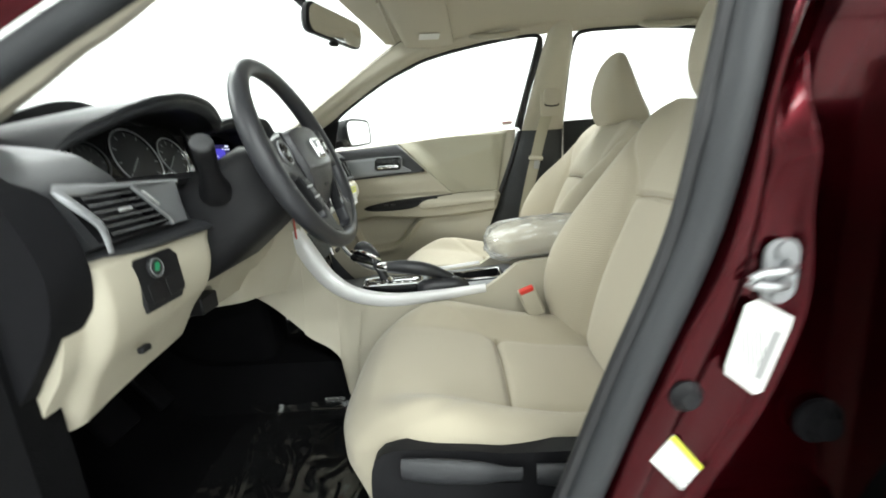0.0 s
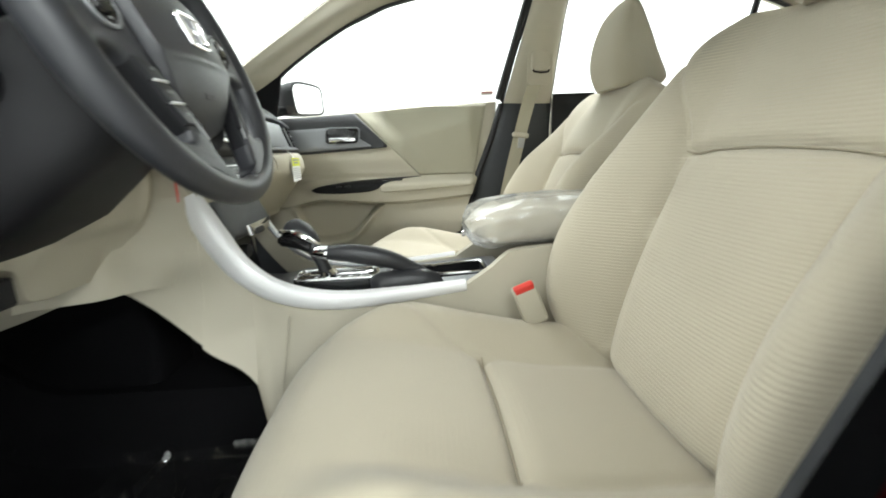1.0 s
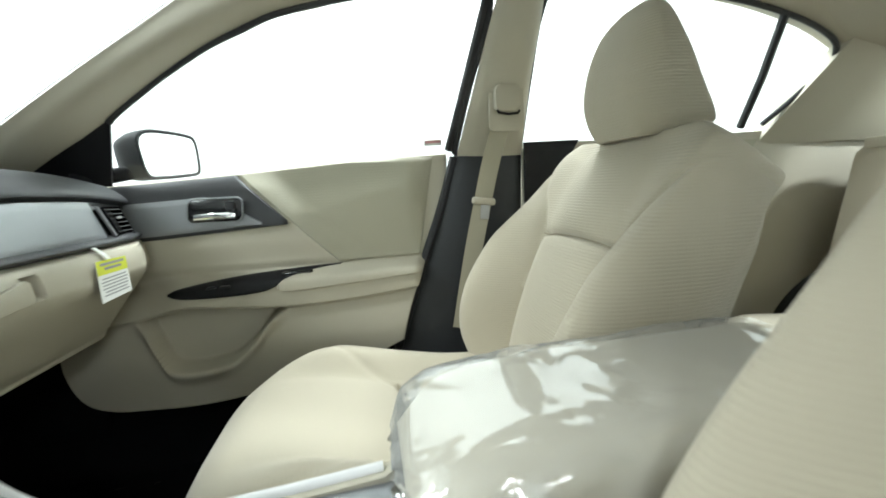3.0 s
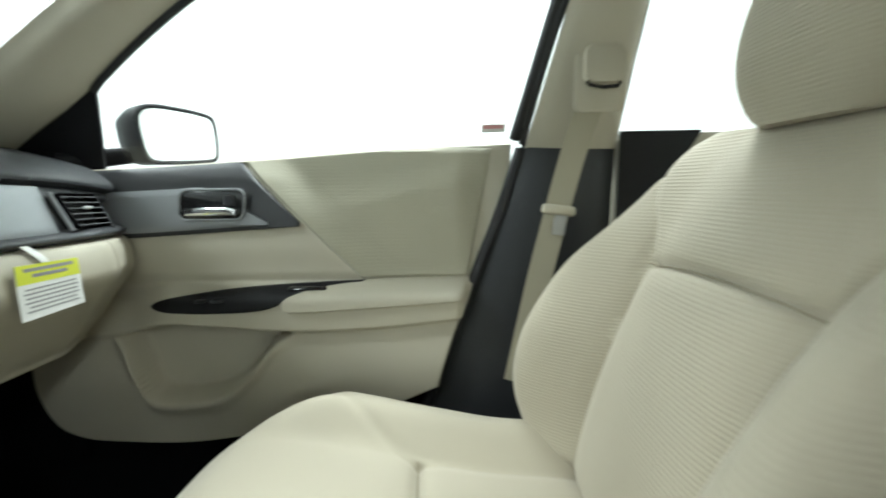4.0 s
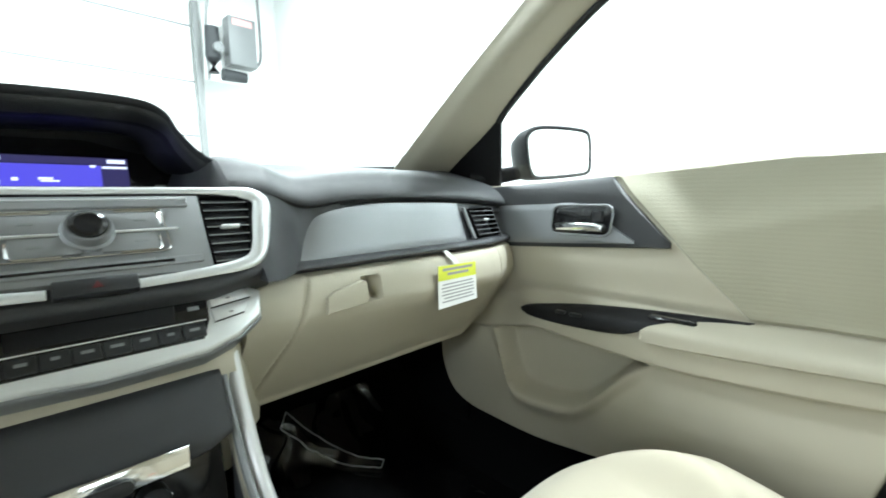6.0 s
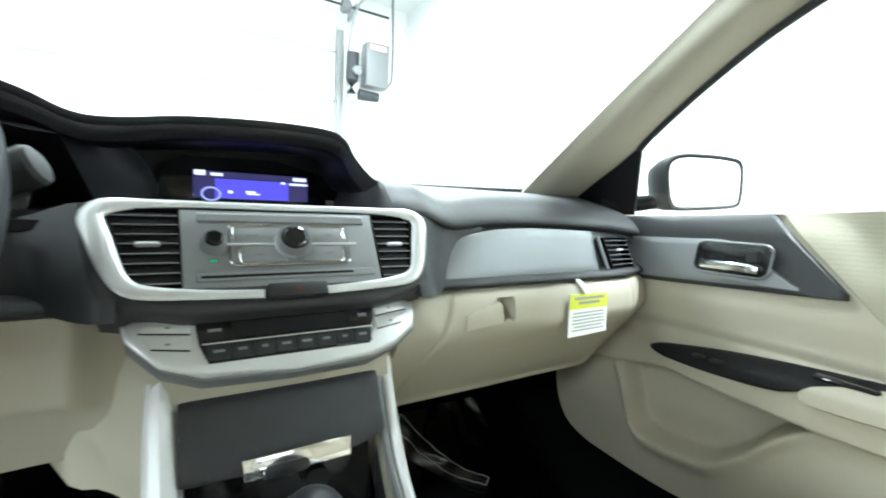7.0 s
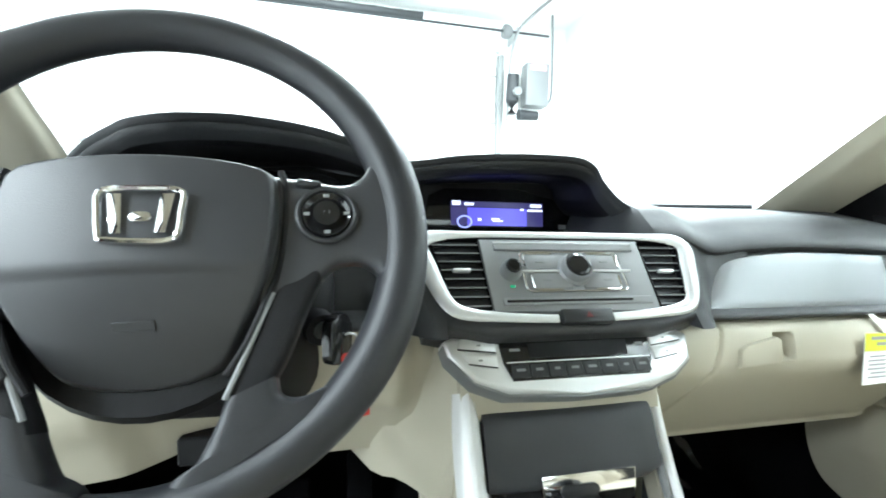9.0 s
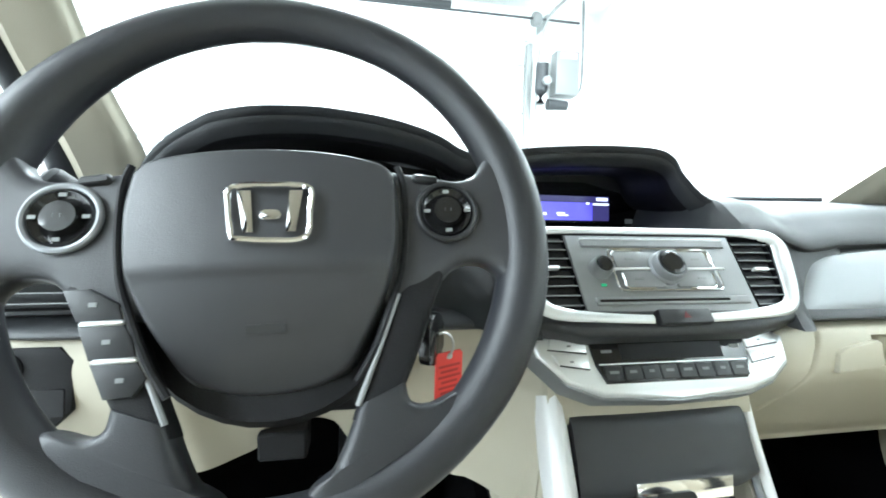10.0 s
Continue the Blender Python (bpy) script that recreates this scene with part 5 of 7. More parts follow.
FOOT = [(0.0, 0.0500, -0.1085, 0.0785, -0.0975), (0.15, 0.0478, -0.1140, 0.0805, -0.1075), (0.3, 0.0452, -0.1209, 0.0858, -0.1110), (0.5, 0.0400, -0.1322, 0.0945, -0.1112), (0.65, 0.0336, -0.1430, 0.1023, -0.1085), (0.8, 0.0220, -0.1505, 0.1110, -0.1060), (1.0, 0.0180, -0.1640, 0.1220, -0.1130)]


def spoke(lines, thick0, thick1):
    """A rounded bar whose two edges run along the ends of the lines given, from one thickness to another."""
    rings = []
    for k, (p, q) in enumerate(lines):
        p, q = Vector((*p, -0.001)), Vector((*q, -0.001))
        mid, half = (p + q) / 2, (p - q) / 2
        th = lerp(thick0, thick1, k / (len(lines) - 1)) / 2
        ring = []
        for j in range(36):
            c, sn = math.cos(2 * math.pi * j / 36), math.sin(2 * math.pi * j / 36)
            ring.append(mid + half * math.copysign(abs(c) ** 0.36, c) + Vector((0, 0, th * math.copysign(abs(sn) ** 0.62, sn))))
        rings.append(ring)
    bm = loft(rings)
    bmesh.ops.recalc_face_normals(bm, faces=bm.faces)
    return bm


for s in (-1, 1):
    # side spokes with their switches, a darker strut and a leather foot on each side
    part("side_spoke", spoke([((s * x, along(ARM_UP, x)), (s * x, along(ARM_DOWN, x))) for x in [lerp(0.068, 0.160, k / 46) for k in range(47)]], 0.024, 0.025), M_PAD, wheel, "", 80)
    part("strut", spoke([((s * along(STRUT_IN, y), y), (s * along(STRUT_OUT, y), y)) for y in [lerp(0.010, -0.116, k / 46) for k in range(47)]], 0.023, 0.022), M_BLACK, wheel, "strut darker than the side spoke", 80)
    part("lower_spoke", spoke([((s * a, b), (s * c, d)) for a, b, c, d in [along(FOOT, k / 40) for k in range(41)]], 0.026, 0.024), M_LEATHER, wheel, "black leather foot of the spoke", 80)
    # black bar added in place of the dark gap beside the pad
    part("pad_gap", tube(curve([(s * x, y, 0.0105) for x, y in ((0.0805, 0.042), (0.0838, 0.030), (0.0835, 0.0), (0.0795, -0.030), (0.0735, -0.047), (0.061, -0.077), (0.050, -0.095))], 24), 0.0024, 8), M_BLACK, wheel)
    # a paler line along the strut's inner edge
    part("strut_line", tube([(s * x, y, 0.0105) for x, y in ((0.0765, -0.045), (0.0630, -0.078), (0.0500, -0.1085))], 0.0018, 8), M_AUDIO, wheel)
    sw = new("switch_ring")
    sw.parent = wheel
    sw["label"] = "round chrome edged switch"
    C = pose(s * 0.1115, 0.008, 0.013)
    part("ring", tube([C @ Vector((0.0195 * math.cos(a), 0.0195 * math.sin(a), 0.0)) for a in [2 * math.pi * k / 40 for k in range(40)]], 0.0021, 8, True), M_BUTTON if s > 0 else M_GREYTRIM, sw)
    part("dish", spin([(0.0185, -0.002), (0.016, 0.002), (0.011, -0.001), (0.009, 0.004), (0.0001, 0.005)], 32, C), M_GLOSS, sw)
    for dx, dy in ((0.0135, 0), (-0.0135, 0), (0, 0.0135), (0, -0.0135), (0, 0)):
        part("mark", box(0.004, 0.0022, 0.0006, m=C @ pose(dx, dy, 0.0045 if dx == dy else 0.0022)), M_DIM, sw)
    part("small_button", box(0.018, 0.007, 0.006, 0.002, 1, m=pose(s * 0.099, 0.0325, 0.0095, 0, 0, -8 * s)), M_BUTTON, wheel)
def spoke_side(y):
    return along([(-0.0992, -0.0770), (-0.0867, -0.0830), (-0.0667, -0.0915), (-0.0492, -0.0985), (-0.0345, -0.1060)], y)


for k in range(3):
    yb = -0.043 - 0.0205 * k
    shape = [(spoke_side(yb - 0.0092), yb - 0.0092), (spoke_side(yb - 0.0092) + (0.023, 0.023, 0.014)[k], yb - 0.0092), (spoke_side(yb) + 0.0245, yb), (spoke_side(yb + 0.0092) + (0.014, 0.023, 0.023)[k], yb + 0.0092), (spoke_side(yb + 0.0092), yb + 0.0092)]
    b = part("phone_button", prism(shape, 0.005, 0.0015, pose(0, 0, 0.0085), 2), M_BUTTON, wheel)
    part("mark", box(0.004, 0.0025, 0.0006, m=pose(spoke_side(yb) + 0.012, yb, 0.0138)), M_DIM, b)
for k in range(2):
    part("button_strip", box(0.022, 0.003, 0.004, 0.001, 1, m=pose(spoke_side(-0.0533 - 0.0205 * k) + 0.0125, -0.0533 - 0.0205 * k, 0.0125)), M_SILVER, wheel)

# ---- centre console ----
console = thing("centre_console", "beige and charcoal centre console with silver side rails and cupholders", "console")
RAIL = curve([(0.028, 0.806), (-0.005, 0.735), (-0.045, 0.672), (-0.105, 0.628), (-0.20, 0.607), (-0.32, 0.612), (-0.45, 0.625)], 40)   # y, z


def curve_yz(u):
    if u < 0.65:
        p = RAIL[min(int(u / 0.65 * 40 + 0.5), 40)]
        return p.x, p.y
    t = (u - 0.65) / 0.35
    return lerp(-0.45, -0.90, t), along([(0, 0.625), (0.10, 0.655), (0.2, 0.688), (1, 0.70)], t)


def console_side(s):
    def fn(u, v):
        y, zt = curve_yz(u)
        zl = along([(-0.9, 0.33), (-0.10, 0.33), (-0.07, 0.36), (-0.062, 0.455), (0.02, 0.53), (0.09, 0.60)], y)
        return s * lerp(0.152, 0.122, v ** 0.7), y, lerp(zl, zt, v)
    return fn


for s in (-1, 1):
    part("side_panel", slab(console_side(s), 80, 14, 0.02, (-s, 0, 0)), M_PLASTIC, console, "beige plastic console side")
    pts = [Vector((s * 0.120, p.x, p.y)) for p in RAIL]
    part("silver_rail", tube(pts, [along([(0, 0.022), (0.12, 0.0265), (0.4, 0.022), (1, 0.012)], i / 40) if s < 0 else lerp(0.0105, 0.0085, i / 40) for i in range(41)], 12, up=(1, 0, 0), flat=0.60 if s < 0 else 0.8), M_RAIL, console, "silver painted side rail")
    part("panel_seam", tube([(s * 0.1525, -0.095, 0.40), (s * 0.1475, -0.112, 0.50), (s * 0.136, -0.125, 0.585)], 0.0014, 6), M_PLASTIC, console)
    pts = [Vector((s * 0.106, p.x - 0.004, p.y + 0.006)) for p in RAIL[:30]]
    part("inner_strip", tube(pts, 0.0045, 8), M_GREYTRIM, console, "grey inner strip")


# beige wing that carries the console side up under the dash
def wing_fn(s):
    def fn(u, v):
        y, zt = lerp(0.02, 0.36, u), lerp(0.81, 0.74, u)
        zl = along([(0.02, 0.53), (0.10, 0.615), (0.155, 0.652), (0.20, 0.648), (0.30, 0.61), (0.36, 0.59)], y)
        return s * (0.146 + 0.02 * u - 0.024 * v * (1 - u)), y, lerp(zl, zt, v)
    return fn


for s in (-1, 1):
    part("wing", slab(wing_fn(s), 40, 8, 0.015, (-s, 0, 0)), M_PLASTIC, console, "beige plastic side wing")


def top_z(y):
    return along([(-0.52, 0.622), (-0.35, 0.612), (-0.20, 0.606), (-0.12, 0.612), (-0.05, 0.600), (0.0, 0.600)], y)


def top_fn(u, v):
    x, y = lerp(-0.108, 0.108, u), lerp(-0.0, -0.54, v)
    z = top_z(y)
    # cupholder well
    k = smooth(-0.029, -0.023, x) * smooth(0.068, 0.064, x) * smooth(-0.510, -0.503, y) * smooth(-0.289, -0.297, y)
    z -= 0.075 * k
    return x, y, z


for s in (-1, 1):
    part("inner_wall", slab(lambda u, v, s=s: (s * 0.109, lerp(0.012, -0.40, u), lerp(top_z(lerp(0.0, -0.40, u)) - 0.02, along([(p.x, p.y) for p in RAIL[::-1]], lerp(0.012, -0.40, u)) - 0.006, v)), 40, 6, 0.006, (s, 0, 0)), M_DASH, console, "charcoal inner wall")
part("top_plate", slab(top_fn, 72, 150, 0.11, (0, 0, -1)), M_GREYTRIM, console, "grey satin console top")
part("top_slot", box(0.004, 0.15, 0.002, at=(0.088, -0.21, 0.6085)), M_BLACK, console)
cup = [(-0.020, -0.300), (0.058, -0.300), (0.063, -0.320), (0.058, -0.385), (0.050, -0.397), (0.058, -0.41), (0.063, -0.48), (0.058, -0.502), (-0.020, -0.502), (-0.024, -0.48), (-0.018, -0.41), (-0.010, -0.397), (-0.018, -0.385), (-0.024, -0.32)]
part("cupholder_rim", tube([(x, y, top_z(y) + 0.003) for x, y in cup], 0.0035, 8, True), M_CHROME, console, "chrome cupholder rim")
part("cupholder_lining", loft([[(0.020 + (x - 0.020) * k, -0.40 + (y + 0.40) * k, top_z(y) + z) for x, y in cup] for k, z in ((1.03, 0.001), (0.985, 0.0), (0.975, -0.015), (0.94, -0.062), (0.5, -0.064), (0.02, -0.064))], caps=False), M_BLACK, console, "black cupholder wells")
part("card", prism(rounded(0.042, 0.055, 0.01), 0.002, 0, pose(0.0, -0.372, 0.606, 24, 12, 30)), M_PAPER, console, "white paper slip")
# shift gate
GT = pose(-0.044, -0.200, 0.604, 0, 0, 3)
gate = part("shift_gate", prism(rounded(0.074, 0.166, 0.016), 0.030, 0.005, GT), M_GLOSS, console, "black shift gate with chrome rim")
part("gate_rim", tube([GT @ Vector((x, y, 0.0305)) for x, y in rounded(0.066, 0.158, 0.014)], 0.0035, 8, True), M_CHROME, gate)
part("gate_plate", prism(rounded(0.026, 0.140, 0.010), 0.002, 0.0005, GT @ pose(0.012, 0.0, 0.030)), M_CHROME, gate, "chrome gate plate")
part("gate_slot", box(0.010, 0.11, 0.002, m=GT @ pose(0.012, 0.0, 0.0322)), M_BLACK, gate)
for k in range(5):
    part("gate_mark", box(0.006, 0.006, 0.0008, m=GT @ pose(-0.018, 0.04 - 0.022 * k, 0.0308)), M_MARK, gate)
# shift lever
shifter = thing("shift_lever", "black leather automatic shift lever with chrome trim", "gear lever")
part("shaft", tube([(-0.040, -0.178, 0.634), (-0.038, -0.168, 0.662), (-0.028, -0.150, 0.695)], [0.013, 0.012, 0.015], 14), M_LEATHER, shifter, "black shaft")
part("collar", tube([(-0.041, -0.182, 0.632), (-0.040, -0.178, 0.642)], [0.020, 0.016], 14), M_CHROME, shifter, "chrome collar")
rings = []
for k in range(15):
    t = k / 14
    c = Vector((-0.022, -0.156, 0.694)).lerp(Vector((0.004, -0.094, 0.728)), t)
    r = along([(0, 0.014), (0.2, 0.021), (0.5, 0.028), (0.8, 0.026), (0.95, 0.016), (1, 0.004)], t)
    d = Vector((0.026, 0.062, 0.034)).normalized()
    sd = d.cross(Vector((0, 0, 1))).normalized()
    up = sd.cross(d)
    rings.append([c + sd * r * 1.0 * math.cos(2 * math.pi * j / 20) + up * r * 1.0 * math.sin(2 * math.pi * j / 20) for j in range(20)])
part("knob", loft(rings), M_LEATHER, shifter, "black leather knob")
part("knob_trim", tube(curve([(-0.036, -0.166, 0.694), (-0.046, -0.146, 0.710), (-0.046, -0.124, 0.722), (-0.030, -0.098, 0.722), (-0.014, -0.086, 0.720)], 18), 0.0048, 8), M_CHROME, shifter, "chrome trim")
part("release_button", tube([(-0.040, -0.150, 0.690), (-0.038, -0.120, 0.702), (-0.026, -0.094, 0.704), (-0.022, -0.086, 0.703)], [0.010, 0.012, 0.012, 0.007], 12), M_GLOSS, shifter, "gloss black release button")
# parking brake
brake = thing("parking_brake", "black leather parking brake lever with a folded leather boot", "brake lever")
part("lever", tube(curve([(-0.101, -0.192, 0.693), (-0.099, -0.235, 0.690), (-0.094, -0.30, 0.676), (-0.086, -0.345, 0.656), (-0.080, -0.378, 0.634)], 20), [0.0125 + 0.006 * math.sin(math.pi * min(1, k / 16)) for k in range(21)], 14), M_LEATHER, brake, "black leather grip")
part("button", tube([(-0.102, -0.170, 0.694), (-0.102, -0.184, 0.694), (-0.1015, -0.196, 0.693)], [0.008, 0.0125, 0.0135], 14), M_CHROME, brake, "chrome release button")
part("boot", tube(curve([(-0.098, -0.272, 0.626), (-0.097, -0.31, 0.630), (-0.090, -0.37, 0.628), (-0.084, -0.41, 0.614)], 12), [0.014, 0.020, 0.023, 0.021, 0.024, 0.022, 0.025, 0.023, 0.025, 0.023, 0.021, 0.016, 0.006], 14), M_LEATHER, brake, "folded leather boot")


# lower stack with the small drawer
def lower_fn(u, v):
    x = lerp(-0.106, 0.100, u)
    y, z = along([(0.0, 0.012, 0.796), (0.10, -0.004, 0.790), (0.5, -0.018, 0.763), (0.8, -0.030, 0.735), (0.93, -0.030, 0.722), (1.0, -0.015, 0.715)], v)
    return x, y - 0.004 * (1 - (x / 0.105) ** 2), z + 0.010 * smooth(0.6, 1.0, v) * smooth(0.07, 0.10, x)


part("drawer_front", slab(lower_fn, 20, 24, 0.03, (0, 1, 0), 0.002), M_DASH, console, "charcoal drawer front")
dh = part("drawer_handle", prism([(-0.052, -0.011), (0.054, -0.011), (0.056, 0.010), (-0.054, 0.010)], 0.008, 0.002, frame_m((0.0, -0.036, 0.731), (1, 0, 0), (0, 0.25, 1))), M_CHROME, console, "chrome drawer handle")
part("handle_hollow", prism(rounded(0.044, 0.012, 0.006), 0.003, 0.001, frame_m((-0.012, -0.0445, 0.726), (1, 0, 0), (0, 0.25, 1))), M_BUTTON, dh)
part("tray", slab(lambda u, v: (lerp(-0.105, 0.10, u), lerp(0.02, -0.0, v), lerp(0.715, 0.60, v)), 4, 4, 0.02, (0, 1, 0)), M_GLOSS, console)
part("socket", tube([(0.03, 0.012, 0.675), (0.03, -0.004, 0.675)], 0.014, 16), M_BUTTON, console)

# ---- armrest in its wrapping ----
arm = thing("armrest", "beige console armrest wrapped in clear crinkled plastic film", "armrest")
ARM_TOP = [(-0.90, 0.776), (-0.62, 0.770), (-0.545, 0.762), (-0.505, 0.749), (-0.480, 0.732), (-0.468, 0.716)]
ARM_LOW = [(-0.90, 0.702), (-0.62, 0.696), (-0.52, 0.692), (-0.495, 0.696), (-0.478, 0.704), (-0.468, 0.712)]


def arm_ring(y, grow, n=64):
    """A rounded section of the armrest at y, grown outwards."""
    zt, zb = along(ARM_TOP, y) + grow, along(ARM_LOW, y) - grow
    w = 0.102 * (1 - 0.35 * smooth(-0.52, -0.465, y)) + grow
    out = []
    for k in range(n):
        c, sn = math.cos(2 * math.pi * k / n), math.sin(2 * math.pi * k / n)
        out.append(Vector((-0.005 + w * math.copysign(abs(c) ** 0.4, c), y, (zt + zb) / 2 + (zt - zb) / 2 * math.copysign(abs(sn) ** 0.5, sn))))
    return out


part("lid", loft([arm_ring(-0.468 - 0.432 * (k / 40) ** 1.4, 0.0) for k in range(41)]), M_PLASTIC, arm, "beige padded lid")
film_relief(M_FILM, 55, 0.012)


def film_fn(u, v):
    y = lerp(-0.478, -0.90, v)
    k = u * 119.999
    ring = arm_ring(y, 0.006, 120)
    p = ring[int(k) % 120].copy()
    # the loose front end puffs out and gathers
    nose = smooth(0.16, 0.0, v)
    c = Vector((-0.005, y, 0.726))
    p = p.lerp(c, 0.55 * max(0.0, 1 - v / 0.03))
    p.y += 0.030 * nose * (0.6 + 0.6 * noise.noise(Vector((u * 9, 2.0, 1.0))))
    d = (p - c)
    d.y = 0
    d.normalize()
    q = Vector((p.x * 18, p.y * 7, p.z * 22))
    n = noise.noise(q) * 0.006 + abs(noise.noise(q * 2.1 + Vector((3, 1, 7)))) * 0.008 - abs(noise.noise(Vector((p.x * 50, p.y * 22, p.z * 70)))) * 0.005
    return p + d * (n + 0.001 + 0.006 * nose)


wrap = part("film", grid(film_fn, 120, 120, True), M_FILM, arm, "clear crinkled plastic film", sharp=60)
wrap.visible_shadow = False
part("film_knot", tube(curve([(0.03, -0.490, 0.715), (0.035, -0.468, 0.700), (0.02, -0.460, 0.690)], 12), [0.014, 0.013, 0.011, 0.012, 0.009, 0.011, 0.008, 0.009, 0.006, 0.007, 0.005, 0.004, 0.002], 8), M_FILM, arm)

# ---- doors and their surroundings ----
door_1 = door_trim(1, "door_1")

# black sail in the corner of the window, and the outside mirror
sail = structure("mirror_sail", slab(lambda u, v: (lambda y, z: (win_x(z) - 0.004 - 0.012 * (1 - v), y, z))(lerp(lerp(0.43, 0.110, v), lerp(0.140, 0.072, v), u), lerp(0.985, 1.158, v)), 10, 12, 0.01, (1, 0, 0.6), 0.002), M_BLACK, "black plastic mirror sail in the window corner", "mirror sail")
mirror = thing("door_mirror", "black door mirror on the passenger side showing white wall", "door mirror")
MM = frame_m((0.888, 0.045, 1.070), (0.92, -0.39, 0.02), (0.02, 0.05, 1))
mo = [(-0.125, -0.030), (-0.108, -0.055), (-0.06, -0.058), (0.10, -0.050), (0.122, -0.044), (0.129, -0.025), (0.131, 0.030), (0.125, 0.052), (0.106, 0.060), (0.0, 0.066), (-0.10, 0.062), (-0.130, 0.040)]
mc = [(p.x, p.y) for p in curve([(x * 0.73, y, 0) for x, y in mo + mo[:1]], 60)][:-1]
rings = [[MM @ Vector((x * k, y * k, w)) for x, y in mc] for k, w in ((0.93, 0.0), (0.98, 0.004), (1.0, -0.010), (0.98, -0.04), (0.85, -0.08), (0.55, -0.11), (0.2, -0.12))]
part("housing", loft(rings), M_BLACK, mirror, "black mirror housing")
part("mirror_glass", prism([(x * 0.90, y * 0.86) for x, y in mc], 0.002, 0, MM @ pose(0, 0, 0.0035)), M_MIRROR, mirror, "mirror glass")
part("glass_rim", tube([MM @ Vector((x * 0.955, y * 0.94, 0.004)) for x, y in mc], 0.0042, 8, True), M_BLACK, mirror, "black rim round the glass")
part("foot", tube([(0.765, 0.21, 1.012), (0.81, 0.14, 1.024), (0.86, 0.095, 1.035)], [0.018, 0.018, 0.016], 12), M_BLACK, mirror)

# rubber seals round the side windows
for s in (1, -1):
    if s > 0:
        pts = [(s * (win_x(z) - 0.004), y, z) for y, z in [(0.085, 1.132)] + FRONT_WIN + [(-0.738, 1.28), (-0.719, 1.20), (-0.700, 1.10), (-0.690, 1.04)]]
        structure("window_seal", tube(curve(pts, 90), 0.0075, 8), M_SEAL, "black rubber window seal", "window seal")
        structure("door_frame_edge", tube(curve([(win_x(1.36) + 0.0, -0.742, 1.36), (win_x(1.2) + 0.006, -0.709, 1.20), (win_x(1.05) + 0.006, -0.676, 1.05)], 20), 0.011, 8), M_SEAL, "black window frame edge", "window seal")
        structure("door_gap_seal", tube(curve([(0.765, -0.688, 1.03), (0.755, -0.645, 0.90), (0.745, -0.597, 0.78), (0.735, -0.53, 0.60), (0.73, -0.49, 0.50)], 30), 0.012, 8), M_SEAL, "black rubber door seal", "door seal")
    rp = [(-0.868, 1.06), (-0.863, 1.21), (-0.865, 1.33), (-0.885, 1.366), (-1.004, 1.373), (-1.166, 1.369), (-1.343, 1.355), (-1.502, 1.331), (-1.62, 1.303), (-1.70, 1.27), (-1.715, 1.235), (-1.66, 1.15), (-1.60, 1.085)]
    structure("window_seal", tube(curve([(s * (win_x(z) - 0.004), y, z) for y, z in rp], 100), 0.0075, 8), M_SEAL, "black rubber window seal", "window seal")
    structure("quarter_divider", tube([(s * win_x(1.08), -1.535, 1.08), (s * win_x(1.2), -1.525, 1.20), (s * win_x(1.335), -1.500, 1.335)], 0.011, 8), M_SEAL, "black quarter window divider", "window divider")

# small red and white label at the foot of the window
lab = thing("window_label", "small red and white paper label on the window", "label")
LM = frame_m((win_x(1.068) - 0.002, -0.632, 1.068), (0, -1, 0.02), (-0.5, 0, 1))
lc = part("card", box(0.045, 0.016, 0.001, m=LM), M_PAPER, lab)
part("red_band", box(0.040, 0.007, 0.0006, m=LM @ pose(0, 0.003, 0.001)), M_PALERED, lc)

# rear doors
for s in (1, -1):
    rd = thing("rear_door_trim", "beige rear door trim with a cloth panel and an armrest", "car door")

    def rear_fn(u, v, s=s):
        y, z = lerp(-0.875, -2.30, u), lerp(0.44, lerp(1.056, 1.08, u), v)
        x = 0.745 + 0.02 * (z - 0.8) - 0.05 * smooth(0.74, 0.78, z) * smooth(0.83, 0.80, z) * smooth(-1.0, -1.05, y) * smooth(-1.50, -1.44, y)
        return s * x, y, z

    part("door_panel", slab(rear_fn, 50, 50, 0.05, (s, 0, 0), 0.003), M_PLASTIC, rd)
    part("cloth_panel", slab(lambda u, v, s=s: (s * (0.742 + 0.02 * (lerp(0.84, 1.05, v) - 0.8)), lerp(-1.02, lerp(-1.46, -1.62, v), u), lerp(0.84, 1.05, v)), 12, 12, 0.02, (s, 0, 0), 0.004), M_FABRIC, rd, "beige cloth panel")
    part("black_corner", prism([(-0.874, 1.060), (-0.874, 0.88), (-0.93, 0.90), (-1.03, 1.062)] if s < 0 else [(-1.03, 1.062), (-0.93, 0.90), (-0.874, 0.88), (-0.874, 1.060)], 0.012, 0.003, frame_m((s * 0.752, 0, 0), (0, 1, 0), (0, 0, 1)) @ pose(0, 0, -0.014 if s > 0 else 0.0)), M_BLACK, rd, "black corner trim")
    structure("c_pillar_trim", slab(lambda u, v, s=s: (s * (win_x(lerp(1.03, 1.30, v)) - 0.02 - 0.02 * math.sin(math.pi * u)), lerp(lerp(-1.60, -1.735, v), lerp(-2.35, -1.98, v), u), lerp(1.03, 1.30, v)), 8, 10, 0.05, (s, 0, 0)), M_PLASTIC, "beige plastic rear pillar trim", "pillar trim")

bench = thing("rear_bench", "beige cloth rear bench seat", "car seat")


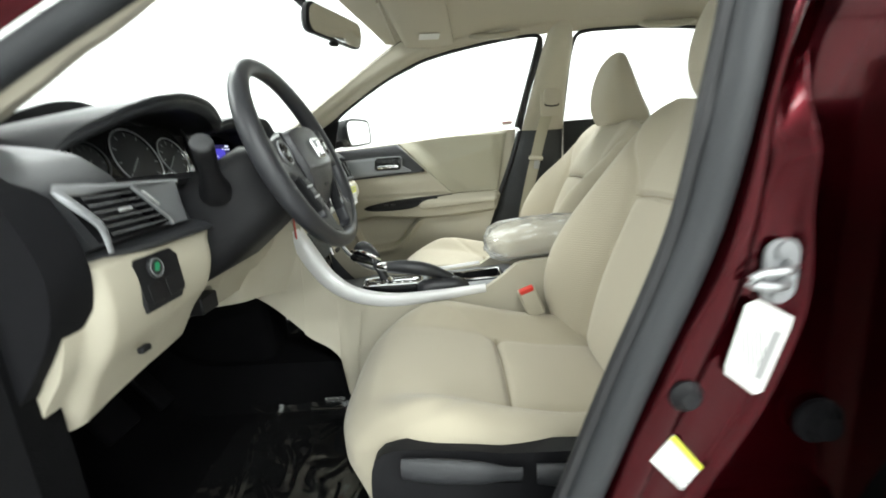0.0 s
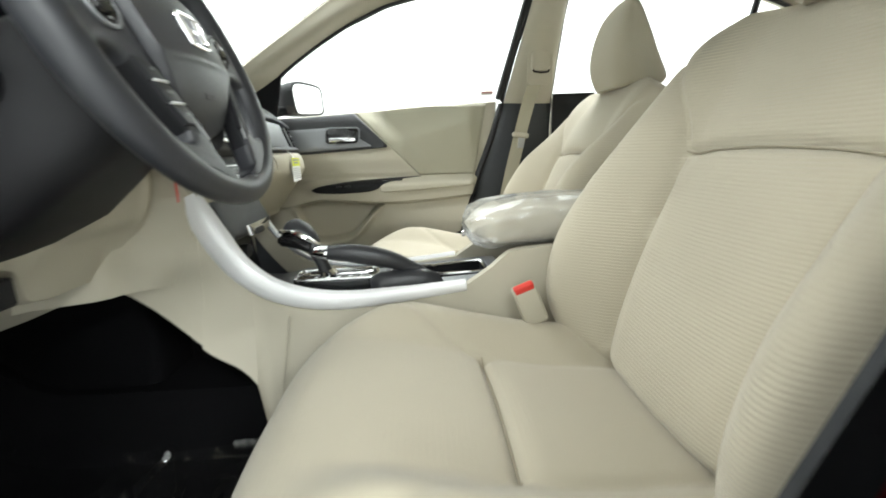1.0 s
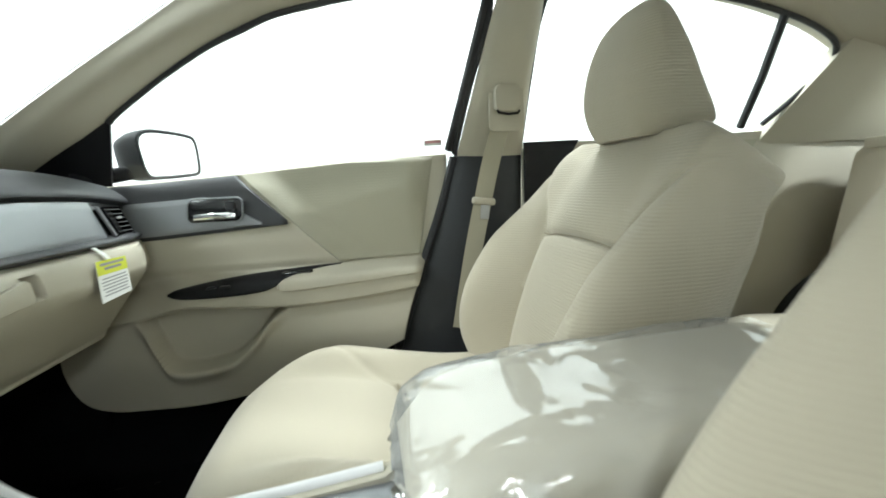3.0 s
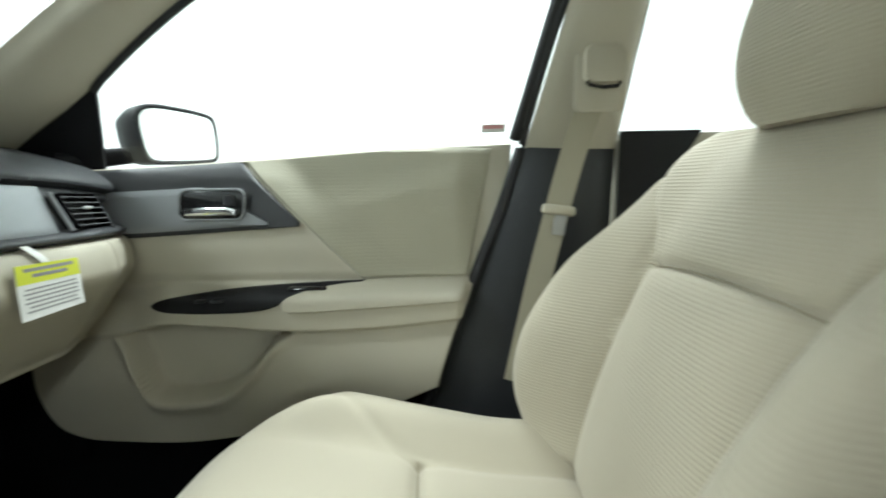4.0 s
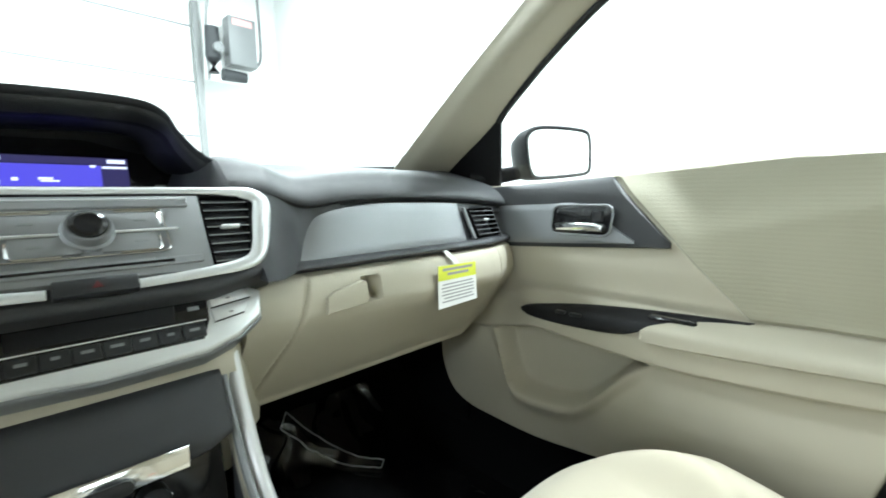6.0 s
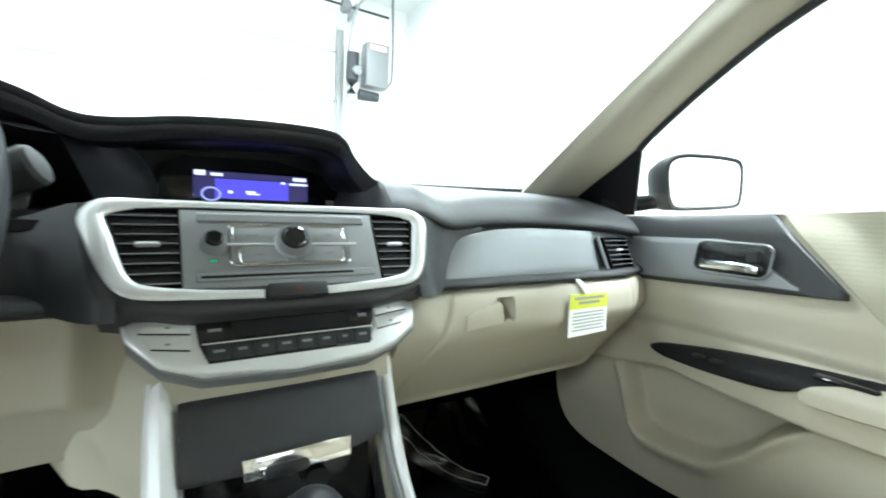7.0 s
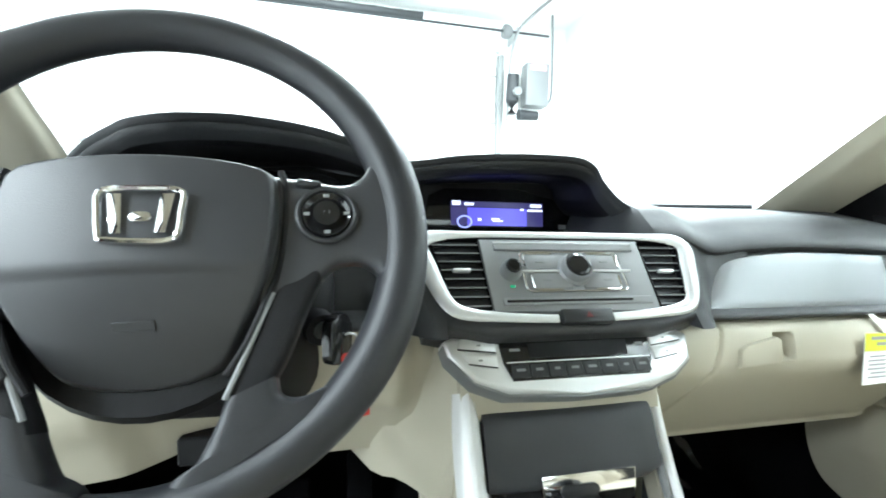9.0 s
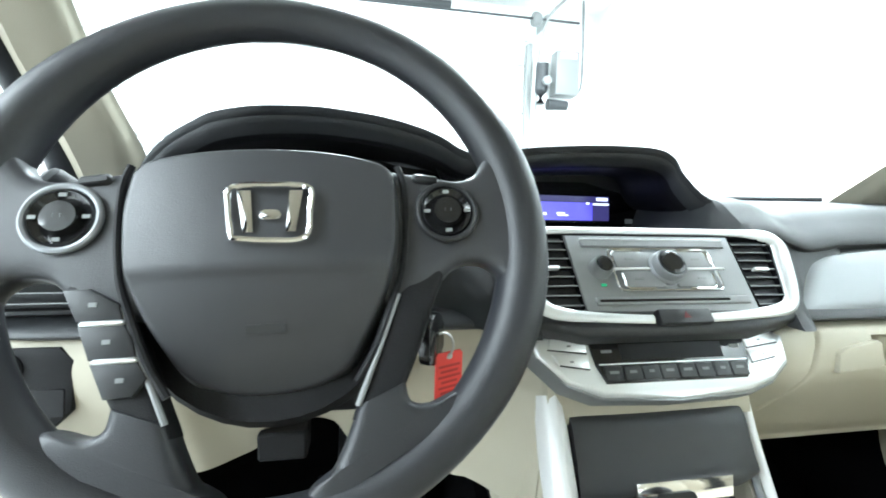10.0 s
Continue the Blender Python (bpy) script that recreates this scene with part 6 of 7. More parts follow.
def bench_cushion(u, v):
    x, y = lerp(-0.66, 0.66, u), lerp(-1.80, -1.32, v)
    z = along([(-1.80, 0.55), (-1.6, 0.56), (-1.42, 0.575), (-1.36, 0.56), (-1.33, 0.52), (-1.32, 0.46)], y)
    return x, y, z - 0.05 * smooth(0.58, 0.66, abs(x)) + groove((abs(x) - 0.22)) + 0.012 * bump(abs(x), 0.40, 0.12)


part("cushion", slab(bench_cushion, 90, 30, 0.10, (0, 0, -1)), M_SEAT, bench, "beige cloth bench cushion")


def bench_back(u, v):
    x, z = lerp(-0.66, 0.66, u), lerp(0.54, 1.03, v)
    y = -1.74 - 0.22 * (z - 0.54) + 0.02 * bump(abs(x), 0.40, 0.14) - 0.05 * smooth(0.97, 1.03, z) ** 2
    return x, y + groove(abs(x) - 0.22), z


part("backrest", slab(bench_back, 90, 24, 0.12, (0, -1, 0)), M_SEAT, bench, "beige cloth bench backrest")
structure("parcel_shelf", box(1.3, 0.5, 0.03, 0.005, at=(0, -2.1, 1.015)), M_LINER, "beige parcel shelf behind the bench", "parcel shelf")
structure("rear_bulkhead", box(1.6, 0.03, 0.8, at=(0, -2.36, 0.65)), M_CARPET, "black boot bulkhead", "bulkhead")
rg = structure("rear_screen", slab(lambda u, v: (lerp(-0.56, 0.56, u), lerp(-2.38, -1.97, v), lerp(1.01, 1.285, v)), 8, 6, 0.005, (0, -0.5, 0.8)), M_GLASS, "clear rear screen glass", "rear screen")
rg.visible_shadow = False
structure("side_body", box(0.05, 1.35, 0.60, 0.01, at=(0.855, -0.15, 0.66)), M_PAINT, "dark red outer skin of the closed front door", "car body")
structure("side_body_rear", box(0.05, 1.55, 0.62, 0.01, at=(0.855, -1.62, 0.67)), M_PAINT, "dark red outer skin of the closed rear door", "car body")
structure("side_body_rear_left", box(0.10, 1.5, 0.66, 0.02, at=(-0.90, -1.55, 0.69)), M_PAINT, "dark red outer skin of the closed rear door", "car body")
structure("sill", box(0.14, 1.75, 0.13, 0.03, 3, at=(-0.80, -0.05, 0.355)), M_PAINT, "dark red painted door sill", "door sill")
structure("underbody", box(1.6, 4.0, 0.08, at=(0, -0.5, 0.20)), M_CARPET, "black car underbody", "underbody")


# ---- door jamb on the driver side ----
def jamb_edge(z):
    """y of the jamb's front edge."""
    return along([(0.34, -0.41), (0.52, -0.482), (0.624, -0.517), (0.76, -0.565), (0.885, -0.612), (1.088, -0.652), (1.25, -0.705), (1.40, -0.75)], z)


def jamb_ridge(z):
    """y of the outer ridge, where the jamb turns into the gap before the rear door."""
    return along([(0.32, -0.50), (0.45, -0.545), (0.63, -0.623), (0.71, -0.665), (0.764, -0.685), (0.82, -0.698), (0.868, -0.697), (0.951, -0.684), (1.042, -0.680), (1.2, -0.735), (1.40, -0.79)], z)


def jamb_fn(u, v):
    z = lerp(0.32, 1.40, v)
    y = lerp(jamb_edge(z), jamb_ridge(z), u)
    x = 0.797 if z < 1.10 else 0.797 - 0.6 * (z - 1.10)
    # a raised flange beside the seal, a channel, the flat with the stickers, the outer ridge
    low = along([(0, -0.016), (0.07, 0.000), (0.14, 0.007), (0.34, 0.006), (0.42, -0.004), (0.52, -0.003), (0.82, -0.002), (0.91, 0.007), (0.96, 0.009), (1.0, -0.002)], u)
    high = along([(0, -0.016), (0.07, 0.000), (0.14, 0.007), (0.34, 0.004), (0.42, -0.004), (0.50, -0.001), (0.85, 0.016), (0.95, 0.018), (1.0, 0.004)], u)
    x += lerp(low, high, smooth(0.90, 0.97, z)) - 0.35 * max(0.0, min(z, 1.10) - 0.97) * smooth(0.45, 0.6, u)
    x += 0.005 * noise.noise(Vector((z * 11, u * 2, 4))) * smooth(0.02, 0.12, u) * smooth(0.46, 0.36, u)
    return -x, y, z


def gap_fn(u, v):
    z = lerp(0.32, 1.40, v)
    y = jamb_ridge(z) + 0.004 - 0.30 * u
    x = 0.795 if z < 1.10 else 0.795 - 0.6 * (z - 1.10)
    return -(x - along([(0, 0.006), (0.03, 0.04), (0.075, 0.075), (0.25, 0.080), (1, 0.080)], u)), y, z


def rear_edge_fn(u, v):
    z = lerp(0.36, 1.40, v)
    y = along([(0.36, -0.80), (0.6, -0.785), (0.87, -0.752), (1.06, -0.722), (1.4, -0.800)], z) - 0.09 * u
    return -(0.815 - 0.6 * max(0.0, z - 1.10) + 0.05 * math.sin(math.pi * min(1.0, 0.15 + u * 0.8)) ** 0.7), y, z


jamb = structure("door_jamb", slab(jamb_fn, 80, 90, 0.04, (1, 0, 0)), M_PAINT, "glossy dark red painted door jamb", "door jamb")
structure("rear_door_gap", slab(gap_fn, 24, 40, 0.02, (1, 0, 0)), M_PAINT, "dark gap between the jamb and the rear door", "door gap")
structure("rear_door_edge", slab(rear_edge_fn, 16, 40, 0.02, (1, 0, 0)), M_PAINT, "dark red painted edge of the rear door", "car body")
seal_pts = [(-0.792 + (0.6 * max(0, z - 1.10)), jamb_edge(z) + 0.018, z) for z in [0.33, 0.45, 0.6, 0.75, 0.9, 1.03, 1.15, 1.25, 1.34]]
front_pts = [(-win_x(z) - 0.012, y, z) for y, z in [(-0.70, 1.395), (-0.55, 1.380)]] + [(-0.590, -0.40, 1.368), (-0.602, -0.26, 1.330), (-0.614, -0.14, 1.275), (-0.628, -0.03, 1.205), (-0.642, 0.05, 1.160), (-0.657, 0.125, 1.115), (-0.674, 0.19, 1.070), (-0.70, 0.26, 1.00), (-0.73, 0.31, 0.93)]
structure("door_seal", tube(curve(seal_pts + front_pts + [(-0.775, 0.33, 0.80), (-0.79, 0.30, 0.60), (-0.79, 0.24, 0.44)], 160), 0.0185, 12), M_RUBBER, "black rubber seal round the open doorway", "door seal")
structure("door_seal_lip", tube(curve([(x + 0.004, y + 0.020, z) for x, y, z in seal_pts], 60), 0.008, 8), M_SEAL, "black inner lip of the door seal", "door seal")
structure("a_pillar_outer", slab(lambda u, v: (lambda p: (p.x - 0.016 - 0.05 * u, p.y + 0.010 + 0.03 * u, p.z + 0.014 + 0.06 * u))(Vector(along([(k / 9, *front_pts[k + 1]) for k in range(10)], v))), 8, 40, 0.03, (0.7, 0.4, 0.6)), M_PAINT, "dark red painted windscreen pillar", "windscreen pillar")

JM = frame_m((-0.7985, 0, 0), (0, -1, 0), (0, 0, 1))


def jp(y, z):
    """A place on the jamb, in the jamb's own plane."""
    return (-y, z)


def on_jamb(points):
    pts = [jp(y, z) for y, z in points]
    area = sum(a[0] * b[1] - b[0] * a[1] for a, b in zip(pts, pts[1:] + pts[:1]))
    return pts if area > 0 else pts[::-1]


st = thing("jamb_sticker", "white printed information sticker on the red door jamb", "sticker")
card = part("card", prism(on_jamb([(-0.640, 0.832), (-0.650, 0.836), (-0.684, 0.816), (-0.683, 0.806), (-0.664, 0.740), (-0.657, 0.738), (-0.628, 0.762), (-0.627, 0.770)]), 0.0012, 0, JM @ pose(0, 0, 0.004)), M_PAPER, st)
part("print_block", prism(on_jamb([(-0.668, 0.806), (-0.676, 0.802), (-0.662, 0.752), (-0.654, 0.757)]), 0.0003, 0, JM @ pose(0, 0, 0.0053)), M_PRINT, card, "grey print")
for k in range(6):
    f = k / 6
    part("print_bar", box(0.0016, 0.040, 0.0003, m=JM @ pose(*jp(-0.640 - 0.004 * k + 0.0, 0.790 - 0.001 * k), 0.0054, 0, 0, 9)), M_DIM, card)
st2 = thing("jamb_sticker", "white and yellow square sticker on the red door jamb", "sticker")
card2 = part("card", prism(on_jamb([(-0.583, 0.697), (-0.614, 0.658), (-0.595, 0.630), (-0.561, 0.668)]), 0.0012, 0, JM @ pose(0, 0, 0.004)), M_PAPER, st2)
part("yellow_band", prism(on_jamb([(-0.583, 0.697), (-0.614, 0.658), (-0.6105, 0.653), (-0.579, 0.692)]), 0.0004, 0, JM @ pose(0, 0, 0.0052)), M_YELLOW, card2, "yellow band")
for k in range(4):
    part("print_bar", box(0.040, 0.0022, 0.0003, m=JM @ pose(*jp(-0.5925 + 0.003 * k, 0.667 - 0.0065 * k), 0.0053, 0, 0, -51)), M_DIM, card2)
strike = thing("door_striker", "bright steel door striker on the jamb", "door striker")
SY, SZ = -0.668, 0.861
part("plate", prism(rounded(0.030, 0.060, 0.012), 0.004, 0.001, JM @ pose(*jp(SY, SZ), 0.001)), M_AUDIO, strike)
part("loop", tube(curve([JM @ Vector((*jp(SY - 0.004, SZ + 0.008), 0.004)), JM @ Vector((*jp(SY + 0.006, SZ + 0.008), 0.024)), JM @ Vector((*jp(SY + 0.034, SZ + 0.004), 0.022)), JM @ Vector((*jp(SY + 0.036, SZ - 0.004), 0.020)), JM @ Vector((*jp(SY + 0.008, SZ - 0.008), 0.020)), JM @ Vector((*jp(SY - 0.004, SZ - 0.008), 0.004))], 24), 0.0042, 10), M_METAL, strike, "steel loop")
for dz in (0.021, -0.021):
    part("screw", spin([(0.008, 0), (0.0075, 0.004), (0.0001, 0.005)], 16, JM @ pose(*jp(SY, SZ + dz), 0.005)), M_AUDIO, strike)
plug = whole("door_switch", spin([(0.016, 0.0), (0.016, 0.004), (0.012, 0.007), (0.009, 0.012), (0.0001, 0.013)], 24, JM @ pose(*jp(-0.590, 0.742), 0.006)), M_BLACK, "black rubber door switch on the jamb", "door switch")
bolt = whole("hinge_bolt", spin([(0.026, 0.0), (0.026, 0.006), (0.018, 0.010), (0.014, 0.02), (0.0001, 0.021)], 20, JM @ pose(*jp(-0.795, 0.645), -0.078) @ Matrix.Scale(1.1, 4)), M_MATT, "black hinge bolt beside the rear door", "bolt")

# ---- seat belts ----


def band(points, width, across, thick=0.0016, n=30):
    P = curve(points, n)
    a = Vector(across).normalized() * width / 2

    def fn(u, v):
        p = P[min(int(round(v * n)), n)]
        return p + a * lerp(-1, 1, u)
    d = (P[-1] - P[0]).cross(a).normalized()
    return slab(fn, 2, n, thick, d)


for s in (1, -1):
    belt = thing("seat_belt", "beige seat belt hanging from the door pillar with its latch tongue", "seat belt", group="seat belts")
    part("webbing", band([(s * 0.652, -0.793, 1.120), (s * 0.668, -0.764, 1.02), (s * 0.672, -0.738, 0.915), (s * 0.668, -0.705, 0.78), (s * 0.655, -0.665, 0.60)], 0.044, (0.10 * s, 1, 0.25)), M_BELT, belt, "beige belt webbing")
    GM = frame_m((s * 0.646, -0.798, 1.145), (0, -s, 0.0), (0, 0.0, 1))
    cover = part("anchor_cover", prism(rounded(0.062, 0.060, 0.012), 0.018, 0.006, GM @ pose(0, 0.010, -0.004)), M_PLASTIC, belt, "beige anchor cover")
    part("anchor_slide", prism(rounded(0.085, 0.17, 0.012), 0.006, 0.002, GM @ pose(0, 0.02, -0.010)), M_PLASTIC, belt, "beige height slide")
    part("anchor_loop", tube([GM @ Vector((x, y, 0.010)) for x, y in ((-0.027, -0.018), (-0.024, -0.024), (0.0, -0.028), (0.024, -0.026), (0.028, -0.020))], 0.0030, 8), M_BLACK, belt, "black belt loop")
    TM = frame_m((s * 0.666, -0.738, 0.915), (0, -s, -0.12 * s), (0, -0.1, 1))
    tongue = part("tongue", box(0.060, 0.018, 0.014, 0.006, 3, m=TM), M_PLASTIC, belt, "beige latch tongue")
    part("tongue_blade", box(0.022, 0.036, 0.003, 0.001, 1, m=TM @ pose(0.006, -0.026, 0.0)), M_METAL, tongue, "steel blade")

for s, sx in ((-1, -0.168), (1, 0.168)):
    bk = thing("belt_buckle", "beige seat belt buckle with a red release button", "belt buckle", group="belt buckles")
    BM = frame_m((sx, -0.558, 0.600), (0, -0.93, 0.37), (0, 0.40, 1)) if s < 0 else frame_m((sx, -0.60, 0.600), (0, 0.97, -0.2), (0, 0.30, 1))
    part("body", box(0.044, 0.078, 0.024, 0.006, 3, m=BM), M_PLASTIC, bk)
    part("release_button", box(0.037, 0.014, 0.017, 0.004, 3, m=BM @ pose(0, 0.034, 0.0045)), M_RED, bk, "red release button")
    part("stem", box(0.026, 0.08, 0.008, 0.002, 1, m=BM @ pose(0, -0.07, -0.004)), M_BLACK, bk)

# ---- overhead ----
visor = thing("sun_visor", "beige sun visor folded up against the headliner", "sun visor")
part("panel", slab(lambda u, v: (lerp(0.14, 0.555, u), lerp(-0.205, -0.385, v) - 0.03 * u, 1.398 - 0.048 * u - 0.006 * math.sin(math.pi * v)), 24, 12, 0.018, (0, 0, 1), 0.006), M_LINER, visor)
part("label", box(0.05, 0.07, 0.001, m=pose(0.42, -0.33, 1.356, 0, 7, 8)), M_PAPER, visor, "pale printed label")
part("pivot", tube([(0.53, -0.20, 1.372), (0.50, -0.20, 1.374), (0.18, -0.195, 1.405)], 0.006, 8), M_PLASTIC, visor)
for ya, yb in ((-0.47, -0.66), (-1.10, -1.30)):
    gh = whole("grab_handle", tube(curve([(win_x(1.365) - 0.012, ya, 1.388), (win_x(1.365) - 0.040, ya - 0.02, 1.372), (win_x(1.365) - 0.045, (ya + yb) / 2, 1.366), (win_x(1.365) - 0.040, yb + 0.02, 1.372), (win_x(1.365) - 0.012, yb, 1.388)], 24), 0.0115, 10), M_PLASTIC, "beige folding grab handle above the door", "grab handle")
oc = thing("overhead_console", "beige overhead console with map lamps", "overhead console")
part("shell", box(0.16, 0.16, 0.03, 0.012, 3, at=(0.0, -0.22, 1.418)), M_LINER, oc)
for x in (-0.04, 0.04):
    part("lamp_lens", box(0.05, 0.05, 0.006, 0.002, 1, at=(x, -0.24, 1.402)), M_PAPER, oc)
rvm = thing("rear_view_mirror", "black rear view mirror on the windscreen", "mirror")
RM = frame_m((-0.018, -0.114, 1.293), (1, -0.36, -0.03), (0.0, -0.12, 1))
ro = rounded(0.235, 0.066, 0.026, 6)
part("housing", loft([[RM @ Vector((x * k, y * k, w)) for x, y in ro] for k, w in ((0.95, 0.002), (1.0, 0.0), (1.0, -0.010), (0.85, -0.028), (0.4, -0.036))]), M_BLACK, rvm)
part("mirror_glass", prism([(x * 0.93, y * 0.88) for x, y in ro], 0.001, 0, RM @ pose(0, 0, 0.0025)), M_MIRROR, rvm, "mirror glass")
part("stalk", tube([(-0.012, -0.100, 1.290), (-0.010, -0.04, 1.350), (-0.01, -0.005, 1.395)], [0.012, 0.010, 0.018], 10), M_BLACK, rvm)
part("lever", box(0.02, 0.01, 0.02, 0.003, 1, m=RM @ pose(0, -0.038, -0.008)), M_BLACK, rvm)

# ---- footwells ----


def floor_z(x, y):
    return floor_fn((x + 0.8) / 1.6, (y + 1.9) / 2.62)[2]


M_FLOORFILM = film_relief(glass("clear_floor_film", (0.92, 0.92, 0.92), 0.05, 0.22, 0.012), 30, 0.04)


# film for the hem; its strong white share paints the folds' highlights
M_HEM = glass("whitened_film", (0.95, 0.95, 0.95), 0.15, 0.35, 0.45)
M_SMOOTHFILM = film_relief(glass("clear_smooth_film", (0.92, 0.92, 0.92), 0.06, 0.10, 0.004), 14, 0.010)


def floor_film(label, x0, x1, y0, y1, seed, long_folds, edge, creases=12, rough=1.0, mat=M_FLOORFILM, flutes=150, hem=None):
    """A loose sheet of film with creases, and its crimped edge."""
    rnd = random.Random(int(seed * 10))
    folds = long_folds + [(rnd.uniform(x0, x1), rnd.uniform(y0, y1), rnd.uniform(-0.5, 0.9), rnd.uniform(0.005, 0.012)) for k in range(creases)]

    def fn(u, v):
        x, y = lerp(x0, x1, u), lerp(y0, y1, v)
        p = Vector((x * 9 + seed, y * 9, seed))
        e = min(u, 1 - u, v, 1 - v)
        n = rough * (0.007 * noise.noise(p) + 0.006 * abs(noise.noise(p * 2.7))) + 0.014 * rough * smooth(0.06, 0.0, e) * (0.5 + 0.5 * noise.noise(p * 4))
        for cx, cy, ang, h in folds:      # long sharp creases
            dx, dy = x - cx, y - cy
            d = dx * math.sin(ang) - dy * math.cos(ang) + 0.012 * noise.noise(p * 1.3)
            l = dx * math.cos(ang) + dy * math.sin(ang)
            n += h * max(0.0, 1 - abs(d) / 0.010) * smooth(0.16, 0.08, abs(l))
        return x + 0.012 * noise.noise(p * 2), y + 0.012 * noise.noise(p * 2.2), floor_z(x, y) + 0.010 + n

    ob = thing("floor_film", label, "plastic film")
    if hem:      # a flat folded hem, its highlights drawn as two whitened edges
        a, b = (Vector((*q, 0)) for q in hem)
        side = (b - a).cross(Vector((0, 0, 1))).normalized() * 0.016
        ring = [a.lerp(b, k / 30) + side * (1 + 0.25 * noise.noise(Vector((k * 0.3, 1, 0)))) for k in range(31)] + [b.lerp(a, k / 30) - side * (1 + 0.25 * noise.noise(Vector((k * 0.3, 5, 0)))) for k in range(31)]
        part("hem", tube([(p.x, p.y, floor_z(p.x, p.y) + 0.020 + 0.004 * noise.noise(Vector((p.x * 60, p.y * 60, 0)))) for p in ring], 0.0017, 6, True), M_HEM, ob, "folded hem of the film with its highlights whitened in")
    part("sheet", grid(fn, 110, 110), mat, ob, "", 60)

    def crimp(u, v):
        p = Vector(edge[0]).lerp(Vector(edge[1]), u)
        k = math.sin(u * flutes) * (0.6 + 0.4 * noise.noise(Vector((u * 20, 0, seed))))
        return p.x + 0.004 * k + (0.022 if flutes < 50 else 0.010) * (v - 0.5), p.y + 0.004 * math.cos(u * 90) * v, floor_z(p.x, p.y) + 0.018 + 0.006 * k * (0.4 + v) + 0.012 * math.sin(math.pi * v)
    if not hem:
        part("crimped_edge", grid(crimp, 180, 6), M_FLOORFILM, ob, "crimped film edge", 60)
    return ob


floor_film("clear wrinkled protective film on the driver floor", -0.66, -0.155, -0.16, 0.20, 1.3, [(-0.30, 0.05, 0.3, 0.010)], ((-0.158, -0.005, 0), (-0.158, -0.055, 0)), 9, 0.40, M_SMOOTHFILM, 70)
floor_film("clear wrinkled protective film on the passenger floor", 0.20, 0.64, 0.06, 0.50, 5.1, [(0.432, 0.388, -0.79, 0.018), (0.452, 0.405, -0.79, 0.014), (0.30, 0.36, 0.9, 0.014)], ((0.350, 0.470, 0), (0.535, 0.285, 0)), 1, 0.35, M_SMOOTHFILM, 22, ((0.378, 0.486), (0.535, 0.300)))
for px, w, py in ((-0.36, 0.09, 0.40), (-0.22, 0.05, 0.42)):
    pd = thing("foot_pedal", "black rubber foot pedal", "pedal", group="pedals")
    part("pad", box(w, 0.02, 0.08 if w > 0.06 else 0.14, 0.006, 2, m=pose(px, py, 0.45, -35)), M_MATT, pd)
    part("arm", tube([(px, py + 0.02, 0.46), (px, py + 0.10, 0.58), (px, py + 0.14, 0.72)], 0.009, 8), M_BLACK, pd)
structure("footwell_side", slab(lambda u, v: (-0.735, lerp(0.10, 0.70, u), lerp(0.33, 0.90, v)), 4, 4, 0.05, (-1, 0, 0)), M_CARPET, "black footwell side lining", "footwell lining")
structure("tunnel", box(0.15, 0.56, 0.42, 0.03, 3, at=(0.0, 0.44, 0.53)), M_CARPET, "black carpeted tunnel between the footwells", "tunnel")
structure("footwell_side_right", slab(lambda u, v: (0.735, lerp(0.20, 0.70, u), lerp(0.33, 0.95, v)), 4, 4, 0.05, (1, 0, 0)), M_CARPET, "black footwell side lining", "footwell lining")
cb = whole("connector_box", box(0.055, 0.04, 0.034, 0.003, 1, at=(-0.410, 0.118, 0.728)), M_BLACK, "black connector box under the column", "connector")
structure("dash_underside", slab(lambda u, v: (lerp(-0.72, 0.72, u), lerp(0.15, 0.66, v), 0.78), 4, 4, 0.01, (0, 0, 1)), M_BLACK, "black underside of the dashboard", "dashboard underside")

# ---- garage fittings ----
gdoor = structure("garage_door", box(4.3, 0.04, 0.25, at=(-0.92, 3.74, 2.78)), M_WHITE, "white sectional garage door", "garage door")
for k in range(6):
    part("door_section", box(4.2, 0.045, 0.440, 0.006, 2, at=(-0.92, 3.715, 1.05 + 0.4525 * (k - 2) + 0.226)), M_WHITE, gdoor)
structure("door_track", box(0.05, 0.06, 2.6, 0.004, 1, at=(1.215, 3.66, 1.30)), M_PALE, "pale metal garage door track", "door track")
for k in range(4):
    part("section_seam", box(4.2, 0.012, 0.013, at=(-0.92, 3.692, 1.05 + 0.4525 * k)), M_AUDIO, gdoor, "grey seam")
win = structure("garage_door_window", box(0.50, 0.02, 0.20, 0.004, 1, at=(-2.17, 3.69, 1.52)), M_WHITE, "small window in the garage door", "window")
for z, h in ((1.572, 0.035), (1.490, 0.075)):
    part("pane", box(0.44, 0.012, h, 0.002, 1, at=(-2.17, 3.678, z)), M_AUDIO, win, "dark glass pane")
spring = thing("torsion_spring", "grey garage door torsion spring on its shaft", "torsion spring")
part("coil", tube([(-1.3 + 1.70 * k / 40, 3.46, 2.785) for k in range(41)], [0.036 if k % 5 else 0.039 for k in range(41)], 14), M_RUBBER, spring)
part("shaft", tube([(-2.8, 3.46, 2.75), (1.62, 3.46, 2.75)], 0.011, 10), M_RUBBER, spring)
part("drum", tube([(1.16, 3.46, 2.745), (1.18, 3.46, 2.745), (1.21, 3.46, 2.745), (1.24, 3.46, 2.745)], [0.055, 0.065, 0.06, 0.045], 20), M_BOXGREY, spring)
part("bracket", box(0.02, 0.24, 0.10, 0.003, 1, at=(1.30, 3.57, 2.75)), M_METAL, spring)
op = thing("door_opener", "grey door operator box with a dark motor on the wall", "door opener")
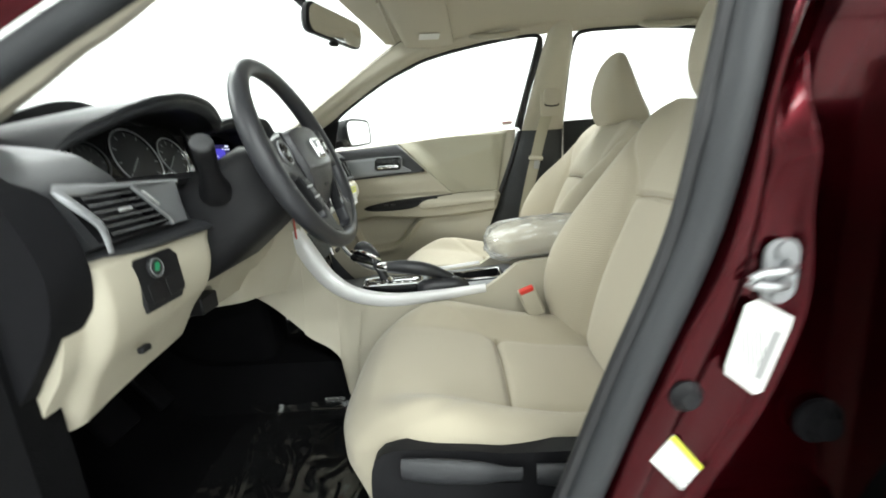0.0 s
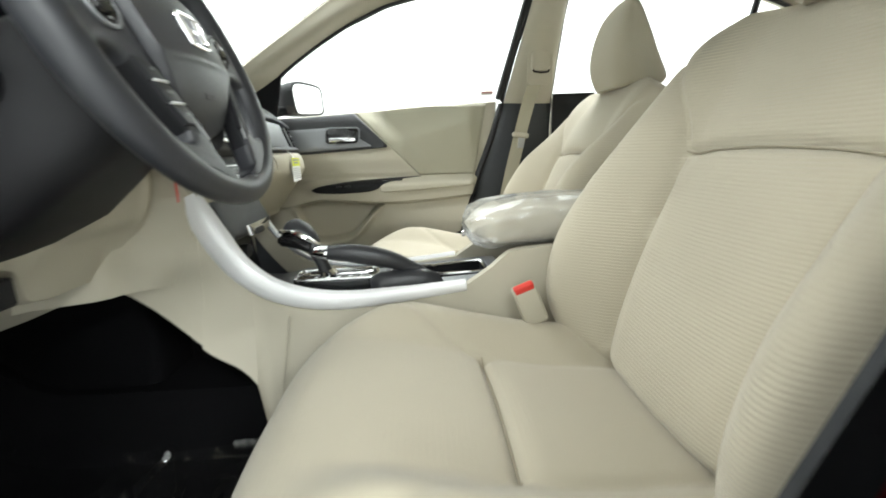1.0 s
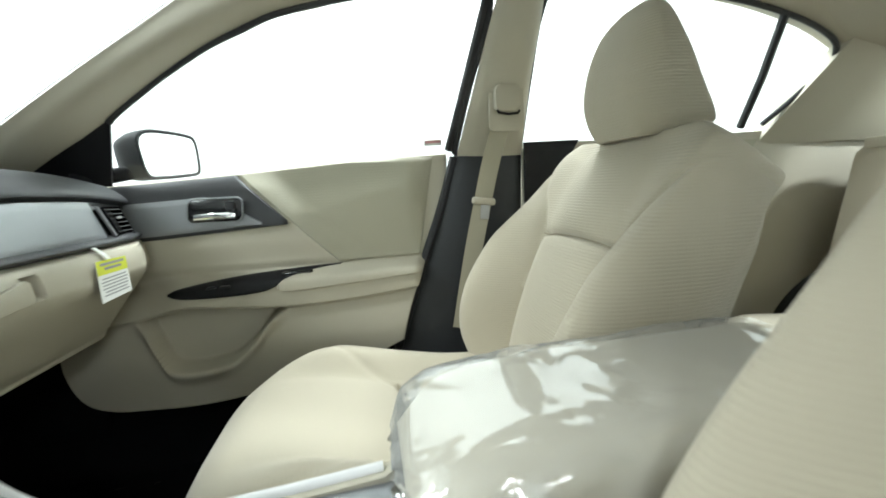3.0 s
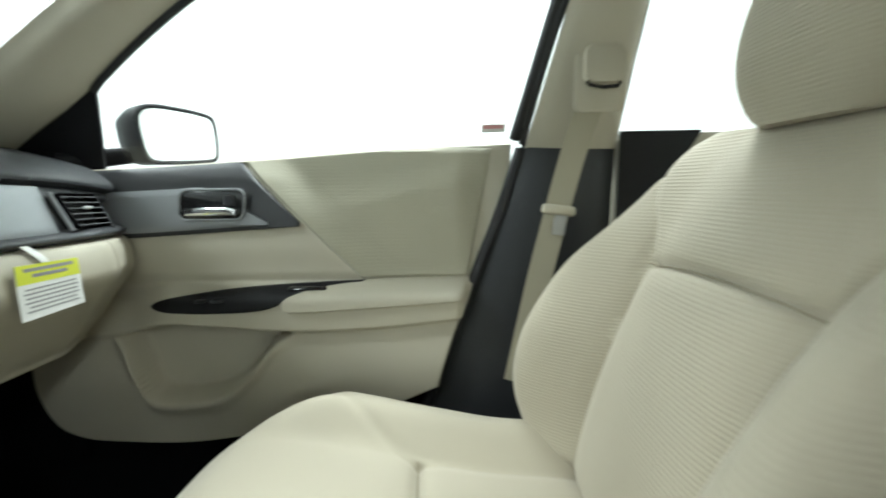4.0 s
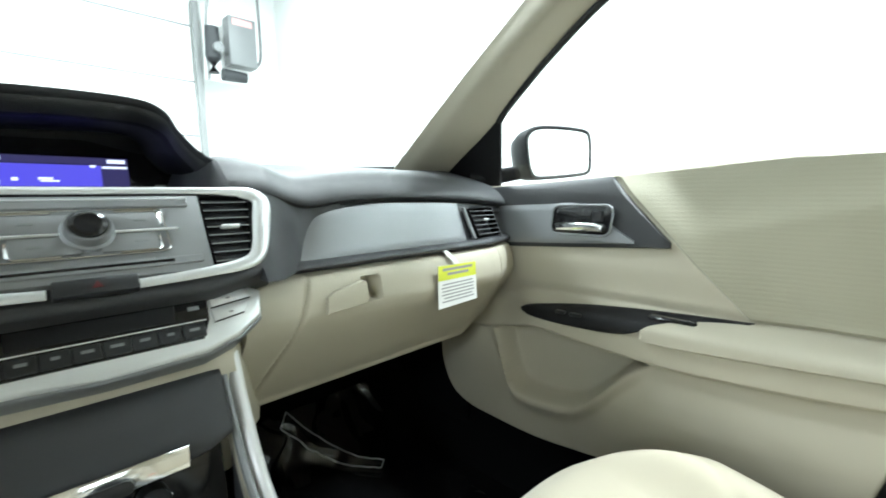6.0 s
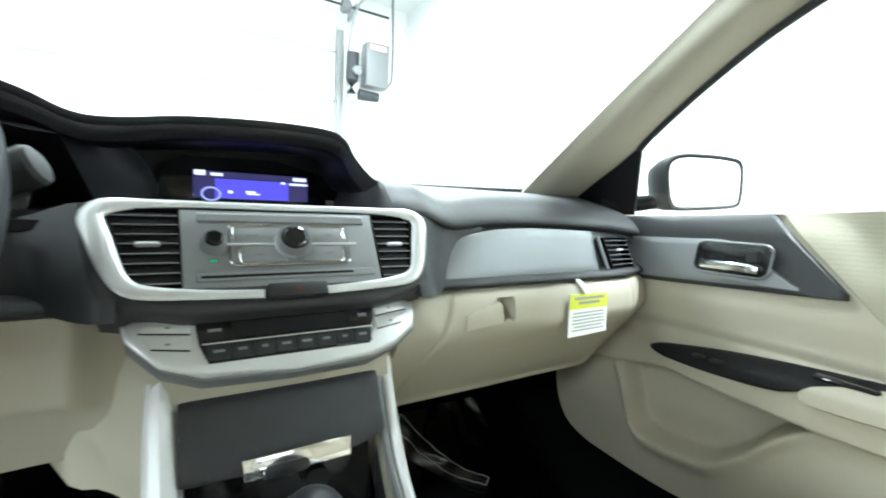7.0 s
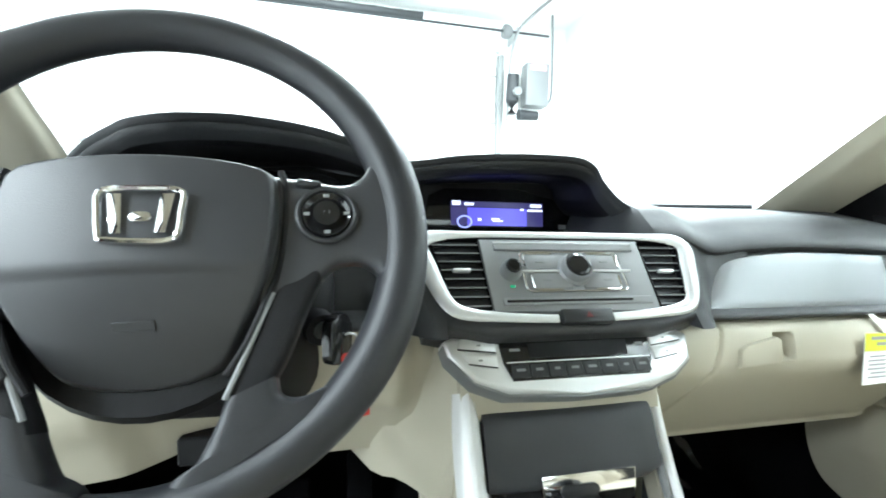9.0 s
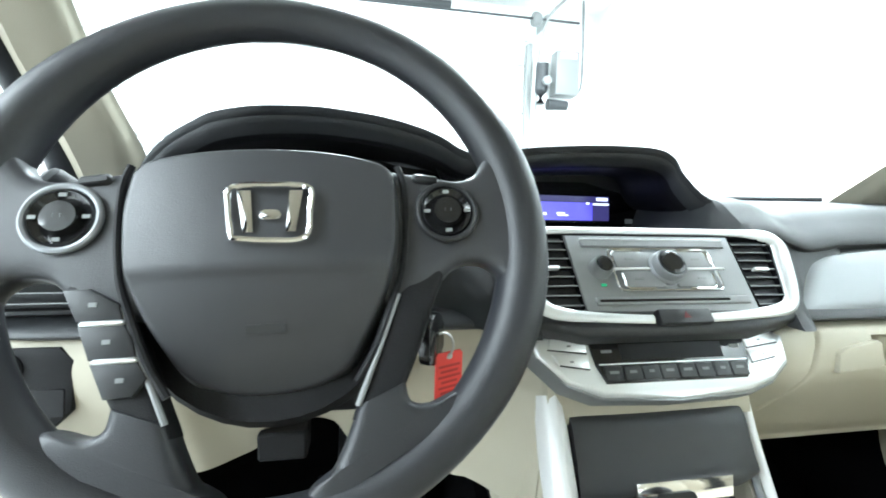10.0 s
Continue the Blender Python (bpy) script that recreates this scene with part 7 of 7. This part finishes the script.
part("box", box(0.225, 0.14, 0.39, 0.008, 2, at=(1.487, 3.44, 2.27)), M_BOXGREY, op, "pale grey enamel box")
part("red_label", box(0.16, 0.002, 0.05, m=pose(1.487, 3.368, 2.42)), M_PALERED, op, "pale red label")
part("motor", tube([(1.27, 3.46, 2.00), (1.27, 3.46, 2.12), (1.275, 3.46, 2.36)], [0.045, 0.06, 0.055], 16), M_RUBBER, op, "dark motor")
part("pulley", tube([(1.29, 3.36, 2.19), (1.29, 3.40, 2.19)], 0.040, 20), M_BOXGREY, op)
part("gearbox", tube([(1.33, 3.44, 1.995), (1.52, 3.44, 1.995)], [0.05, 0.042], 16), M_RUBBER, op)
part("backing", box(0.40, 0.04, 0.60, 0.005, 1, at=(1.45, 3.60, 2.27)), M_WHITE, op)
whole("conduit", tube(curve([(1.24, 3.50, 1.95), (1.24, 3.48, 2.40), (1.30, 3.44, 2.75), (1.45, 3.36, 2.92), (1.55, 3.2, 2.99), (1.6, 3.0, 3.0)], 30), 0.014, 8), M_PALE, "pale electric conduit running up to the ceiling", "conduit")
whole("conduit", tube(curve([(1.60, 3.44, 2.10), (1.66, 3.46, 2.16), (1.68, 3.48, 2.40), (1.68, 3.52, 2.98)], 20), 0.012, 8), M_BOXGREY, "thin conduit beside the operator box", "conduit")
whole("wall_strip", box(0.012, 0.46, 0.012, 0.003, 1, at=(1.994, 2.2, 2.056)), M_WHITE, "thin pale strip on the wall", "wall strip")
# assumed fixtures over the added lamps
for lx, ly, lp in LAMPS:
    fx = thing("assumed_fixture", "assumed white tube light fixture on the garage ceiling, out of view", "ceiling light", group="ceiling lights")
    part("housing", box(0.34, 1.26, 0.06, 0.01, 2, at=(lx, ly, 2.985)), M_WHITE, fx)

# ---- outer body round the cabin ----
for s in (-1, 1):
    structure("front_wing", slab(lambda u, v, s=s: (s * (0.86 + 0.04 * math.sin(math.pi * v)), lerp(0.36 if s > 0 else 0.42, 1.80, u), lerp(lerp(0.36, 0.42, u) + 0.27 * smooth(0.40, 0.10, abs(lerp(0.40, 1.80, u) - 1.25)), lerp(0.96, 0.78, u), v)), 40, 10, 0.04, (-s, 0, 0)), M_PAINT, "dark red painted front wing", "car body")
structure("front_bumper", box(1.74, 0.12, 0.46, 0.05, 3, at=(0, 1.83, 0.55)), M_PAINT, "dark red painted front bumper", "car body")
structure("boot_lid", slab(lambda u, v: (lerp(-0.80, 0.80, u), lerp(-2.36, -2.95, v), 1.00 - 0.05 * v - 0.05 * (2 * u - 1) ** 4), 20, 12, 0.03, (0, 0, -1)), M_PAINT, "dark red painted boot lid", "car body")
structure("rear_bumper", box(1.70, 0.12, 0.60, 0.05, 3, at=(0, -2.96, 0.65)), M_PAINT, "dark red painted rear bumper", "car body")
for s in (-1, 1):
    structure("rear_wing", box(0.05, 0.62, 0.50, 0.02, 2, at=(s * 0.84, -2.66, 0.72)), M_PAINT, "dark red painted rear wing", "car body")


def road_wheel(x, y):
    side = 1 if x > 0 else -1
    m = pose(x, y, 0.325, 0, 90 * side, 0)
    ob = thing("road_wheel", "black rubber tyre on a silver wheel", "car wheel", m, group="road wheels")
    part("tyre", spin([(0.22, -0.10), (0.30, -0.105), (0.322, -0.08), (0.325, 0.0), (0.322, 0.08), (0.30, 0.105), (0.22, 0.10)], 48), M_RUBBER, ob, "black rubber tyre")
    rim = part("rim", spin([(0.22, -0.09), (0.225, 0.085), (0.205, 0.09), (0.195, 0.04), (0.0001, 0.045)], 40), M_SILVER, ob, "silver wheel rim")
    for k in range(5):
        part("spoke", box(0.17, 0.045, 0.03, 0.008, 2, m=pose(0, 0, 0, 0, 0, 72 * k) @ pose(0.11, 0, 0.06)), M_SILVER, rim)
    return ob


for x in (-0.76, 0.76):
    for y in (1.25, -1.95):
        road_wheel(x, y)
